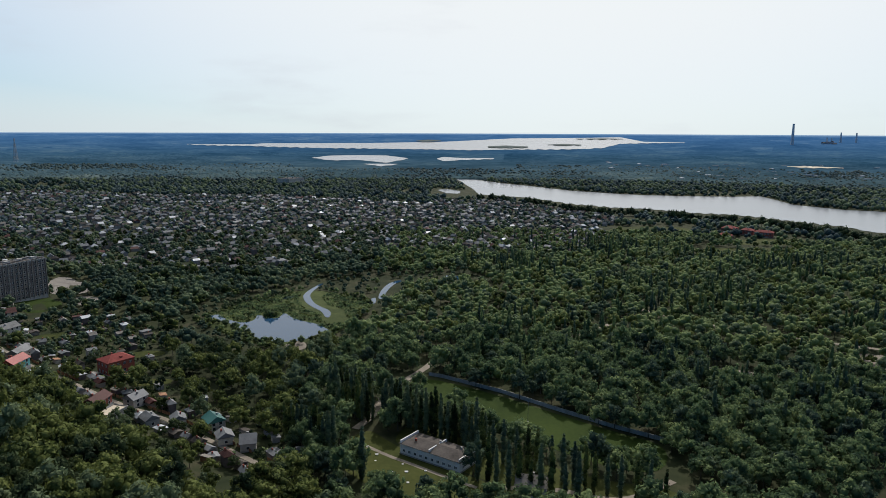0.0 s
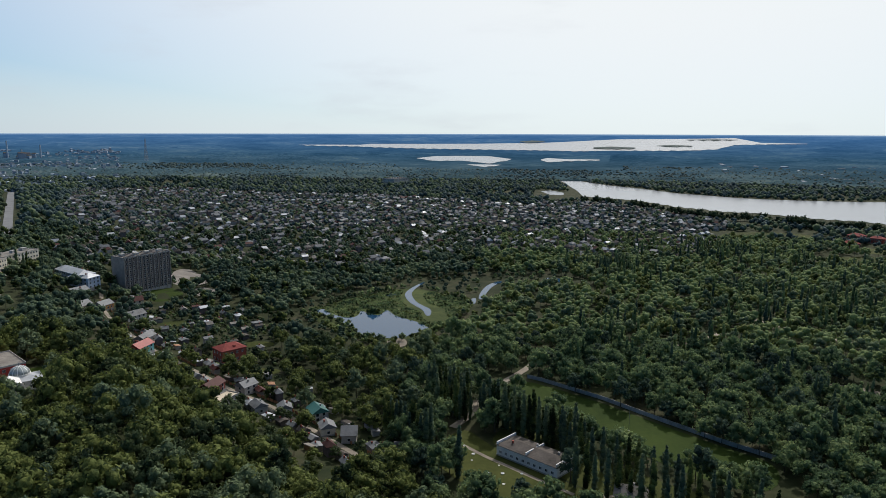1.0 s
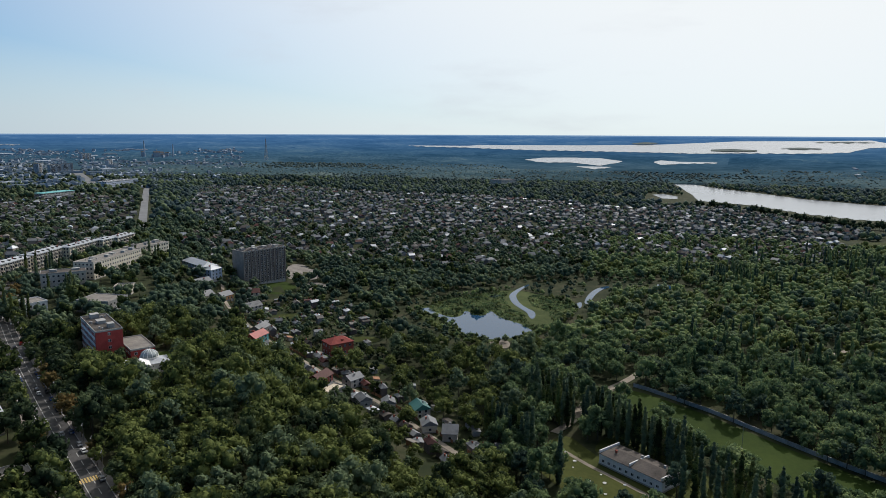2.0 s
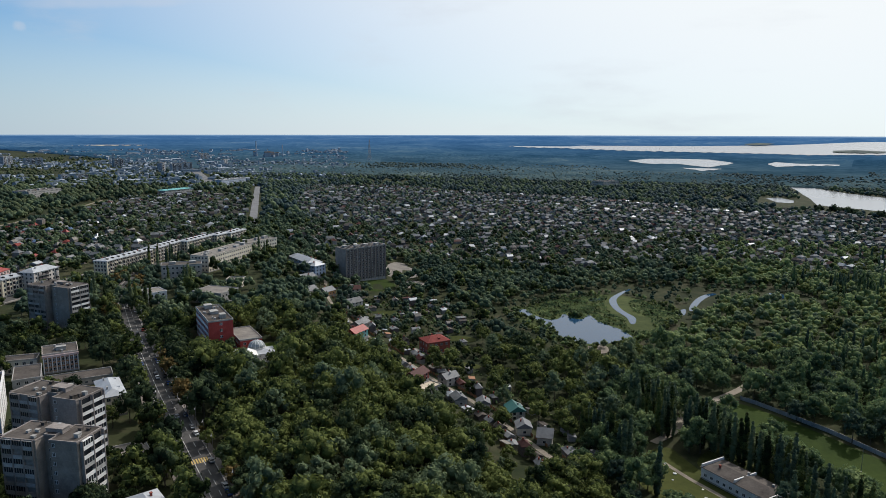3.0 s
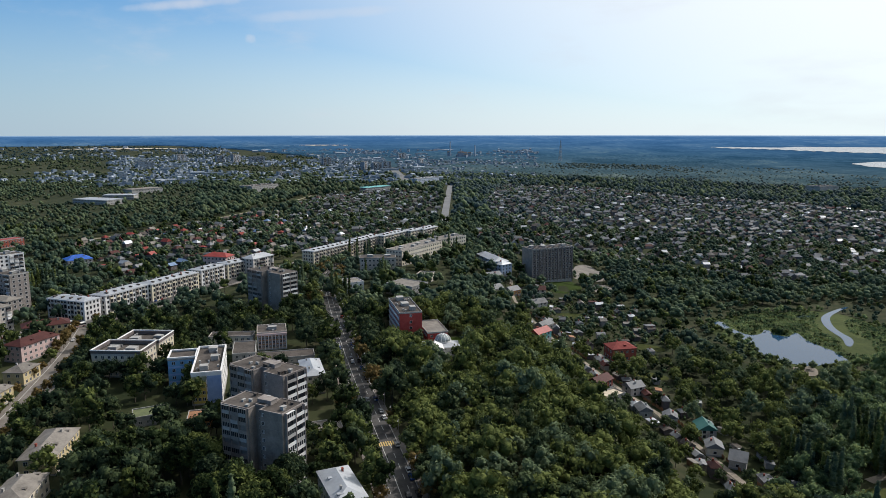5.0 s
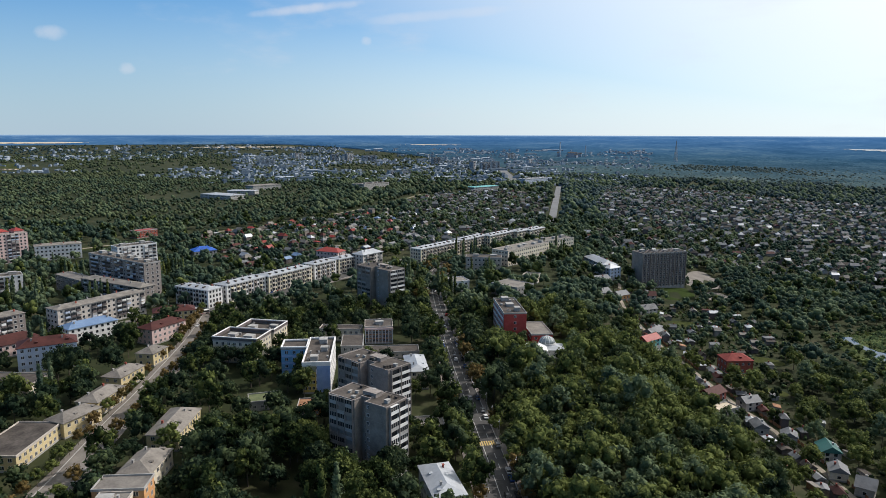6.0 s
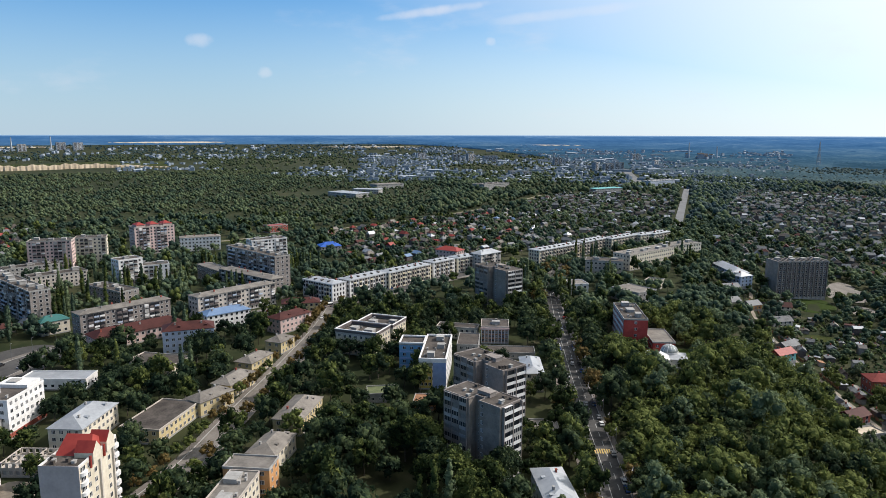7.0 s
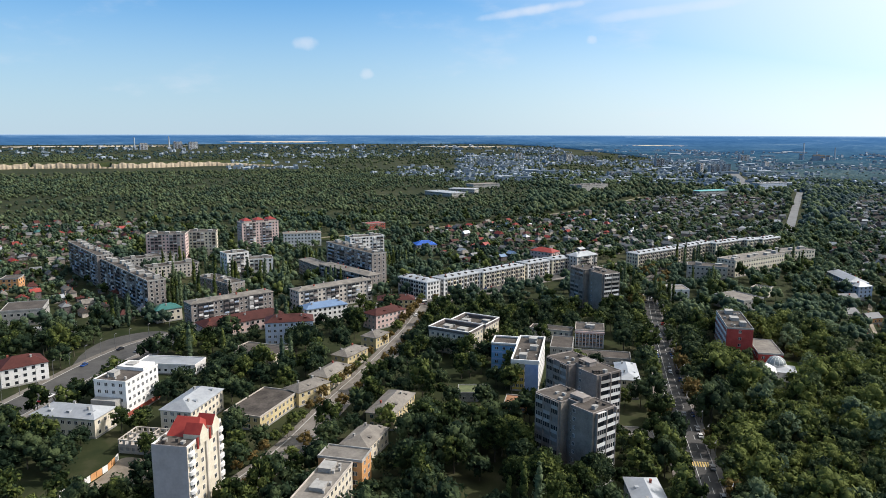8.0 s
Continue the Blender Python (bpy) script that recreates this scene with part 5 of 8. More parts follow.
building("apartment_block", -532.6, 46.6, 25.3, 42.2, 14, 12, 4, "brick_grey", "flat", "bitumen", 2, "grey brick building with flat roof")
building("apartment_block", -589.6, 63.5, 106.3, 18.7, 14, 22, 7, "white", "flat", "bitumen", 2, "white stepped apartment block")
building("apartment_block", -594.5, 82.8, 86.4, 23.6, 14, 15, 5, "white", "flat", "bitumen", 2, "white lower wing of stepped apartment block")
building("apartment_block", -688.3, 15.2, 76.7, 34.2, 16, 27, 9, "pink", "flat", "bitumen", 2, "pale pink nine-storey apartment block")
building("apartment_block", -707.1, 47.8, 80.3, 25.8, 16, 25, 8, "cream", "flat", "bitumen", 2, "cream apartment block with rounded corners")
building("apartment_block", -746.0, 105.3, 99.1, 38.5, 18, 27, 9, "pink", "turret", "metal_red", 2, "pink and white apartment block with red gabled roof")
building("office_building", -736.8, 149.4, 81.3, 39.1, 14, 14, 4, "white", "lowhip", "slate", 2, "long white building with pale piers")
building("apartment_block", -546.6, 153.7, 14.0, 74.4, 13, 27, 9, "brick_grey", "flat", "bitumen", 2, "nine-storey grey panel slab with bluish balconies")
building("apartment_block", -603.7, 179.0, 95.1, 32.4, 13, 27, 9, "white", "flat", "bitumen", 2, "nine-storey white panel block")
building("apartment_block", -573.1, 126.6, 12.3, 40.0, 12, 12, 4, "brick_grey", "lowhip", "slate", 2, "low grey block with slate roof")
building("blue_roof_building", -436.9, 101.1, 101.5, 28.4, 12, 9, 3, "white", "hip", "metal_blue", 2, "white building with blue metal roof")
building("factory_shed", -502.6, -75.5, 87.9, 23.1, 24, 10, 2, "concrete", "flat", "bitumen", 2, "wide pale building with flat grey roof")
building("apartment_house", -613.4, -98.9, 81.6, 12.4, 14, 9, 3, "orange", "flat", "bitumen", 2, "orange plaster house with flat roof")
building("apartment_house", -380.7, -61.5, 109.6, 20.2, 16, 9, 3, "white", "hip", "metal_red_dark", 2, "white house with dark red hipped roof")
building("apartment_house", -437.0, 150.7, 73.0, 24.4, 12, 9, 3, "yellow", "hip", "metal_red_dark", 2, "yellow house with dark red roof")
building("apartment_house", -407.9, 133.1, 113.5, 24.9, 12, 9, 3, "pink", "hip", "metal_red_dark", 3, "pale pink house with dark red hipped roof")
building("apartment_house", -474.4, 181.6, 21.0, 31.5, 13, 13, 4, "white", "lowhip", "metal_white", 2, "white four-storey corner building on the avenue", loggia="bays")
building("apartment_house", -476.3, 213.2, 109.7, 38.2, 13, 13, 4, "white", "lowhip", "metal_white", 2, "white four-storey building along the avenue", loggia="bays")
building("apartment_house", -488.3, 255.5, 108.9, 48.2, 13, 13, 4, "yellow_white", "lowhip", "metal_white", 2, "yellow four-storey building along the avenue", loggia="bays")
building("apartment_house", -503.7, 295.8, 107.3, 26.6, 13, 13, 4, "white", "lowhip", "metal_white", 2, "white four-storey building along the avenue", loggia="bays")
building("apartment_house", -510.2, 323.8, 100.0, 23.2, 13, 13, 4, "yellow_white", "lowhip", "metal_white", 2, "yellow four-storey building along the avenue", loggia="bays")
building("apartment_house", -504.5, 344.6, 102.1, 24.9, 13, 15, 5, "ivory", "hip", "metal_white", 2, "white building with tall pale roof")
building("apartment_house", -539.1, 328.5, 26.4, 22.8, 13, 14, 4, "pink", "hip", "metal_red", 2, "lilac house with red roof")
building("apartment_house", -509.8, 427.4, 101.9, 60.8, 13, 13, 4, "yellow_white", "lowhip", "metal_white", 2, "yellow four-storey building along the avenue", loggia="bays")
building("apartment_house", -525.6, 486.8, 104.5, 47.4, 13, 13, 4, "yellow_white", "lowhip", "metal_white", 2, "cream four-storey building along the avenue", loggia="bays")
building("apartment_house", -527.9, 528.7, 101.4, 44.8, 13, 13, 4, "yellow_white", "lowhip", "metal_white", 2, "cream four-storey building along the avenue", loggia="bays")
building("apartment_house", -528.7, 562.2, 97.1, 19.9, 13, 13, 4, "yellow_white", "lowhip", "metal_white", 2, "cream four-storey building along the avenue", loggia="bays")
building("apartment_house", -529.1, 586.5, 102.1, 32.4, 13, 13, 4, "yellow_white", "lowhip", "metal_white", 2, "cream four-storey building along the avenue", loggia="bays")
building("college_building", -437.9, 422.4, 44.7, 31.1, 16, 12, 3, "brick_pale", "flat", "bitumen", 2, "pale brick college hall with flat roof")
building("college_building", -448.5, 481.7, 99.4, 69.4, 18, 14, 4, "cream", "flat", "slate", 2, "long cream college building with grey roof")
building("college_building", -462.5, 544.9, 87.5, 41.7, 16, 14, 4, "cream", "flat", "slate", 2, "cream college building with flat grey roof")
building("shop_building", -394.0, 352.5, 67.7, 13.2, 16, 8, 2, "white", "flat", "slate", 2, "small white building with flat roof")
building("workshop_building", -356.2, 373.7, 5.4, 24.3, 20, 8, 2, "concrete", "flat", "slate", 2, "low building with wide grey roof")
building("shop_building", -377.2, 418.0, 26.3, 12.3, 12, 6, 2, "cream", "flat", "slate", 2, "small cream building with flat roof")
building("hall_building", -340.0, 213.0, 46.0, 24.0, 9, 7, 2, "cream", "flat", "bitumen", 3, "low cream hall with flat grey roof")
r = building("hall_building", -324.2, 228.5, 55.0, 15.8, 16, 10, 3, "ivory", "flat", "bitumen", 3, "hall with white piers across its tall windowed front")
bm = bmesh.new()
box(bm, -7.4, 7.4, -8.09, -8.003, 1.2, 8.4)
front = part("curtain_wall", bm, "rust", r, "brownish glazed front between the piers")
for i in range(9):
    bm = bmesh.new()
    box(bm, -7.6 + i * 1.9 - 0.22, -7.6 + i * 1.9 + 0.22, -8.75, -8.093, 0.71, 8.6)
    part("pier", bm, "white", front)
for i in range(8):
    for k in range(3):
        share("window", window_mesh(1.15, 1.5, 2), front, (-6.65 + i * 1.9, -8.09, 1.6 + k * 2.3))
bm = bmesh.new()
box(bm, -8.2, 8.2, -9.0, -8.003, 8.6, 9.7)
part("fascia", bm, "pink", front, "pale pink band above the piers")
building("hall_building", -315.0, 204.4, 144.0, 22.0, 11.5, 6.5, 2, "concrete", "flat", "bitumen", 3, "low link building of pale concrete with a grey roof")
building("hall_building", -299.0, 215.0, 55.0, 36.0, 12, 3.2, 1, "brick_pale", "flat", "bitumen", 3, "long single-storey annex with flat grey roof")
building("pavilion", -255.9, 144.0, 54.9, 10.5, 10, 4, 1, "orange", "flat", "rust", 3, "low pavilion with rusty brown roof")
building("garage", -275.1, 132.3, 67.4, 14.3, 10, 4, 1, "concrete", "flat", "moss", 3, "low garage with mossy green roof")
building("white_hall", -244.8, 277.7, 46.7, 26.8, 12, 5, 1, "white", "lowhip", "metal_white", 3, "white hall beneath a glass dome")
building("dormitory", -351.2, 561.7, 66.3, 45.0, 17, 31, 9, "panel_dark", "flat", "bitumen", 2, "dark nine-storey dormitory tower with vertical piers")
building("shed_building", -396.1, 534.0, -29.8, 45.3, 14, 9, 3, "blue_pale", "hip", "metal_white", 2, "pale blue building with metal roof")
building("shed_building", -380.7, 523.6, -6.6, 20.5, 14, 9, 3, "blue_pale", "hip", "metal_white", 2, "pale blue building with metal roof")
building("villa", -193.8, 398.5, 52.4, 16.0, 13, 8, 2, "brick_red", "hip", "tile_red", 3, "red brick villa with red hipped roof")
building("cottage", -238.5, 374.5, 86.5, 14.0, 8, 5.0, 2, "teal", "gable", "metal_red", 2, "teal cottage with bright red roof")
building("cottage", -218.8, 359.5, 57.6, 11.8, 9, 3.8, 1, "brick_pale", "gable", "metal_white", 2, "white cottage with pale roof")
building("cottage", -110.0, 318.5, 128.0, 9.5, 8.0, 4.6, 2, "brick_pale", "gable", "metal_green", 2, "pale cottage with green metal roof")
building("cottage", -100.0, 302.7, 118.1, 7.5, 7, 3.8, 1, "cream", "gable", "old_slate", 2, "cottage with grey slate roof")
building("cottage", -87.6, 297.5, 12.9, 6.8, 9, 3.8, 1, "brick_pale", "gable", "old_slate", 2, "cottage with grey slate roof")
building("cottage", -159.0, 345.0, 66.1, 9.5, 7.5, 4.5, 2, "brick_pale", "gable", "old_slate", 2, "brick cottage with grey roof")
building("cottage", -172.0, 331.0, 85.6, 13.5, 8, 4.5, 2, "brick_red", "gable", "metal_red_dark", 2, "brick cottage with rusty red roof")
building("cottage", -140.5, 317.5, 134.5, 8.0, 6.5, 3.8, 1, "concrete", "gable", "old_slate", 2, "cottage with grey slate roof")
building("cottage", -128.0, 321.0, 117.6, 7.0, 6.5, 3.8, 1, "brick_pale", "gable", "old_slate", 2, "cottage with grey slate roof")
building("cottage", -160.5, 320.5, 75.1, 15.0, 8, 2.6, 1, "concrete", "flat", "sand", 2, "low garage with pale sandy roof")
building("cottage", -328.9, 510.8, 40.6, 13.5, 9, 4.5, 2, "cream", "gable", "metal_red_dark", 2, "cottage with dull red roof")
building("cottage", -299.1, 462.7, 70.6, 16.3, 9, 4.5, 2, "brick_pale", "gable", "old_slate", 2, "cottage with grey roof")
building("cottage", -255.1, 405.3, 92.4, 14.0, 8, 3.8, 1, "brick_pale", "gable", "old_slate", 2, "cottage with grey roof")
building("cottage", -333.6, 478.8, 81.6, 11.8, 9, 3.8, 1, "orange", "gable", "old_slate", 2, "orange cottage with grey roof")
building("cottage", -332.0, 449.4, 82.4, 15.5, 9, 3.8, 1, "cream", "gable", "old_slate", 2, "cottage with grey roof")
building("cottage", -366.5, 491.4, 73.9, 20.2, 9, 3.8, 1, "concrete", "gable", "old_slate", 2, "cottage with grey roof")
building("schoolhouse", -1.9, 288.1, -35.4, 32.1, 13, 5, 1, "white", "lowhip", "bitumen", 3, "long white house with grey roof and chimneys")
building("shed_building", 35.4, 257.8, -11.1, 11.8, 9, 5, 1, "white", "gable", "slate", 3, "small white house with grey roof among poplars")
building("brick_compound", 403.8, 977.1, -48.9, 18.9, 14, 8, 2, "brick_red", "hip", "tile_red", 2, "red brick house with red roof")
building("brick_compound", 422.7, 963.4, -39.5, 17.1, 12, 7, 2, "brick_red", "hip", "tile_red", 2, "red brick house with red roof")
building("brick_compound", 436.8, 943.5, -33.7, 23.3, 12, 7, 2, "brick_red", "hip", "tile_red", 2, "red brick house with red roof")
building("brick_compound", 374.4, 921.8, -43.1, 18.2, 12, 6, 2, "brick_red", "hip", "tile_red", 2, "red brick house with red roof")
building("hall_building", -368.0, 6.3, 60.6, 31.0, 12, 5, 1, "white", "flat", "metal_white", 2, "long low white hall with a pale roof")
building("shelter", -466.3, -56.3, 84.7, 23.9, 5, 3.5, 1, "concrete", "flat", "metal_white", 2, "long low shelter with a pale roof")
building("hall_building", -829.2, 257.5, 105.4, 25.6, 14, 8, 2, "brick_red", "flat", "metal_red", 2, "low hall with a red roof among trees")
building("villa", -657.8, 258.7, 82.0, 21.1, 16, 7, 2, "brick_pale", "hip", "metal_azure", 2, "large house with a bright blue roof")
building("factory_shed", -1220.9, 521.2, 20.0, 75.7, 36, 8, 2, "concrete", "lowhip", "metal_white", 1, "wide pale factory shed in the scrub")
building("factory_shed", -1371.4, 674.9, 98.1, 69.0, 30, 9, 2, "concrete", "lowhip", "slate", 1, "wide grey factory shed in the scrub")
building("factory_shed", -1234.0, 853.8, 104.6, 81.8, 34, 12, 3, "concrete", "flat", "bitumen", 1, "long concrete factory hall among trees")
building("factory_shed", -1059.6, 1016.0, 90.5, 72.0, 26, 8, 2, "concrete", "lowhip", "teal", 1, "long shed with a teal metal roof")
building("office_building", -1115.3, 1231.6, 96.3, 90.1, 24, 14, 4, "blue_pale", "flat", "metal_white", 1, "pale office block far along the road")
building("factory_shed", -1274.6, 584.6, 45.9, 54.3, 26, 8, 2, "concrete", "lowhip", "metal_white", 1, "wide pale factory shed in the scrub")
building("cottage", -371.7, 592.6, 52.7, 21.6, 9, 4, 1, "brick_pale", "gable", "old_slate", 2, "low building beside the dormitory")
building("factory_hall", -392.1, 1806.3, 59.8, 56.0, 40, 18, 3, "concrete", "flat", "bitumen", 1, "dark concrete hall far off in the woods")

# cross walls and chimneys on the long white house
for u in (-15.7, 0.0, 15.7):
    bm = bmesh.new()
    box(bm, -0.25, 0.25, -6.6, 6.6, 5.0, 6.5)
    c = [o for o in bpy.data.objects if o.name.startswith("schoolhouse")][0]
    o = part("fire_wall", bm, "white", c)
    o.matrix_basis = pose(u, 0, 0)


def planters():
    pts = [(-37, 298), (-17, 282), (-14, 266), (-24, 269), (-35, 282), (-34, 299), (-29, 291), (-21, 275), (-7, 276), (-8, 268), (-29, 285), (-42, 289), (-15, 275)]
    bm = bmesh.new()
    n = 14
    prof = ((0.75, 0.0), (0.8, 0.35), (0.68, 0.38), (0.6, 0.2))
    rings = [[bm.verts.new((r * math.cos(6.2832 * i / n), r * math.sin(6.2832 * i / n), z)) for i in range(n)] for r, z in prof]
    for p, q in zip(rings, rings[1:]):
        for i in range(n):
            bm.faces.new((p[i], p[(i + 1) % n], q[(i + 1) % n], q[i]))
    me = bpy.data.meshes.new("planter")
    bm.faces.new(rings[-1])
    bm.to_mesh(me)
    bm.free()
    me.materials.append(M["white"])
    for i, (x, y) in enumerate(pts):
        ob = new("planter", me)
        s = (1.0, 0.6, 0.8)[i % 3]
        ob.matrix_basis = pose(x, y, tz(x, y) + 0.1) @ Matrix.Diagonal((s, s, s, 1))
        tagged(ob, "white-painted round planter on the meadow", "planter", group="planters on the meadow")
    root = new("flagpole")
    root.matrix_basis = pose(42.2, 326.8, tz(42.2, 326.8))
    tagged(root, "thin grey pole standing on the sports field", "pole")
    bm = bmesh.new()
    cylinder(bm, 0, 0, 0, 12, 0.12, 0.06, 8)
    part("pole", bm, "metal", root)
    bm = bmesh.new()
    cylinder(bm, 0, 0, -0.2, 0.35, 0.45, 0.4, 10)
    part("footing", bm, "concrete", root)


planters()
claim_disc(-236, 272, 7)
claim_disc(-229, 266, 8)
claim_disc(-222, 258, 5)
claim_disc(-261, 150, 9)
claim_disc(-193, 122, 3)

# the railway's grassy strip and pale fields far off
RAIL = round_off([(-760, 60), (-790, 220), (-814, 345), (-838, 439), (-894, 575), (-978, 731), (-1060, 850)])
tagged(ribbon("railway_strip", RAIL, -7, 7, 0.15, "meadow"), "grassy railway strip cutting through the scrub", "railway", kind="structure")
tagged(ribbon("railway_bed", RAIL, -2.2, 2.2, 0.45, "dirt"), "gravel railway bed in the scrub", "railway", kind="structure")
claim_line(RAIL, 12)

# glass dome on the white hall
def dome(x, y, z, r):
    root = new("dome")
    root.matrix_basis = pose(x, y, z)
    tagged(root, "pale glass dome on a white drum above the hall", "dome")
    bm = bmesh.new()
    cylinder(bm, 0, 0, 0, 1.8, r * 1.05, r * 1.05, 24)
    part("drum", bm, "white", root)
    bm = bmesh.new()
    bmesh.ops.create_uvsphere(bm, u_segments=24, v_segments=12, radius=r)
    bmesh.ops.delete(bm, geom=[v for v in bm.verts if v.co.z < -0.05], context='VERTS')
    for v in bm.verts:
        v.co.z = v.co.z * 0.8 + 1.8
    part("shell", bm, "dome", root)
    for i in range(12):
        bm = bmesh.new()
        prev = None
        for k in range(9):
            t = k / 8 * math.pi / 2
            p = (math.cos(t) * (r + 0.06), math.sin(t) * r * 0.8 + 1.86)
            q = [bm.verts.new((p[0] - 0.0, s * 0.12, p[1])) for s in (-1, 1)]
            if prev:
                bm.faces.new((prev[0], prev[1], q[1], q[0]))
            prev = q
        o = part("rib", bm, "frame", root)
        o.matrix_basis = Matrix.Rotation(i * math.pi / 6, 4, 'Z')
    bm = bmesh.new()
    cylinder(bm, 0, 0, 1.8 + r * 0.8, 3.6 + r * 0.8, 0.3, 0.05, 8)
    part("finial", bm, "metal", root)


bm = bmesh.new()
hip_roof(bm, 9.0, 8.0, 6.6, 2.0, 0.3, True)
box(bm, -4.5, 4.5, -4.0, 4.0, -0.5, 6.6)
porch = new("porch")
porch.matrix_basis = pose(-238.5, 271.5, 0, 0, 0, 136.7)
tagged(porch, "white gabled porch in front of the domed hall", "porch")
part("body", bm, "white", porch)
for u in (-2.6, 0.0, 2.6):
    share("window", window_mesh(1.3, 2.6), porch, (4.5, u, 1.6), math.pi / 2)
dome(-243, 283, 5.2, 4.4)

# ---- trees ----
def ico(sub):
    bm = bmesh.new()
    bmesh.ops.create_icosphere(bm, subdivisions=sub, radius=1.0)
    v = np.array([p.co[:] for p in bm.verts])
    t = np.array([[q.index for q in f.verts] for f in bm.faces])
    bm.free()
    return v, t


ICO1, ICO2 = ico(1), ico(2)


def crown_arrays(seed, lumps, sub, leaves, width, low, top, leaf=0.9, column=False):
    """A crown: rounded boughs set over an uneven dome, each covered with small sprays of leaves that face outwards."""
    rng = np.random.default_rng(seed)
    bv, bt = ICO2 if sub == 2 else ICO1
    V, T, o = [], [], 0
    cz, hz = (low + top) / 2, (top - low) / 2
    cs = []
    for i in range(lumps):
        f = (i + 0.5) / lumps
        if column:
            w = width * (0.62 + 0.62 * math.sin(math.pi * min(f * 0.82 + 0.16, 1)))
            c = np.array([rng.normal(0, 0.12 * width), rng.normal(0, 0.12 * width), low + (top - low) * f])
            r = np.array([w * 0.8, w * 0.8, (top - low) / lumps * 1.15])
        else:
            a = i * 2.39996 + rng.uniform(0, 0.6)
            u = 1.0 - 1.45 * f                      # from the top of the dome to well below its middle
            k = rng.uniform(0.52, 0.74)
            d = width * k * math.sqrt(max(1 - u * u, 0.0))
            c = np.array([math.cos(a) * d, math.sin(a) * d, cz + hz * k * u * 1.05])
            r = np.array([1, 1, 0.9]) * width * rng.uniform(0.78, 1.12) / max(lumps, 2) ** 0.36
        cs.append((c, r))
        v = bv * (1 + rng.uniform(-0.2, 0.2, (len(bv), 1))) * (0.80 if leaves > 150 else 0.9)
        V.append(v * r + c)
        T.append(bt + o)
        o += len(bv)
    if not cs:
        cs = [(np.array([0, 0, cz]), np.array([width, width, hz]))]
    if leaves:
        which = rng.integers(len(cs), size=leaves)
        C = np.array([q[0] for q in cs])[which]
        R = np.array([q[1] for q in cs])[which]
        d = rng.normal(size=(leaves, 3)) + (C - (0, 0, cz)) / width * 0.9
        d[:, 2] = d[:, 2] * 0.85 + 0.25
        d /= np.linalg.norm(d, axis=1)[:, None]
        p = C + d * R * rng.uniform(0.80, 1.22, (leaves, 1))
        n = d + rng.normal(size=(leaves, 3)) * 0.62
        n /= np.linalg.norm(n, axis=1)[:, None]
        e1 = np.cross(n, rng.normal(size=(leaves, 3)))
        e1 /= np.linalg.norm(e1, axis=1)[:, None]
        e2 = np.cross(n, e1)
        size = leaf * rng.uniform(0.55, 1.25, (leaves, 1))
        tri = [p + (e1 * math.cos(q) + e2 * math.sin(q)) * size * h for q, h in ((0.2, 1.0), (2.2, 0.9), (4.3, 1.1))]
        V.append(np.stack(tri, 1).reshape(-1, 3))
        T.append(np.arange(leaves * 3).reshape(-1, 3) + o)
    return np.concatenate(V), np.concatenate(T)


def trunk_arrays(h, r, lean=0.0, limbs=3, seed=0):
    rng = np.random.default_rng(seed)
    V, T, o = [], [], 0
    segs = [((0, 0, -0.4), (lean, 0, h), r, r * 0.45)]
    for i in range(limbs):
        a = 6.28 * i / limbs + rng.uniform(0, 1)
        z = h * rng.uniform(0.55, 0.8)
        segs.append(((lean * z / h, 0, z), (math.cos(a) * h * 0.35, math.sin(a) * h * 0.35, z + h * 0.45), r * 0.5, r * 0.18))
    for p, q, r0, r1 in segs:
        ring = np.array([(math.cos(k * 6.2832 / 5), math.sin(k * 6.2832 / 5), 0) for k in range(5)])
        V.append(np.concatenate([ring * r0 + p, ring * r1 + q]))
        T.append(np.array([t for k in range(5) for t in ((k, (k + 1) % 5, 5 + (k + 1) % 5), (k, 5 + (k + 1) % 5, 5 + k))]) + o)
        o += 10
    return np.concatenate(V), np.concatenate(T)


def scatter_mesh(name, kinds, xs, ys, scales, mats, label, category, sink=0.0):
    """Many plants in one mesh: kinds is a list of (corners, triangles, material index)."""
    rng = np.random.default_rng(len(xs) + 5)
    V, T, I, o = [], [], [], 0
    pick = rng.integers(len(kinds), size=len(xs))
    zs = terrain(xs, ys) - sink
    for k, kind in enumerate(kinds):
        idx = np.where(pick == k)[0]
        if not len(idx):
            continue
        v, t, mi = kind
        a = rng.uniform(0, 6.2832, len(idx))
        s = scales[idx][:, None]
        hs = s * rng.uniform(0.85, 1.2, (len(idx), 1))
        c, sn = np.cos(a)[:, None], np.sin(a)[:, None]
        X = (v[None, :, 0] * c - v[None, :, 1] * sn) * s + xs[idx][:, None]
        Y = (v[None, :, 0] * sn + v[None, :, 1] * c) * s + ys[idx][:, None]
        Z = v[None, :, 2] * hs + zs[idx][:, None]
        V.append(np.stack([X, Y, Z], -1).reshape(-1, 3))
        T.append((t[None] + (np.arange(len(idx)) * len(v))[:, None, None]).reshape(-1, 3) + o)
        I.append(np.tile(mi, len(idx)))
        o += len(v) * len(idx)
    if not V:
        return None
    ob = new(name, array_mesh(name, np.concatenate(V), np.concatenate(T), mats, np.concatenate(I), smooth=True))
    return tagged(ob, label, category, kind="stuff")


def with_trunk(crown, trunk, mat=0):
    cv, ct = crown
    tv, tt = trunk
    return np.concatenate([cv, tv]), np.concatenate([ct, tt + len(cv)]), np.concatenate([np.full(len(ct), mat), np.full(len(tt), 1)])


def tri_only(crown, mat=0):
    return crown[0], crown[1], np.full(len(crown[1]), mat)


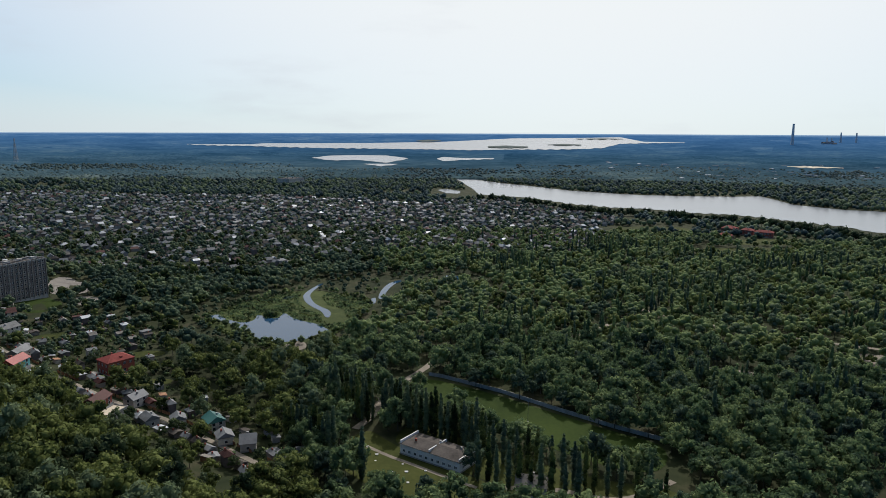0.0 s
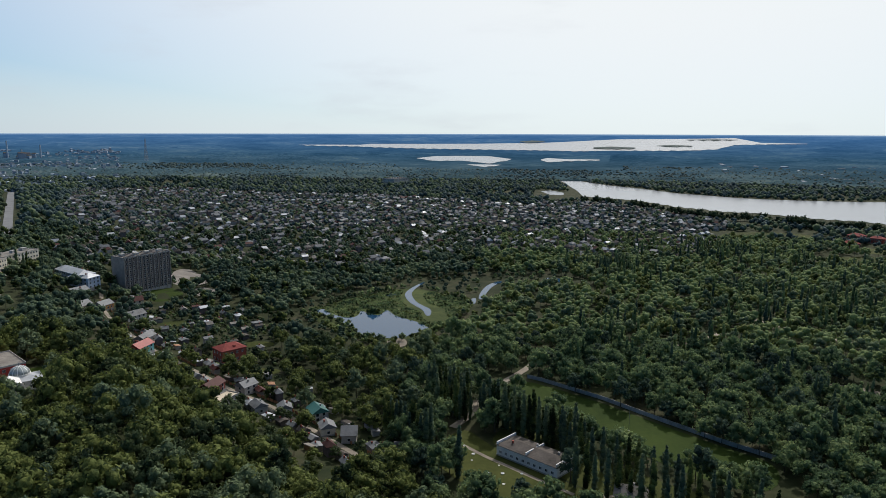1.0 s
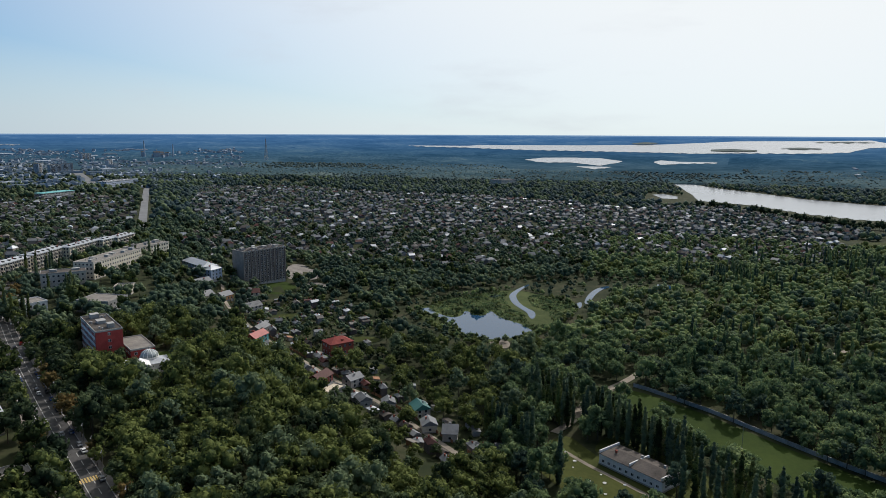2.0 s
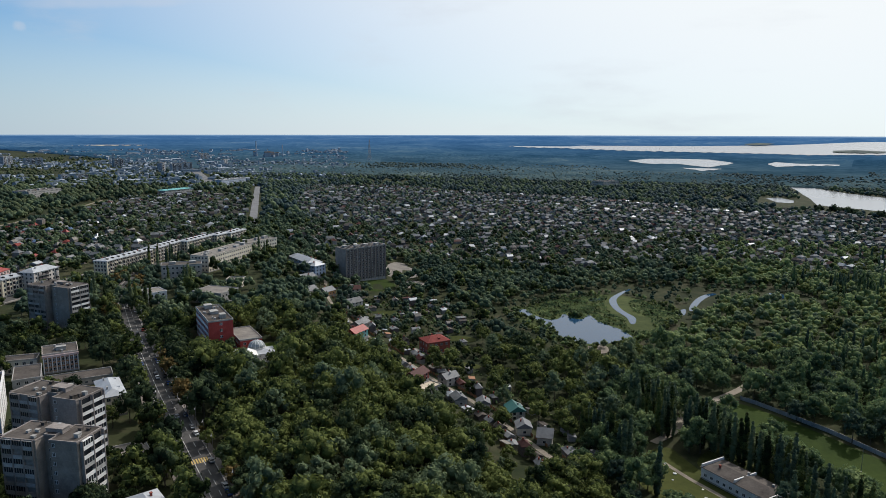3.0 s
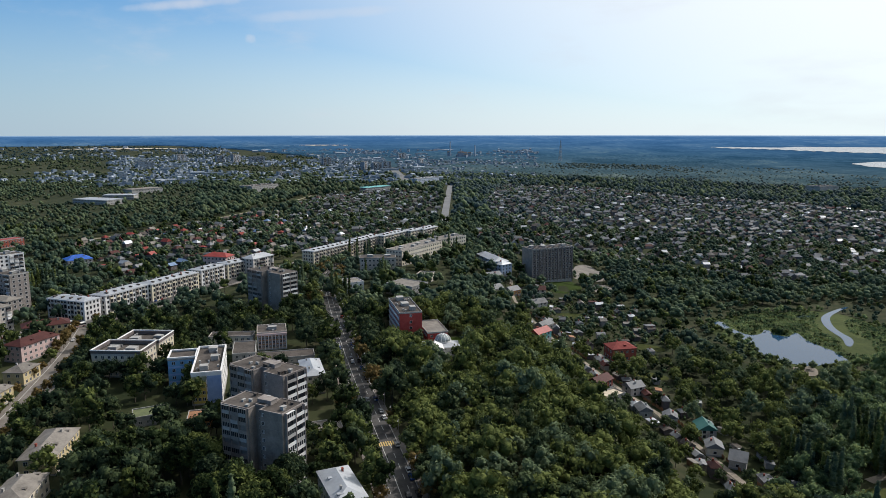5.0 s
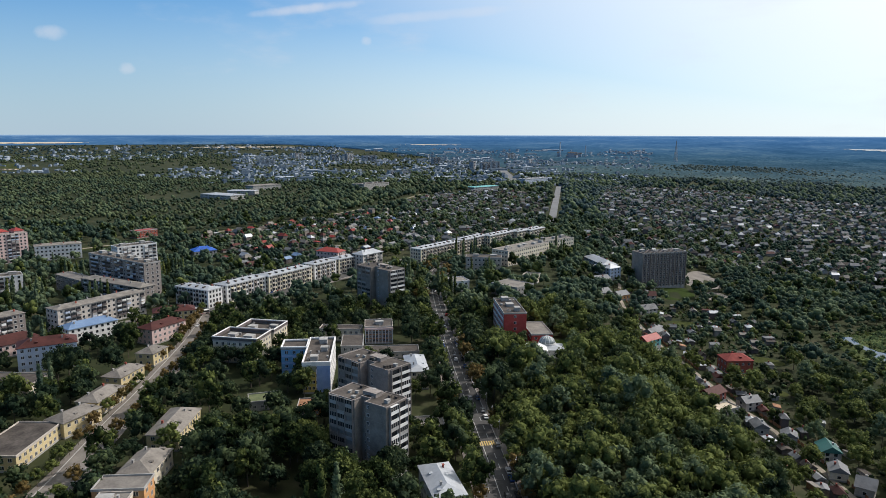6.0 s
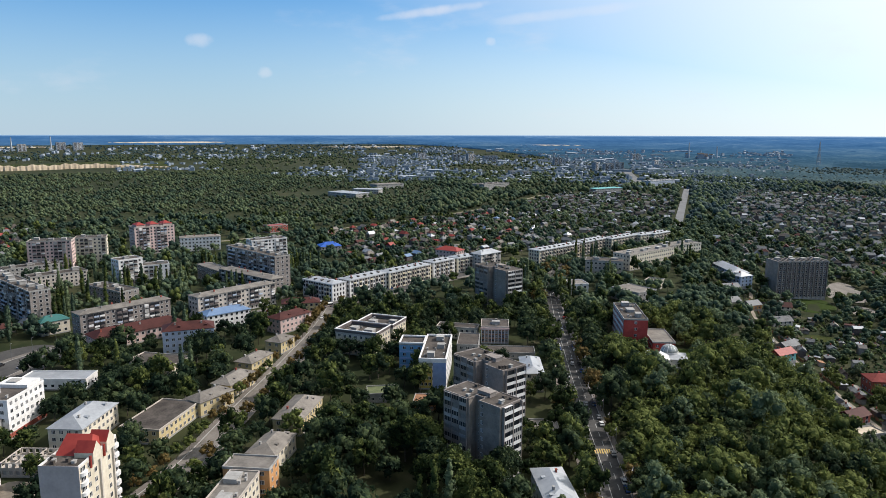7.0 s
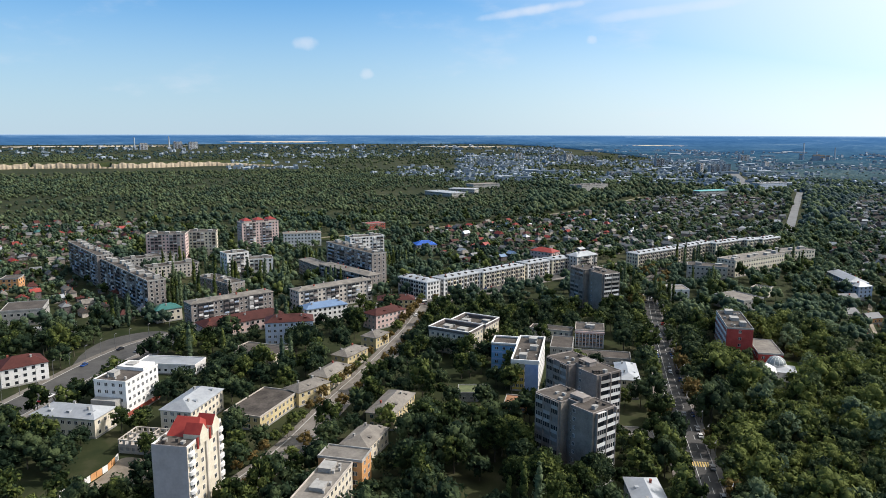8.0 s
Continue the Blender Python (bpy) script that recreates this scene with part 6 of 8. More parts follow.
VILLAGES = [
    [(-560, 770), (-520, 650), (-435, 605), (-395, 640), (-364, 688), (-283, 693), (-189, 680), (-158, 715), (-108, 790), (-3, 815), (75, 778), (180, 820), (240, 960), (300, 1218), (167, 1356), (0, 1465), (-24, 1350), (-402, 1519), (-620, 1446), (-793, 1470), (-960, 1330), (-760, 1000)],
    [(-810, 640), (-965, 735), (-1050, 860), (-1047, 1055), (-894, 1036), (-677, 777), (-600, 660), (-575, 560), (-640, 560)],
    [(-790, 300), (-822, 420), (-890, 590), (-810, 640), (-640, 560), (-575, 560), (-560, 430), (-560, 240)],
    [(-1056, -190), (-1000, 0), (-820, -10), (-735, -40), (-605, -25), (-475, 5), (-472, -48), (-560, -112), (-800, -165)],
    [(-328, 510), (-293, 540), (-250, 520), (-200, 485), (-178, 440), (-170, 400), (-195, 380), (-225, 400), (-270, 440), (-310, 470)],
]
FOREST_EDGE = 8.0


def candidates(step, r0, r1, seed, az0=-35.0, az1=102.0):
    rng = np.random.default_rng(seed)
    xs, ys = np.meshgrid(np.arange(-r1, r1, step), np.arange(-r1 * 0.25, r1, step))
    xs, ys = xs.ravel() + rng.uniform(-0.42, 0.42, xs.size) * step, ys.ravel() + rng.uniform(-0.42, 0.42, ys.size) * step
    r, az = np.hypot(xs, ys), np.degrees(np.arctan2(-xs, ys))
    ok = (r > r0) & (r < r1) & (az > az0) & (az < az1)
    xs, ys = xs[ok], ys[ok]
    ok = ~is_taken(xs, ys)
    return xs[ok], ys[ok], rng


def in_villages(xs, ys):
    v = np.zeros(len(xs), bool)
    for p in VILLAGES:
        v |= in_poly(xs, ys, p)
    return v


LOW_GROWTH = [[(-200, 530), (-170, 590), (-120, 660), (-20, 690), (40, 680), (40, 640), (-30, 630), (-40, 560), (-60, 470), (-85, 420), (-105, 410), (-125, 415), (-160, 450), (-200, 495)],
              [(-310, 470), (-225, 400), (-110, 300), (-80, 280), (-60, 300), (-110, 350), (-180, 430), (-270, 520)]]


def low_growth(xs, ys):
    """How far the growth is stunted: reeds and willow scrub round the pond, gardens along the lane."""
    return np.where(in_poly(xs, ys, LOW_GROWTH[0]), 0.45, np.where(in_poly(xs, ys, LOW_GROWTH[1]), 0.82, 1.0))


def patchy(xs, ys, size, seed=0.0):
    """A smooth field between about -1 and 1 over the plan."""
    return (np.sin(xs / size + 1.3 + seed) * np.cos(ys / size * 1.17 - 0.4 + seed * 2) + 0.6 * np.sin((xs + ys * 0.7) / size * 2.1 + seed) * np.cos((ys - xs * 0.6) / size * 1.9)) / 1.6


# -- village houses --
def house(x, y, rot, L, D, h, rise, wall, roofm, gable, label):
    root = new("cottage")
    root.matrix_basis = pose(x, y, tz(x, y), 0, 0, rot)
    tagged(root, label, "house", group="village houses")
    bm = bmesh.new()
    box(bm, -L / 2, L / 2, -D / 2, D / 2, -1.0, h)
    if gable:
        for s in (-1, 1):
            v = [bm.verts.new(p) for p in ((s * L / 2, -D / 2, h), (s * L / 2, D / 2, h), (s * L / 2, 0, h + rise * 0.92))]
            bm.faces.new(v)
    part("wall", bm, wall, root)
    bm = bmesh.new()
    hip_roof(bm, L, D, h, rise, 0.45, gable)
    roof_ob = part("roof", bm, roofm, root)
    if math.hypot(x, y) < 620:
        bm = bmesh.new()
        box(bm, L * 0.18 - 0.3, L * 0.18 + 0.3, D * 0.12 - 0.3, D * 0.12 + 0.3, h, h + rise + 0.7)
        part("chimney", bm, "brick_red", roof_ob)
    if y < 400:
        for u in (-0.25, 0.25):
            share("window", window_mesh(1.3, 1.3), root, (L * u, -D / 2, 1.0))
    claim_disc(x, y, max(L, D) * 0.5 + 0.5)


HOUSE_WALLS = ["brick_grey", "panel", "panel_dark", "brick_grey", "panel_dark", "panel", "panel_dark", "brick_pale"]
HOUSE_ROOFS = ["old_slate"] * 10 + ["bitumen"] * 6 + ["metal_white"] * 2 + ["slate"] * 2 + ["metal_red_dark"]
ROOF_WORDS = {"tile_red": "red tiled", "old_slate": "weathered grey slate", "bitumen": "dark felt", "slate": "grey slate", "metal_white": "pale metal", "metal_red_dark": "dull red", "metal_green": "green metal", "metal_red": "red metal", "rust": "rusty brown", "metal_blue": "blue metal"}


def village():
    rnd = random.Random(11)
    plots = []
    for k, poly in enumerate(VILLAGES):
        ang = radians((41, 48, 15, 20, 44)[k])
        sx, sy = ((13.0, 17.0), (14, 18), (14.5, 18), (16, 20), (15, 17))[k]
        c, s = math.cos(ang), math.sin(ang)
        us = [x * c + y * s for x, y in poly]
        vs = [-x * s + y * c for x, y in poly]
        u = min(us)
        while u < max(us):
            v = min(vs)
            while v < max(vs):
                uu, vv = u + rnd.uniform(-6, 6), v + rnd.uniform(-6, 6)
                x, y = uu * c - vv * s, uu * s + vv * c
                if rnd.random() < 0.80 and in_poly(np.array([x]), np.array([y]), poly)[0] and not is_taken(np.array([x]), np.array([y]))[0]:
                    plots.append((math.hypot(x, y), x, y, math.degrees(ang) + rnd.choice((0, 90)) + rnd.uniform(-7, 7), k))
                v += sy
            u += sx
    for i, (x, y) in enumerate(densify(LANE, 13.0)):
        for s in (-1, 1):
            d = s * rnd.uniform(8, 12)
            px, py = x + 0.69 * d, y + 0.72 * d
            if rnd.random() < 0.75 and not is_taken(np.array([px]), np.array([py]))[0]:
                plots.append((0, px, py, 136 + rnd.uniform(-15, 15), 9))
    plots.sort()
    vs, ts, mi = [], [], []
    mats = sorted(set(HOUSE_WALLS)) + sorted(set(HOUSE_ROOFS) | {"metal_red", "metal_blue", "metal_green", "tile_red", "rust"} - set(HOUSE_WALLS))
    n = 0
    for r, x, y, rot, k in plots:
        L, D = rnd.uniform(6.0, 9.2), rnd.uniform(4.6, 6.8)
        h, rise, gable = rnd.uniform(2.8, 4.2) + (2.4 if rnd.random() < 0.15 else 0), rnd.uniform(1.8, 3.0), rnd.random() < 0.6
        wall, roofm = rnd.choice(HOUSE_WALLS), rnd.choice(HOUSE_ROOFS)
        if (k == 3 or (k == 2 and x < -1.35 * y)) and rnd.random() < 0.45:
            roofm = rnd.choice(("tile_red", "metal_red_dark", "tile_red", "metal_red_dark", "slate", "slate", "metal_red", "metal_green" if k == 3 else "metal_blue"))
        if k in (4, 9):
            L, D, h, rise = L * 0.68, D * 0.72, h * 0.8, rise * 0.7
        if rnd.random() < (0.6 if k == 4 else 0.25):
            L, D, h, rise = rnd.uniform(4, 7), rnd.uniform(3, 5), 2.4, 0.9
        n += 1
        if n <= 265:
            house(x, y, rot, L, D, h, rise, wall, roofm, gable, "small village house with a %s roof among gardens" % ROOF_WORDS[roofm])
            continue
        c, s = math.cos(radians(rot)), math.sin(radians(rot))
        z = tz(x, y)
        o = len(vs)
        a, b, ridge = L / 2, D / 2, (L / 2 if gable else max(L / 2 - D / 2, 0.3))
        P = [(-a, -b, -0.6), (a, -b, -0.6), (a, b, -0.6), (-a, b, -0.6), (-a, -b, h), (a, -b, h), (a, b, h), (-a, b, h),
             (-a - .4, -b - .4, h - .05), (a + .4, -b - .4, h - .05), (a + .4, b + .4, h - .05), (-a - .4, b + .4, h - .05), (-ridge, 0, h + rise), (ridge, 0, h + rise)]
        for px, py, pz in P:
            vs.append((x + px * c - py * s, y + px * s + py * c, z + pz))
        F = [(0, 1, 5), (0, 5, 4), (1, 2, 6), (1, 6, 5), (2, 3, 7), (2, 7, 6), (3, 0, 4), (3, 4, 7)]
        R = [(8, 9, 13), (8, 13, 12), (10, 11, 12), (10, 12, 13), (9, 10, 13), (11, 8, 12)]
        ts += [tuple(o + i for i in f) for f in F + R]
        mi += [mats.index(wall)] * 8 + [mats.index(roofm)] * 6
        claim_disc(x, y, max(L, D) * 0.5)
    tagged(new("far_houses", array_mesh("far_houses", vs, ts, mats, mi)), "hundreds of distant village houses with slate and metal roofs", "houses", kind="stuff")


village()


def sheds():
    rnd = random.Random(21)
    n = 0
    for (x, y) in densify(LANE, 6.0):
        for s in (-1, 1):
            d = s * rnd.uniform(13, 30)
            px, py = x + 0.69 * d, y + 0.72 * d
            if rnd.random() < 0.55 and 0.69 * px + 0.72 * py > 128 and not is_taken(np.array([px]), np.array([py]))[0]:
                L, D, h = rnd.uniform(2.5, 5.5), rnd.uniform(2.2, 3.6), rnd.uniform(2.0, 2.6)
                root = new("shed")
                root.matrix_basis = pose(px, py, tz(px, py), 0, 0, 136 + rnd.uniform(-20, 20))
                rm = rnd.choice(("old_slate", "metal_white", "rust", "slate", "bitumen"))
                tagged(root, "small garden shed with a %s roof by the lane" % ROOF_WORDS[rm], "shed", group="garden sheds")
                bm = bmesh.new()
                box(bm, -L / 2, L / 2, -D / 2, D / 2, -0.6, h)
                part("wall", bm, rnd.choice(("concrete", "brick_pale", "rust", "brick_grey")), root)
                bm = bmesh.new()
                v = [bm.verts.new(p) for p in ((-L / 2 - .25, -D / 2 - .3, h), (L / 2 + .25, -D / 2 - .3, h), (L / 2 + .25, D / 2 + .3, h + 0.6), (-L / 2 - .25, D / 2 + .3, h + 0.6))]
                w = [bm.verts.new(p.co + Vector((0, 0, 0.1))) for p in v]
                bm.faces.new(v[::-1])
                bm.faces.new(w)
                for i in range(4):
                    bm.faces.new((v[i], v[(i + 1) % 4], w[(i + 1) % 4], w[i]))
                part("roof", bm, rm, root)
                claim_disc(px, py, 2.5)
    for k, off in enumerate((-4.5, 4.5)):
        root = new("fence")
        tagged(root, "grey board fence along the village lane", "fence")
        line = offset_line(densify(LANE, 3.0), off)
        bm = bmesh.new()
        box(bm, -1.45, 1.45, -0.03, 0.03, 0.05, 1.7)
        me = bpy.data.meshes.new("fence_panel")
        bm.to_mesh(me)
        bm.free()
        me.materials.append(M[("rust", "concrete")[k]])
        for (x0, y0), (x1, y1) in zip(line, line[1:]):
            if rnd.random() < 0.7:
                share("fence_panel", me, root, ((x0 + x1) / 2, (y0 + y1) / 2, tz((x0 + x1) / 2, (y0 + y1) / 2)), math.atan2(y1 - y0, x1 - x0))


sheds()

# -- tall poplars by the long white house and the field --


def tree_thing(name, x, y, scale, turn, crown_me, trunk_me, label, group):
    root = new(name)
    root.matrix_basis = pose(x, y, tz(x, y), 0, 0, turn) @ Matrix.Diagonal((scale, scale, scale, 1))
    tagged(root, label, "tree", group=group)
    for nm, me in (("trunk", trunk_me), ("crown", crown_me)):
        o = new(nm, me)
        o.parent = root
    return root


def poplars():
    rnd = random.Random(5)
    crowns = []
    for s in range(4):
        cv, ct = crown_arrays(40 + s, 9, 1, 620, 1.75, 1.2, 20.0, 0.42, True)
        crowns.append(array_mesh("poplar_crown", cv, ct, ["leaf" if s % 2 else "leaf_mid_haze"], smooth=True))
    tv, tt = trunk_arrays(9, 0.32, 0, 0)
    tm = array_mesh("poplar_trunk", tv, tt, ["bark"])
    rows = [([(-52, 334), (-36, 326)], 3.2, 2, 3.0), ([(-73, 305), (-50, 288)], 3.0, 2, 3.0), ([(-30, 330), (0, 308), (18, 292)], 3.0, 2, 3.4), ([(22, 286), (40, 274), (58, 262)], 4.6, 1, 2),
            ([(14, 268), (30, 258), (52, 248)], 4.6, 1, 2), ([(-58, 350), (-40, 342)], 3.2, 2, 3.0), ([(60, 258), (84, 246)], 5.0, 1, 2), ([(-33, 268), (-33, 269)], 3, 1, 1)]
    for line, step, deep, gap in rows:
        for (x, y) in densify(line, step):
            for k in range(deep):
                px, py = x + rnd.uniform(-0.8, 0.8) + 0.55 * k * gap, y + rnd.uniform(-0.8, 0.8) + 0.8 * k * gap
                tree_thing("poplar_tree", px, py, rnd.uniform(0.72, 1.08), rnd.uniform(0, 360), rnd.choice(crowns), tm, "tall narrow dark green poplar in a row", "poplars in rows")
                claim_disc(px, py, 1.6)
    # city poplars among the blocks
    for (cx, cy, n, spread) in ((-420, 290, 10, 14), (-520, 45, 14, 22), (-560, 60, 10, 22), (-430, 330, 10, 16), (-390, 330, 8, 14), (-480, 445, 10, 18), (-440, 530, 8, 18), (-575, 20, 8, 20), (-620, 130, 8, 20),
                                (-410, 400, 6, 12), (-188, 118, 3, 6), (-370, 20, 8, 12), (-420, 75, 6, 10), (-172, 100, 3, 7), (-360, -40, 4, 8), (-465, -20, 6, 12), (-500, 10, 14, 16), (-545, 90, 12, 18), (-600, 60, 10, 24), (-640, 20, 8, 18), (-560, 200, 8, 16), (-330, 60, 3, 8), (-520, 130, 8, 14)):
        for i in range(n):
            px, py = cx + rnd.gauss(0, spread * 0.5), cy + rnd.gauss(0, spread * 0.5)
            if not is_taken(np.array([px]), np.array([py]))[0]:
                tree_thing("poplar_tree", px, py, rnd.uniform(0.7, 1.05), rnd.uniform(0, 360), rnd.choice(crowns), tm, "tall narrow green poplar between city blocks", "poplars in the city")
                claim_disc(px, py, 1.4)


poplars()


def woods():
    rnd = random.Random(3)
    # single broad-leaved trees nearest to the drone
    xs, ys, rng = candidates(8.3, 120, 460, 21)
    nn = 0.69 * xs + 0.72 * ys
    keep = (nn > FOREST_EDGE) & (nn < 150) | ((nn <= FOREST_EDGE) & (rng.random(len(xs)) < 0.60 + 0.40 * patchy(xs, ys, 31))) | ((nn >= 150) & (rng.random(len(xs)) < 0.92 + 0.15 * patchy(xs, ys, 40)))
    keep &= ~(in_villages(xs, ys) & (rng.random(len(xs)) < 0.7))
    lane_zone = (nn > 114) & (nn < 185) & (xs < -75) & (xs > -300)
    keep &= ~(lane_zone & (rng.random(len(xs)) < 0.45))
    xs, ys = xs[keep], ys[keep]
    sc = rng.uniform(0.68, 1.28, len(xs))
    nn = 0.69 * xs + 0.72 * ys
    sc = np.where((nn > 140), sc * 0.92, np.where(nn <= FOREST_EDGE, sc * 0.95 + 0.06, np.where(nn > 108, sc * 0.85, sc * 1.08)))
    sc = np.where((nn > 104) & (nn < 140) & (xs < -75) & (xs > -330), sc * 0.68, sc)
    sc = sc * low_growth(xs, ys)
    order = np.argsort(np.hypot(xs, ys))
    xs, ys, sc = xs[order], ys[order], sc[order]
    near = 290
    crowns = []
    for s in range(6):
        cv, ct = crown_arrays(60 + s, 26, 1, 1750, (4.9, 5.4, 4.2, 5.2, 4.6, 5.8)[s], 1.6, (12.5, 14.5, 12.0, 11.0, 14.5, 13.0)[s], 0.46)
        crowns.append(array_mesh("tree_crown", cv, ct, [("leaf", "leaf", "leaf_dark", "leaf", "leaf", "leaf_dark")[s]], smooth=True))
    trunks = [array_mesh("tree_trunk", *trunk_arrays(5.5, 0.26, 0.2 * s, 4, s), ["bark"]) for s in range(2)]
    for x, y, s in zip(xs[:near], ys[:near], sc[:near]):
        in_town = 0.69 * x + 0.72 * y < FOREST_EDGE
        tree_thing("broadleaf_tree", x, y, s, rnd.uniform(0, 360), crowns[rnd.choice((2, 5, 0, 2, 5, 3) if in_town else (0, 1, 2, 3, 4, 5))], rnd.choice(trunks),
                   "%s green broad-leaved tree with an uneven crown" % ("dark" if in_town else "dense"), "broad-leaved trees")
    for x, y, s in ((-182, 113, 1.35), (-190, 108, 1.2), (-176, 121, 1.4), (-199, 114, 1.3), (-208, 118, 1.25), (-181, 133, 1.15), (-215, 112, 1.3), (-170, 112, 1.2), (-222, 122, 1.2)):
        tree_thing("broadleaf_tree", x, y, s, rnd.uniform(0, 360), rnd.choice(crowns), rnd.choice(trunks), "tall dark broad-leaved tree at the foot of a tower", "broad-leaved trees")
    kinds = []
    for s in range(8):
        kinds.append(with_trunk(crown_arrays(80 + s, 9, 1, 250, (4.9, 5.6, 4.0, 5.2, 4.6, 6.0, 3.7, 5.2)[s], 1.0, (12.0, 13.5, 12.0, 10.5, 14.0, 12.5, 13.0, 11.5)[s], 0.72), trunk_arrays(5, 0.25, 0.2, 0, s), (0, 0, 2, 0, 3, 0, 2, 0)[s]))
    xs, ys, sc = xs[near:], ys[near:], sc[near:]
    nn = 0.69 * xs + 0.72 * ys
    wet = (nn > 150) & (xs > -70)
    town = nn <= FOREST_EDGE
    bank = ~wet & ~town
    scatter_mesh("woodland", kinds, xs[bank], ys[bank], sc[bank], ["leaf", "bark", "leaf_dark", "leaf_mid_haze"], "dense green broad-leaved woodland", "trees")
    scatter_mesh("town_trees", kinds, xs[town], ys[town], sc[town], ["leaf_dark", "bark", "leaf", "leaf"], "dark green trees filling the yards of the town", "trees")
    scatter_mesh("wet_woodland", kinds, xs[wet], ys[wet], sc[wet] * 1.05, ["leaf_pale", "bark", "leaf_mid_haze", "leaf_pale"], "pale green willow and poplar woodland", "trees")
    # street trees turning brown along the street and the boulevard
    pts = [p for p in offset_line(densify(ROAD, 7.0), 8.2) if p[1] < 420] + [p for p in offset_line(densify(ROAD, 6.5), -8.2) if p[1] < 420]
    pts = [p for p in pts if rnd.random() < 0.8]
    bx, by = np.array([p[0] for p in pts]) + rng.normal(0, 0.8, len(pts)), np.array([p[1] for p in pts]) + rng.normal(0, 0.8, len(pts))
    kinds = [with_trunk(crown_arrays(180 + s, 8, 1, 190, 3.3, 1.6, 8.6, 0.45), trunk_arrays(4, 0.18, 0.1, 0, s), (0, 2, 3)[s]) for s in range(3)]
    scatter_mesh("street_trees", kinds, bx, by, rng.uniform(0.8, 1.4, len(bx)), ["leaf", "bark", "leaf_dark", "leaf_brown"], "street trees with greens and early browns", "trees")
    pts = [p for p in offset_line(densify(BOULEVARD, 6.0), 6.0) + offset_line(densify(BOULEVARD, 6.0), -6.0) if rnd.random() < 0.85]
    bx, by = np.array([p[0] for p in pts]) + rng.normal(0, 0.5, len(pts)), np.array([p[1] for p in pts]) + rng.normal(0, 0.5, len(pts))
    scatter_mesh("boulevard_trees", kinds, bx, by, rng.uniform(0.6, 0.98, len(bx)), ["leaf_brown", "bark", "leaf", "leaf_brown"], "rows of small trees turning brown along the boulevard", "trees")
    # middle distance
    xs, ys, rng = candidates(9.8, 460, 1000, 22)
    nn = 0.69 * xs + 0.72 * ys
    vil = in_villages(xs, ys)
    dense = in_poly(xs, ys, VILLAGES[2]) | in_poly(xs, ys, VILLAGES[3]) | in_poly(xs, ys, VILLAGES[4])
    keep = np.where(vil, rng.random(len(xs)) < np.where(dense, 0.74, 0.82), np.where(nn < 60, rng.random(len(xs)) < 0.55 + 0.4 * patchy(xs, ys, 60), rng.random(len(xs)) < 0.95 + 0.25 * patchy(xs, ys, 70)))
    xs, ys, vil = xs[keep], ys[keep], vil[keep]
    sc = np.where(vil, rng.uniform(0.45, 0.85, len(xs)), rng.uniform(0.6, 1.15, len(xs)))
    sc = np.where(in_poly(xs, ys, VILLAGES[3]), sc * 0.95, sc)
    sc = sc * low_growth(xs, ys)
    kinds = [with_trunk(crown_arrays(100 + s, 5, 1, 40, (5.4, 4.4, 5.0, 6.0, 5.2)[s], 0.4, (11.5, 13, 10, 11, 9)[s], 0.9), trunk_arrays(4, 0.25, 0, 0), (0, 2, 3, 0, 0)[s]) for s in range(5)]
    wet = (0.69 * xs + 0.72 * ys > 150) & (xs > -70)
    scatter_mesh("woodland", kinds, xs[~wet], ys[~wet], sc[~wet], ["leaf_mid_haze", "bark", "leaf", "leaf_mid_haze"], "mixed green woodland and garden trees", "trees")
    scatter_mesh("wet_woodland", kinds, xs[wet], ys[wet], sc[wet], ["leaf_pale", "bark", "leaf_mid_haze", "leaf"], "pale green wet woodland on the flood plain", "trees")
    # garden shrubs and beds round the lane
    xs, ys, rng = candidates(4.2, 270, 640, 27, 8, 50)
    ok = (in_poly(xs, ys, LOW_GROWTH[1]) | in_poly(xs, ys, VILLAGES[4])) & (rng.random(len(xs)) < 0.6)
    kinds = [tri_only(crown_arrays(170 + s, 2, 1, 40, 4.0, -0.5, 6.5, 0.7), s) for s in range(3)]
    scatter_mesh("garden_shrubs", kinds, xs[ok], ys[ok], rng.uniform(0.14, 0.42, ok.sum()), ["leaf", "leaf_pale", "leaf_dark"], "garden shrubs and fruit bushes round the lane", "shrubs")
    # thin poplars standing in the wet woods
    xs, ys, rng = candidates(6.5, 330, 900, 24, -34, 4)
    keep = (rng.random(len(xs)) < np.clip(0.10 + 0.45 * patchy(xs, ys, 45, 2.0), 0.01, 0.4)) & (xs > 20)
    xs, ys = xs[keep], ys[keep]
    kinds = [with_trunk(crown_arrays(140 + s, 5, 1, 60, 1.8, 1.5, 17.0, 0.7, True), trunk_arrays(5, 0.2, 0, 0), (0, 2)[s]) for s in range(2)]
    scatter_mesh("poplar_stand", kinds, xs, ys, rng.uniform(0.55, 0.95, len(xs)), ["leaf_pale", "bark", "leaf_mid_haze"], "loose stands of thin poplars in wet woodland", "trees")
    # far woods
    xs, ys, rng = candidates(12.6, 1000, 2000, 23)
    vil = in_villages(xs, ys)
    pt = patchy(xs, ys, 130, 1.0)
    az = np.degrees(np.arctan2(-xs, ys))
    keep = np.where(vil, rng.random(len(xs)) < 0.75, rng.random(len(xs)) < np.where(az > 60, 0.74 + 0.25 * pt, np.where((az > 40) & (np.hypot(xs, ys) > 1400), 0.42, 0.70)) + 0.5 * pt)
    xs, ys, vil = xs[keep], ys[keep], vil[keep]
    sc = np.where(vil, rng.uniform(0.5, 0.95, len(xs)), rng.uniform(0.75, 1.5, len(xs)))
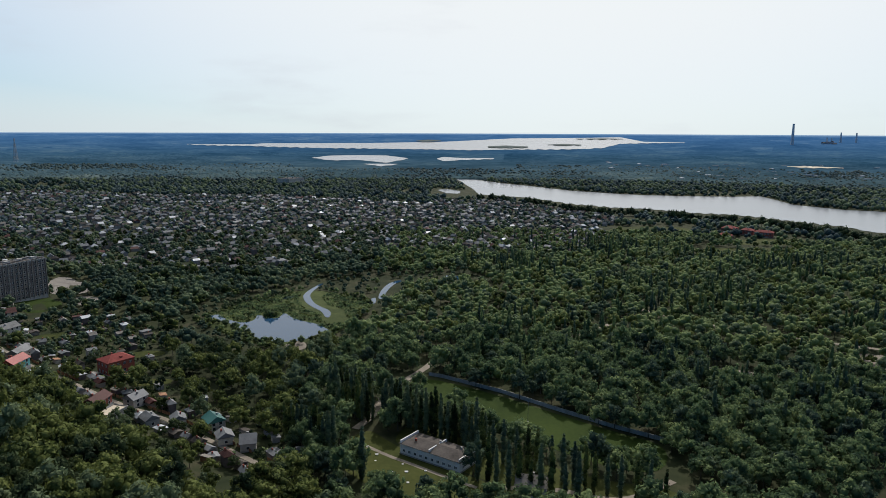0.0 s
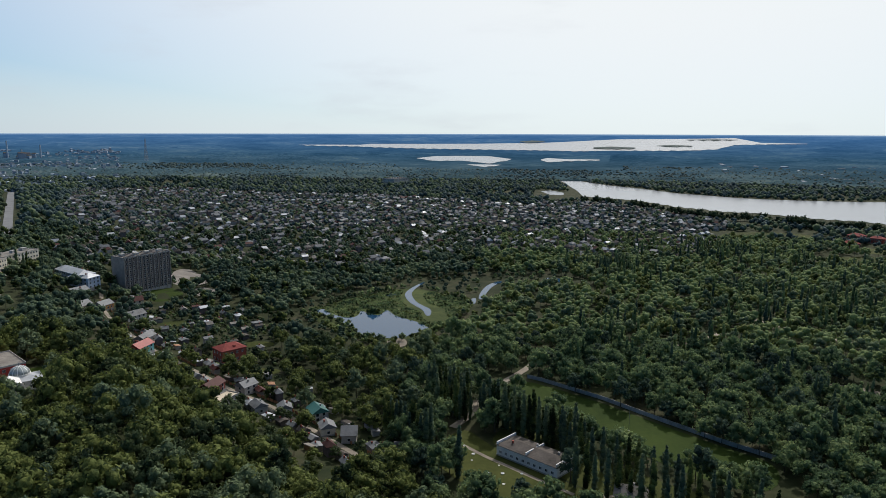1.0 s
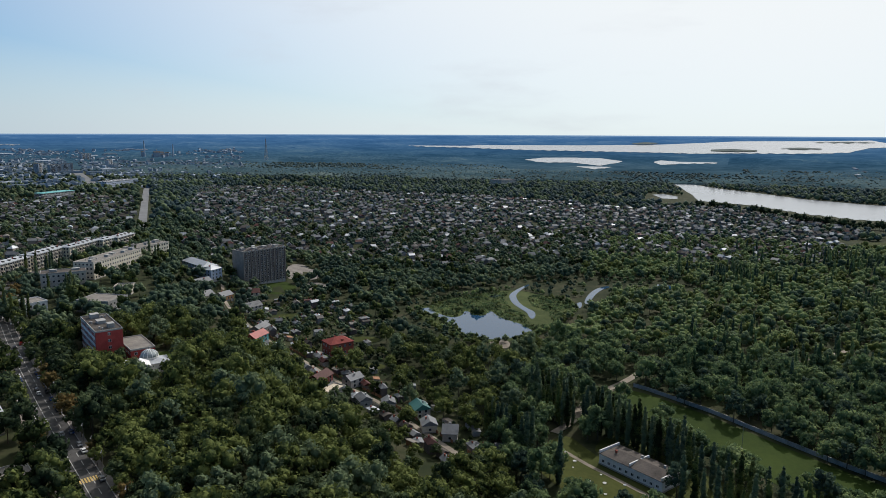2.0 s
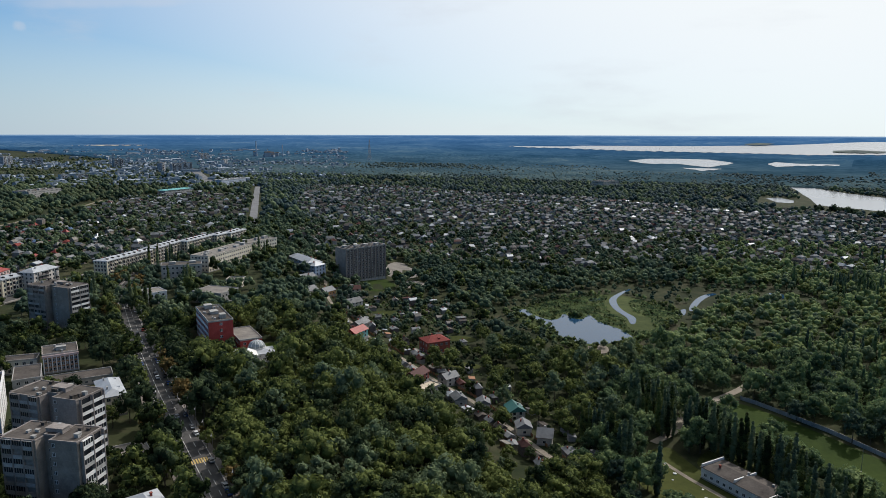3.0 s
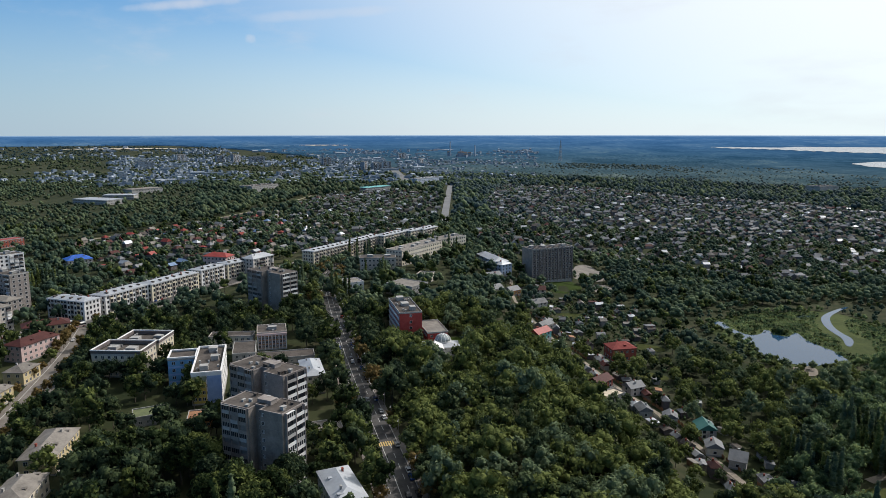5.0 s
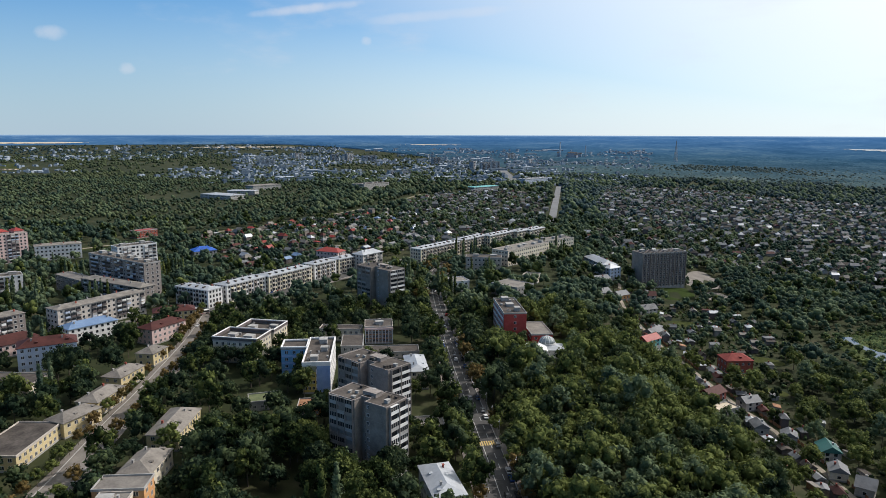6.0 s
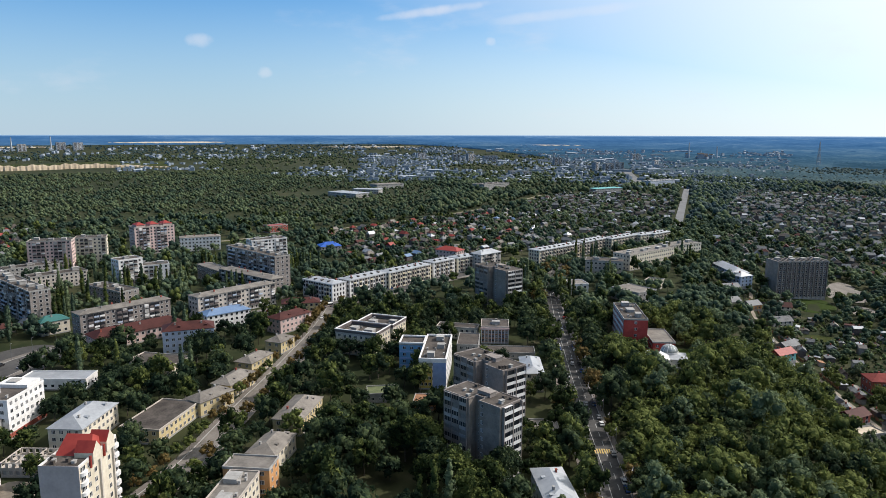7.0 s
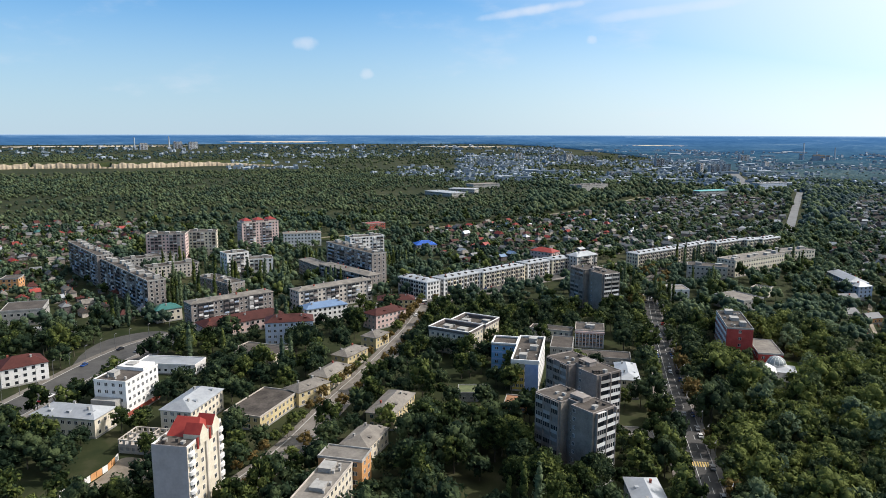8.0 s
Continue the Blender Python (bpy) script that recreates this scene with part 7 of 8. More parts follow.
    az = np.degrees(np.arctan2(-xs, ys))
    far_side = az < 40
    sc = np.where(az > 60, sc * 0.62, sc)
    kinds = [tri_only(crown_arrays(120 + s, 2, 1, 4, 5.4, -1.5, 8.0, 1.3), s % 2) for s in range(4)]
    scatter_mesh("far_woodland", kinds, xs[far_side], ys[far_side], sc[far_side], ["leaf_far", "leaf_mid_haze"], "dark far woodland across the flood plain", "trees")
    scatter_mesh("far_woodland", kinds, xs[~far_side], ys[~far_side], sc[~far_side], ["leaf_mid_haze", "leaf_scrub"], "far green woodland behind the town", "trees")
    xs, ys, rng = candidates(22.0, 2000, 3300, 25, 50, 102)
    keep = rng.random(len(xs)) < 0.6 + 0.6 * patchy(xs, ys, 260, 3.0)
    r, az = np.hypot(xs, ys), np.degrees(np.arctan2(-xs, ys))
    keep &= ~((az > 78) & (r > 2230) & (r < 2900)) & ~((az < 68) & (rng.random(len(xs)) < 0.45))
    kinds = [tri_only(crown_arrays(130 + s, 2, 1, 4, 8.0, -3.0, 5.0, 1.8), 0) for s in range(3)]
    xs, ys = xs[keep], ys[keep]
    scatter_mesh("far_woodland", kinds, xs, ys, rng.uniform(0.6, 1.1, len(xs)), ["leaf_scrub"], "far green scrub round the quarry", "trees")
    xs, ys, rng = candidates(27.0, 3000, 4050, 28, 58, 102)
    keep = rng.random(len(xs)) < 0.45 + 0.6 * patchy(xs, ys, 170, 6.0)
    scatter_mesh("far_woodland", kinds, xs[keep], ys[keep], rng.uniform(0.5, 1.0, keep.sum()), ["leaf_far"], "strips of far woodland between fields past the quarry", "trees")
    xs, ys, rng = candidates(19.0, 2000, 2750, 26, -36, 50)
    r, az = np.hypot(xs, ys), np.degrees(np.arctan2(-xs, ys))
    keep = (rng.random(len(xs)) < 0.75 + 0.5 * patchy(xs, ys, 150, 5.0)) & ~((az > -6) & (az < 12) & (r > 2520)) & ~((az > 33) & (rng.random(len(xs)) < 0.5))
    scatter_mesh("far_woodland", kinds, xs[keep], ys[keep], rng.uniform(0.55, 1.0, keep.sum()), ["leaf_far"], "far woodland on the plain with leaves blued for haze", "trees")
    # shore trees along the near bank of the river
    pts = []
    for (a0, n0, f0), (a1, n1, f1) in zip(RIVER[1:], RIVER[2:]):
        k = max(int(abs(a1 - a0) / 0.22), 1)
        pts += [polar(a0 + (a1 - a0) * i / k, n0 + (n1 - n0) * i / k - rnd.uniform(122, 140)) for i in range(k) if rnd.random() < 0.85]
    bx, by = np.array([p[0] for p in pts]), np.array([p[1] for p in pts])
    kinds = [with_trunk(crown_arrays(150 + s, 5, 1, 90, 6.0, 1.2, 12.0, 1.1), trunk_arrays(4, 0.3, 0, 0), 0) for s in range(3)]
    scatter_mesh("shore_trees", kinds, bx, by, rng.uniform(0.7, 1.3, len(bx)), ["leaf_dark", "bark"], "row of round dark trees along the river bank", "trees")
    # willow scrub along the pond and the marsh's edge
    channel = densify([(-116, 646), (-119, 617), (-115, 586), (-103, 559), (-90, 546), (-80, 526)], 4.0)
    pts = [p for p in densify(MARSH + MARSH[:1], 3.2) if rnd.random() < 0.8 and min(math.hypot(p[0] - q[0], p[1] - q[1]) for q in channel) > 11]
    pts += [(x * 0.985, y * 0.985) for x, y in densify(POND[25:] + POND[:1], 2.6)]
    pts += [(-133 + rnd.gauss(0, 3), 525 + rnd.gauss(0, 2)) for _ in range(12)]
    bx, by = np.array([p[0] for p in pts]) + rng.normal(0, 1.5, len(pts)), np.array([p[1] for p in pts]) + rng.normal(0, 1.5, len(pts))
    kinds = [tri_only(crown_arrays(200 + s, 3, 1, 60, 4.6, -0.4, 7.5, 0.8), s) for s in range(3)]
    scatter_mesh("willow_scrub", kinds, bx, by, rng.uniform(0.3, 0.6, len(bx)), ["leaf", "leaf_dark", "leaf_pale"], "low willow scrub round the pond", "shrubs")
    # reed tufts in the marsh
    g = np.random.default_rng(9)
    xs, ys = g.uniform(-190, -60, 2600), g.uniform(440, 602, 2600)
    ok = in_poly(xs, ys, MARSH) & ~in_poly(xs, ys, round_off(POND, True))
    for line in ([(-116, 642), (-117, 617), (-114, 586), (-103, 559), (-90, 548), (-82, 522)], POND[20:] + POND[:1]):
        for px, py in densify(line, 4.0):
            ok &= np.hypot(xs - px * 0.985, ys - py * 0.985) > 11
    kinds = [tri_only(crown_arrays(160 + s, 0, 1, 14, 1.6, -0.4, 1.0, 0.6), s % 2) for s in range(3)]
    scatter_mesh("reeds", kinds, xs[ok], ys[ok], g.uniform(0.7, 1.5, ok.sum()), ["leaf_pale", "leaf"], "reed tufts around the pond", "reeds")


woods()

# ---- far town ----
def far_town():
    g = np.random.default_rng(17)
    vs, ts, mi = [], [], []
    mats = ["far_wall", "far_wall", "hazed_roof", "far_pale", "far_pale", "hazed_roof"]
    def add(x, y, L, D, h, a, w, r):
        c, s, z, o = math.cos(a), math.sin(a), tz(x, y), len(vs)
        for pz in (-2, h):
            for px, py in ((-L / 2, -D / 2), (L / 2, -D / 2), (L / 2, D / 2), (-L / 2, D / 2)):
                vs.append((x + px * c - py * s, y + px * s + py * c, z + pz))
        vs.append((x - L * 0.3 * c, y - L * 0.3 * s, z + h * 1.25))
        vs.append((x + L * 0.3 * c, y + L * 0.3 * s, z + h * 1.25))
        for q in ((0, 1, 5), (0, 5, 4), (1, 2, 6), (1, 6, 5), (2, 3, 7), (2, 7, 6), (3, 0, 4), (3, 4, 7)):
            ts.append(tuple(o + i for i in q))
            mi.append(w)
        for q in ((4, 5, 9), (4, 9, 8), (6, 7, 8), (6, 8, 9), (5, 6, 9), (7, 4, 8)):
            ts.append(tuple(o + i for i in q))
            mi.append(r)
    for i in range(9500):
        az = g.uniform(33, 84)
        r = 1450 + 2250 * g.uniform(0, 1) ** 0.8
        x, y = polar(az, r)
        if patchy(np.array([x]), np.array([y]), 190, 4.0)[0] + (0.25 if 1700 < r < 3200 else -0.35) + (0.3 if az < 66 else -0.35) < g.uniform(0, 0.75):
            continue
        if is_taken(np.array([x]), np.array([y]))[0]:
            continue
        # dark flat sheet stands for the shaded loggia recess, which isn't cut
        add(x, y, g.uniform(7, 15), g.uniform(6, 10), g.uniform(3, 6) + (5 if g.uniform() < 0.12 else 0), g.uniform(0, 3), int(g.choice([0, 1, 1, 4])), int(g.choice([2, 2, 2, 3, 5, 5])))
    for i in range(70):   # sheds and works
        az = g.uniform(40, 66)
        r = g.uniform(1700, 3700)
        x, y = polar(az, r)
        if not is_taken(np.array([x]), np.array([y]))[0]:
            add(x, y, g.uniform(25, 60), g.uniform(10, 16), g.uniform(5, 8), radians(az) + g.uniform(-0.3, 0.3), 0, int(g.choice([2, 2, 3])))
    for i in range(620):   # scattered houses past the quarry
        x, y = polar(g.uniform(64, 100), g.uniform(2950, 3950))
        if patchy(np.array([x]), np.array([y]), 120, 7.0)[0] > g.uniform(-0.3, 0.5):
            add(x, y, g.uniform(9, 20), g.uniform(7, 11), g.uniform(4, 9), g.uniform(0, 3), int(g.choice([0, 1, 4])), int(g.choice([2, 2, 3])))
    for i in range(45):    # works on the far bank
        az = g.uniform(-33, -13)
        r = g.uniform(2150, 3000)
        x, y = polar(az, r)
        add(x, y, g.uniform(12, 34), g.uniform(8, 14), g.uniform(3, 6), g.uniform(-0.4, 1.6), 0, int(g.choice([2, 2, 3])))
    tagged(new("far_town", array_mesh("far_town", vs, ts, mats, mi)), "distant low town with walls and roofs tinted for haze", "town", kind="stuff")


far_town()


def far_block(x, y, rot, L, D, h, wall):
    building("apartment_block", x, y, rot, L, D, h, max(int(h / 3), 2), wall, "flat", "bitumen", 1, "distant apartment block on the plain with walls tinted for haze")


for az, r, L, h, rot in ((46, 2250, 50, 27, 30), (47, 2280, 30, 30, 60), (45.2, 2320, 40, 27, 10), (52.5, 1900, 40, 18, 30), (53.6, 1920, 30, 20, 30), (55.4, 2700, 80, 30, 20), (57, 2760, 60, 34, 50), (58.2, 2700, 40, 36, 20),
                         (61.0, 2900, 60, 30, 30), (86.5, 3700, 60, 40, 20), (87.6, 3720, 60, 40, 20), (90.0, 3650, 50, 36, 20), (44, 2900, 60, 30, 40), (42.5, 2500, 50, 27, 70), (50.0, 2550, 50, 30, 30), (63.5, 2500, 70, 27, 10)):
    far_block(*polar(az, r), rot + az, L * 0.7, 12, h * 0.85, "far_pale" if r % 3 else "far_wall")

# ---- quarry ----
def quarry():
    bm = bmesh.new()
    rows = []
    n = 160
    for i in range(n + 1):
        az = 80.5 + 19.5 * i / n
        f = i / n
        gap = 0.25 if 0.60 < f < 0.64 or 0.86 < f < 0.875 else 1.0
        ht = 17 * gap * min(f / 0.3, 1.0) * (0.82 + 0.12 * math.sin(i * 0.37) + 0.10 * math.sin(i * 1.13)) + 0.5
        r = 2500 + 40 * math.sin(f * 9) + 2.5 * math.sin(i * 2.3) + 1.2 * math.sin(i * 5.1)
        row = []
        for rr, dz in ((r - 10, -2), (r - 3, 3 + ht * 0.25), (r + 3, ht * 0.8), (r + 9, ht)):
            x, y = polar(az, rr)
            row.append(bm.verts.new((x, y, tz(x, y) + dz)))
        x, y = polar(az, r + 330)
        row.append(bm.verts.new((x, y, tz(x, y) + 1.0)))
        rows.append(row)
    for a, b in zip(rows, rows[1:]):
        for k in range(4):
            bm.faces.new((a[k], a[k + 1], b[k + 1], b[k])).material_index = 1 if k == 3 else 0
    bmesh.ops.recalc_face_normals(bm, faces=bm.faces)
    tagged(bm_object("quarry_cliff", bm, ["chalk", "meadow"]), "long pale chalk face of an old quarry", "cliff", kind="structure")


quarry()

# ---- masts and chimneys ----
def chimney(x, y, h, r, label):
    root = new("factory_chimney")
    root.matrix_basis = pose(x, y, tz(x, y))
    tagged(root, label, "chimney")
    bm = bmesh.new()
    cylinder(bm, 0, 0, -3, h, r, r * 0.55, 14)
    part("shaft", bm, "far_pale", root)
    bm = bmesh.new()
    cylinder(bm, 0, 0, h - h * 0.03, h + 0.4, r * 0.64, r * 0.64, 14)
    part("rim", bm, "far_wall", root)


for az, r, h, w in ((-26.2, 4250, 112, 9), (-29.25, 4420, 56, 6), (-30.2, 4420, 54, 6), (-28.4, 4400, 30, 5), (-28.7, 4400, 26, 5), (40.05, 3080, 66, 4), (38.05, 3080, 52, 4), (39.2, 3080, 34, 4), (88.2, 3760, 60, 4), (90.6, 3760, 56, 4)):
    chimney(*polar(az, r), h, w, "tall slender factory chimney far off")


def works(az, r, n, seed):
    g = random.Random(seed)
    for i in range(n):
        x, y = polar(az + g.uniform(-1.0, 1.0), r + g.uniform(-40, 40))
        root = new("factory_hall")
        h = g.uniform(8, 24) * (0.5 if az < 0 else 1.0)
        root.matrix_basis = pose(x, y, tz(x, y), 0, 0, g.uniform(0, 60))
        tagged(root, "dark industrial hall far off on the plain", "factory")
        bm = bmesh.new()
        L = g.uniform(10, 26)
        box(bm, -L / 2, L / 2, -8, 8, -3, h)
        part("wall", bm, "far_wall", root)
        bm = bmesh.new()
        hip_roof(bm, L, 16, h, 4, 0.4, True)
        part("roof", bm, "bitumen", root)


works(39.3, 3060, 9, 4)
works(-29.0, 4350, 5, 5)


def mast(x, y, h):
    root = new("radio_mast")
    root.matrix_basis = pose(x, y, tz(x, y))
    tagged(root, "grey steel lattice radio mast far off", "mast")
    n = 8
    for k in range(n):
        z0, z1 = h * k / n, h * (k + 1) / n
        w0, w1 = 5.5 * (1 - k / n) + 0.7, 5.5 * (1 - (k + 1) / n) + 0.7
        bm = bmesh.new()
        P = lambda w, i, z: Vector((w * (1, 1, -1, -1)[i % 4], w * (1, -1, -1, 1)[i % 4], z))
        for i in range(4):
            for p, q in ((P(w0, i, z0), P(w1, i, z1)), (P(w0, i, z0), P(w1, i + 1, z1)), (P(w0, i + 1, z0), P(w1, i, z1)), (P(w1, i, z1), P(w1, i + 1, z1))):
                d = (q - p).normalized()
                a = d.orthogonal().normalized() * 0.28
                b = d.cross(a)
                lo = [bm.verts.new(p + c) for c in (a, b, -a, -b)]
                hi = [bm.verts.new(q + c) for c in (a, b, -a, -b)]
                for j in range(4):
                    bm.faces.new((lo[j], lo[(j + 1) % 4], hi[(j + 1) % 4], hi[j]))
        part("lattice_section", bm, "metal" if k % 2 else "far_wall", root)
    bm = bmesh.new()
    cylinder(bm, 0, 0, h, h + 9, 0.3, 0.08, 6)
    part("antenna", bm, "metal", root)


mast(*polar(31.2, 2880), 84)

# ---- cars ----
def car_master(colour):
    m = "car_paint_%d" % len(CARS)
    M[m] = surface("car_paint", tuple(c * 0.9 for c in colour), colour, 0.5, rough=0.25, bump=0.0)
    root = new("car")
    bm = bmesh.new()
    prof = [(-2.15, 0.35), (-2.2, 0.75), (-2.05, 0.95), (-1.2, 1.0), (1.1, 0.98), (2.05, 0.82), (2.2, 0.6), (2.15, 0.35)]
    a = [bm.verts.new((x, -0.86, z)) for x, z in prof]
    b = [bm.verts.new((x, 0.86, z)) for x, z in prof]
    for i in range(len(prof)):
        j = (i + 1) % len(prof)
        bm.faces.new((a[i], a[j], b[j], b[i]))
    bm.faces.new(a[::-1])
    bm.faces.new(b)
    bmesh.ops.recalc_face_normals(bm, faces=bm.faces)
    part("body", bm, m, root)
    bm = bmesh.new()
    lo, hi = ((-1.75, -0.8), (1.0, -0.8), (1.0, 0.8), (-1.75, 0.8)), ((-1.25, -0.66), (0.25, -0.66), (0.25, 0.66), (-1.25, 0.66))
    p = [bm.verts.new((x, y, 0.97)) for x, y in lo]
    q = [bm.verts.new((x, y, 1.44)) for x, y in hi]
    for i in range(4):
        bm.faces.new((p[i], p[(i + 1) % 4], q[(i + 1) % 4], q[i]))
    part("glazing", bm, "glass", root)
    bm = bmesh.new()
    box(bm, -1.27, 0.27, -0.67, 0.67, 1.43, 1.48)
    part("roof", bm, m, root)
    for sx in (-1.35, 1.35):
        for sy in (-0.8, 0.8):
            bm = bmesh.new()
            cylinder(bm, 0, 0, -0.1, 0.1, 0.33, 0.33, 12)
            bmesh.ops.rotate(bm, verts=bm.verts, cent=(0, 0, 0), matrix=Matrix.Rotation(math.pi / 2, 3, 'X'))
            bmesh.ops.translate(bm, verts=bm.verts, vec=(sx, sy, 0.33))
            part("wheel", bm, "rubber", root)
    tagged(root, "small %s car on the asphalt" % COLOUR_WORDS[len(CARS)], "car", group="cars in the streets")
    CARS.append(root)
    return root


CARS = []
COLOUR_WORDS = ["white", "silver grey", "black", "dark red", "blue"]
for col in ((0.7, 0.7, 0.7), (0.32, 0.33, 0.34), (0.02, 0.02, 0.022), (0.3, 0.02, 0.02), (0.03, 0.08, 0.25)):
    car_master(col)


def traffic():
    rnd = random.Random(8)
    k = 0
    for line, offs, y1, n in ((ROAD, (-5.7, -5.7, 5.7, -2.2, 2.2), 360, 44), (AVENUE, (-6, -3, 3, 6), 360, 30), (BOULEVARD, (-2.9, 2.9), 200, 8)):
        pts = [p for p in densify(line, 5.2) if p[1] < y1 and p[0] < -120]
        for _ in range(n):
            i = rnd.randrange(1, len(pts) - 1)
            off = rnd.choice(offs)
            x, y = offset_line(pts, off)[i]
            a = math.degrees(math.atan2(pts[i + 1][1] - pts[i][1], pts[i + 1][0] - pts[i][0])) + (180 if off > 0 else 0)
            m = pose(x, y, tz(x, y) + 0.10, 0, 0, a + rnd.uniform(-2, 2))
            c = CARS[rnd.choice((0, 0, 1, 1, 2, 3, 4))]
            if k < len(CARS):
                CARS[k].matrix_basis = m
            else:
                copy_thing(c, m)
            k += 1


traffic()


def bus(x, y, a, stripe):
    root = new("bus")
    root.matrix_basis = pose(x, y, tz(x, y) + 0.1, 0, 0, a)
    tagged(root, "white city bus with a %s stripe at the junction" % stripe, "bus", group="buses")
    bm = bmesh.new()
    box(bm, -5.2, 5.2, -1.2, 1.2, 0.35, 2.9)
    bmesh.ops.bevel(bm, geom=list(bm.edges), offset=0.15, segments=1, affect='EDGES')
    body = part("body", bm, "white", root)
    for sy in (-1, 1):
        bm = bmesh.new()
        q = sorted((sy * 1.203, sy * 1.225))
        box(bm, -4.7, 4.9, *q, 1.4, 2.4)
        part("glazing", bm, "glass", body)
        bm = bmesh.new()
        box(bm, -5.0, 5.0, *q, 0.7, 1.05)
        part("stripe", bm, {"red": "metal_red", "green": "metal_green"}[stripe], body)
        for sx in (-3.2, 3.0):
            bm = bmesh.new()
            cylinder(bm, 0, 0, -0.15, 0.15, 0.48, 0.48, 12)
            bmesh.ops.rotate(bm, verts=bm.verts, cent=(0, 0, 0), matrix=Matrix.Rotation(math.pi / 2, 3, 'X'))
            bmesh.ops.translate(bm, verts=bm.verts, vec=(sx, sy * 1.08, 0.48))
            part("wheel", bm, "rubber", root)


bus(-447, 172, 96, "red")
bus(-455, 168, 100, "red")
bus(-431, 20, 80, "green")


def lamps():
    root = new("street_lamp")
    tagged(root, "grey steel street lamp with an arm over the road", "street lamp", group="street lamps")
    bm = bmesh.new()
    cylinder(bm, 0, 0, 0, 8.5, 0.12, 0.07, 8)
    part("pole", bm, "metal", root)
    bm = bmesh.new()
    box(bm, 0, 2.2, -0.05, 0.05, 8.4, 8.5)
    part("arm", bm, "metal", root)
    bm = bmesh.new()
    box(bm, 1.6, 2.5, -0.16, 0.16, 8.3, 8.42)
    part("lamp_head", bm, "kerb", root)
    pts = [p for p in densify(ROAD, 48.0) if p[1] < 400]
    for i, (x, y) in enumerate(offset_line(pts, -7.4)):
        m = pose(x, y, 0.2, 0, 0, -55)
        if i == 0:
            root.matrix_basis = m
        else:
            copy_thing(root, m)
    pts = [p for p in densify(AVENUE, 60.0) if p[1] < 360]
    for x, y in offset_line(pts, 9.3):
        copy_thing(root, pose(x, y, 0.2, 0, 0, 160))


lamps()


# pale stubble fields near the horizon
for cols in ([(61.0, 3800, 3815), (63.0, 3770, 3850), (67.5, 3780, 3840), (69.0, 3805, 3815)], [(76.0, 4240, 4250), (78.0, 4180, 4300), (82.0, 4190, 4290), (84.5, 4235, 4250)], [(-26.0, 2890, 2900), (-27.5, 2850, 2950), (-29.6, 2885, 2900)], [(86.0, 3900, 3910), (92.0, 3860, 3960), (99.0, 3880, 3930)], [(48.0, 4000, 4010), (51.0, 3980, 4040), (54.0, 4000, 4010)]):
    band("field", cols, 3.0, "sand", "pale stubble field near the horizon", "field")

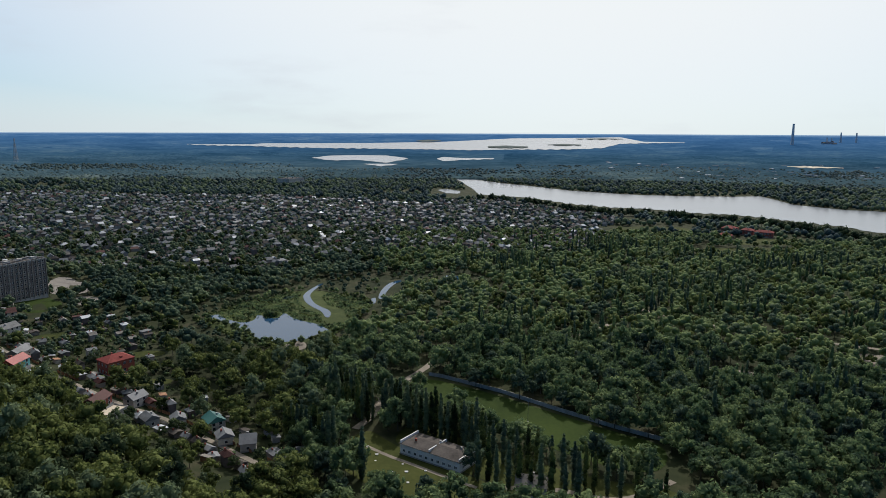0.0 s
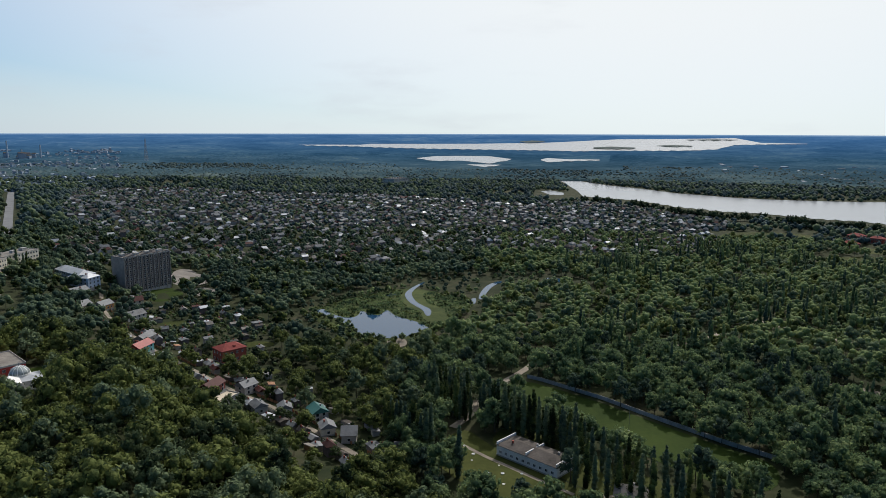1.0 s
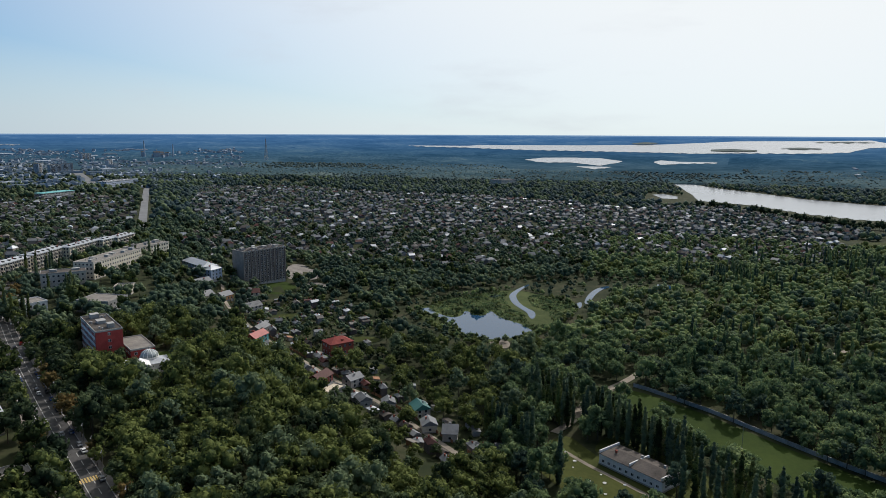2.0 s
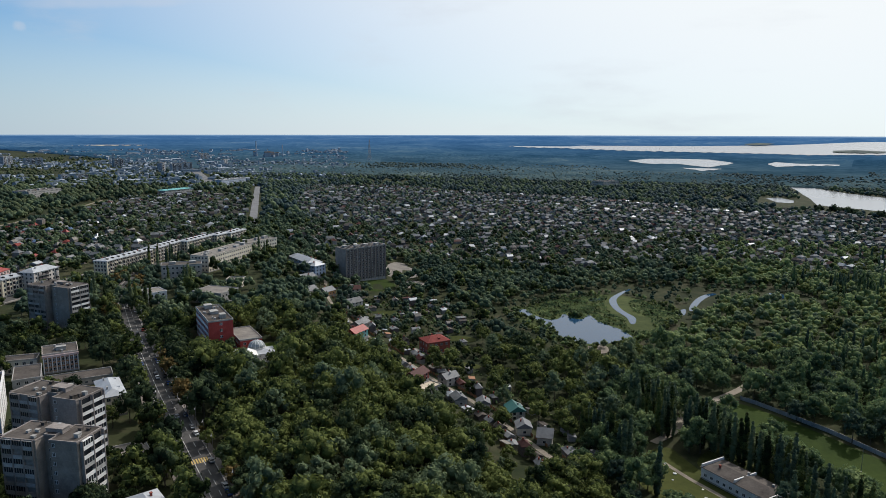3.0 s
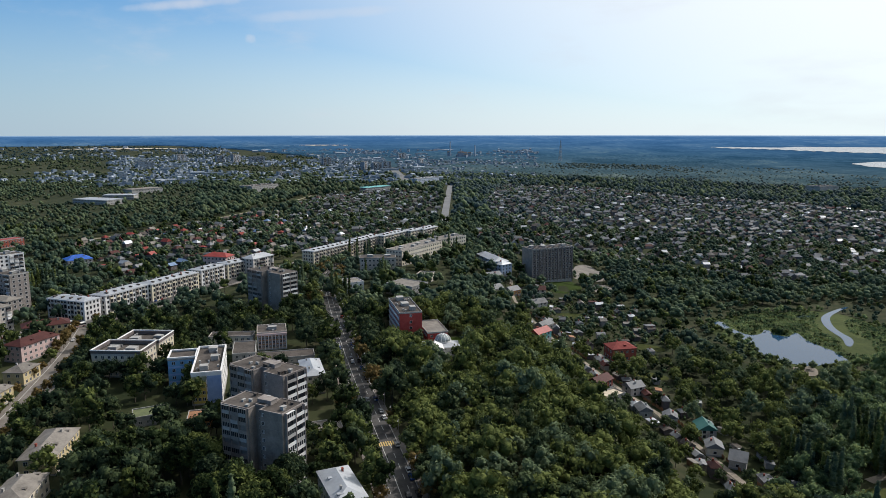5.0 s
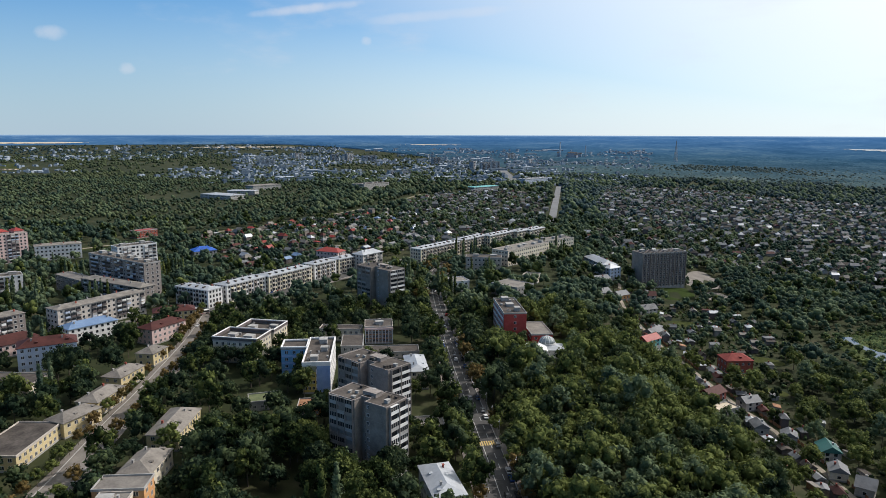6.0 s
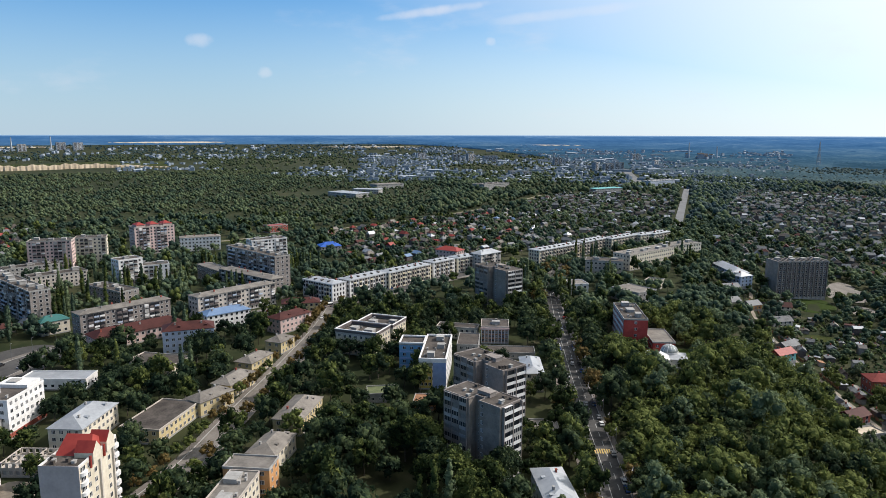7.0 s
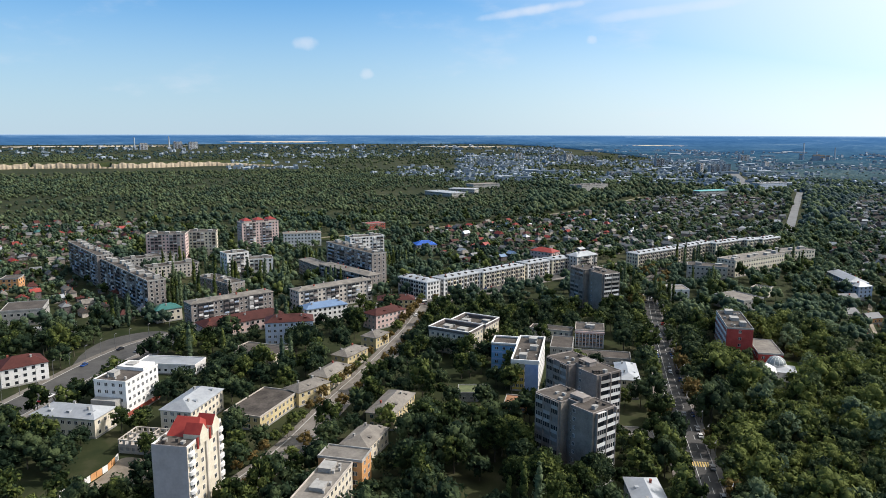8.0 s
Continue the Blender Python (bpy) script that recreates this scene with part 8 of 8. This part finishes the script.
# ---- distance with painted haze ----
def backdrop():
    """The plain near the horizon, its pale blue haze painted in by distance; it lies on the ground far behind
    everything else.
    """
    m = bpy.data.materials.new("painted_haze_plain")
    m.use_nodes = True
    nt = m.node_tree
    b = nt.nodes["Principled BSDF"]
    b.inputs["Roughness"].default_value = 1.0
    b.inputs["Specular IOR Level"].default_value = 0.0
    geo = nt.nodes.new("ShaderNodeNewGeometry")
    n = nt.nodes.new("ShaderNodeTexNoise")
    n.inputs["Scale"].default_value = 0.0045
    n.inputs["Detail"].default_value = 8
    n.inputs["Roughness"].default_value = 0.65
    nt.links.new(geo.outputs["Position"], n.inputs["Vector"])
    cell = nt.nodes.new("ShaderNodeTexVoronoi")   # fields and woods
    cell.inputs["Scale"].default_value = 0.0035
    nt.links.new(geo.outputs["Position"], cell.inputs["Vector"])
    part_of = nt.nodes.new("ShaderNodeSeparateColor")
    nt.links.new(cell.outputs["Color"], part_of.inputs[0])
    tone = nt.nodes.new("ShaderNodeMath")
    tone.operation = 'MULTIPLY_ADD'
    tone.inputs[1].default_value = 0.26
    nt.links.new(part_of.outputs[0], tone.inputs[0])
    fine = nt.nodes.new("ShaderNodeTexNoise")     # groups of trees
    fine.inputs["Scale"].default_value = 0.03
    fine.inputs["Detail"].default_value = 5
    fine.inputs["Roughness"].default_value = 0.7
    nt.links.new(geo.outputs["Position"], fine.inputs["Vector"])
    both = nt.nodes.new("ShaderNodeMath")
    both.operation = 'MULTIPLY_ADD'
    both.inputs[1].default_value = 0.9
    nt.links.new(fine.outputs["Fac"], both.inputs[0])
    less = nt.nodes.new("ShaderNodeMath")
    less.operation = 'SUBTRACT'
    less.inputs[1].default_value = 0.45
    nt.links.new(n.outputs["Fac"], less.inputs[0])
    nt.links.new(less.outputs[0], both.inputs[2])
    nt.links.new(both.outputs[0], tone.inputs[2])
    # ramps turn bluer with range: aerial haze put into the colour
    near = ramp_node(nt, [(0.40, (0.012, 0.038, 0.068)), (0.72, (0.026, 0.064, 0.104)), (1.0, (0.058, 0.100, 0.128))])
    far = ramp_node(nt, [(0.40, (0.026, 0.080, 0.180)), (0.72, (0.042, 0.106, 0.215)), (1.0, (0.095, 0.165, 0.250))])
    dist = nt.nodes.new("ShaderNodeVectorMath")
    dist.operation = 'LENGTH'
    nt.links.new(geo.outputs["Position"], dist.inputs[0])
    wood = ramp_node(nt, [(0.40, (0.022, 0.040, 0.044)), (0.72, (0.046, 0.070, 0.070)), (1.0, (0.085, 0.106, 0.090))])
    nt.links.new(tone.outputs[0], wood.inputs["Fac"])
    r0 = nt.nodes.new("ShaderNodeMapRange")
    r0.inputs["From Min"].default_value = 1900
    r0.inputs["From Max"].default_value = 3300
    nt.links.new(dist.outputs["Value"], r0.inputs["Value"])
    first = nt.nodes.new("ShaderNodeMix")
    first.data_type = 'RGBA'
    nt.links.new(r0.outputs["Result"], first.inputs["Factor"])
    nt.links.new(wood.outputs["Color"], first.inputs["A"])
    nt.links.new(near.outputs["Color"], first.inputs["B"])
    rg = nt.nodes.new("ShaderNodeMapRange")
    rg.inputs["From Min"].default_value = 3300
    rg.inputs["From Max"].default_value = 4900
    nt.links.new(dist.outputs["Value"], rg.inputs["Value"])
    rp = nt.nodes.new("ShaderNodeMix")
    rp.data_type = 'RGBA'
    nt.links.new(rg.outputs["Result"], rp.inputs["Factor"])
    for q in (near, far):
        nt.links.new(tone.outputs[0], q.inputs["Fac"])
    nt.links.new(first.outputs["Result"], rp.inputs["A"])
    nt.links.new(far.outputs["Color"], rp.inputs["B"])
    # outermost ring paled to the haze colour at the horizon
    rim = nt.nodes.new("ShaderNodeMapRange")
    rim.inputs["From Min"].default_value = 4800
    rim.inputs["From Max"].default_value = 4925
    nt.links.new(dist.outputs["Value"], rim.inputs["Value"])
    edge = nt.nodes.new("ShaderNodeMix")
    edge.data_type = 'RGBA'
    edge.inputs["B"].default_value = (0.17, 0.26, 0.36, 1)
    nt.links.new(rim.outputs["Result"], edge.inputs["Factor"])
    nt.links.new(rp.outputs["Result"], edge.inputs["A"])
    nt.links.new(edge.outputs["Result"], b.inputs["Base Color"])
    # haze colour is emitted too, a glow added to unlit land
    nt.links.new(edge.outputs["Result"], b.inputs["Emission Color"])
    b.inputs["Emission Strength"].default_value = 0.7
    M["painted_haze_plain"] = m
    # wooded relief out to 3600 m, flat beyond
    az = np.radians(np.concatenate([np.arange(-60, -36, 1.5), np.arange(-36, 72, 0.11), np.arange(72, 130.01, 1.5)]))
    g = np.random.default_rng(29)
    vs, ts = [], []
    rs = np.concatenate([np.arange(2030, 3600, 21.0), np.linspace(3600, 4925, 16)])
    push = 2050 * smooth01((np.degrees(az) - 38) / 26)
    for r in rs:
        q = r + push * (4925 - r) / (4925 - 2030)
        x, y = -np.sin(az) * q, np.cos(az) * q
        up = np.full(len(az), 1.5)
        if r < 3400:
            deg = np.degrees(az)
            wood = smooth01(0.75 + 1.6 * patchy(x, y, 210, 3.0)) * (np.abs(deg - 18) < 53)
            wood *= ~((deg > -6.5) & (deg < 12.5) & (q > 2560) & (q < 3330))
            up += wood * g.uniform(0, 6.5 if r < 2900 else 4.5, len(az))
            up -= 40 * (r < 2035)
        vs += list(zip(x.tolist(), y.tolist(), (terrain(x, y) + up).tolist()))
    k = len(az)
    for i in range(len(rs) - 1):
        for j in range(k - 1):
            p = i * k + j
            ts += [(p, p + k + 1, p + k), (p, p + 1, p + k + 1)]
    tagged(new("backdrop", array_mesh("backdrop", vs, ts, ["painted_haze_plain"], smooth=True)), "wooded plain towards the horizon with blue haze painted in", "distance", kind="structure")


backdrop()
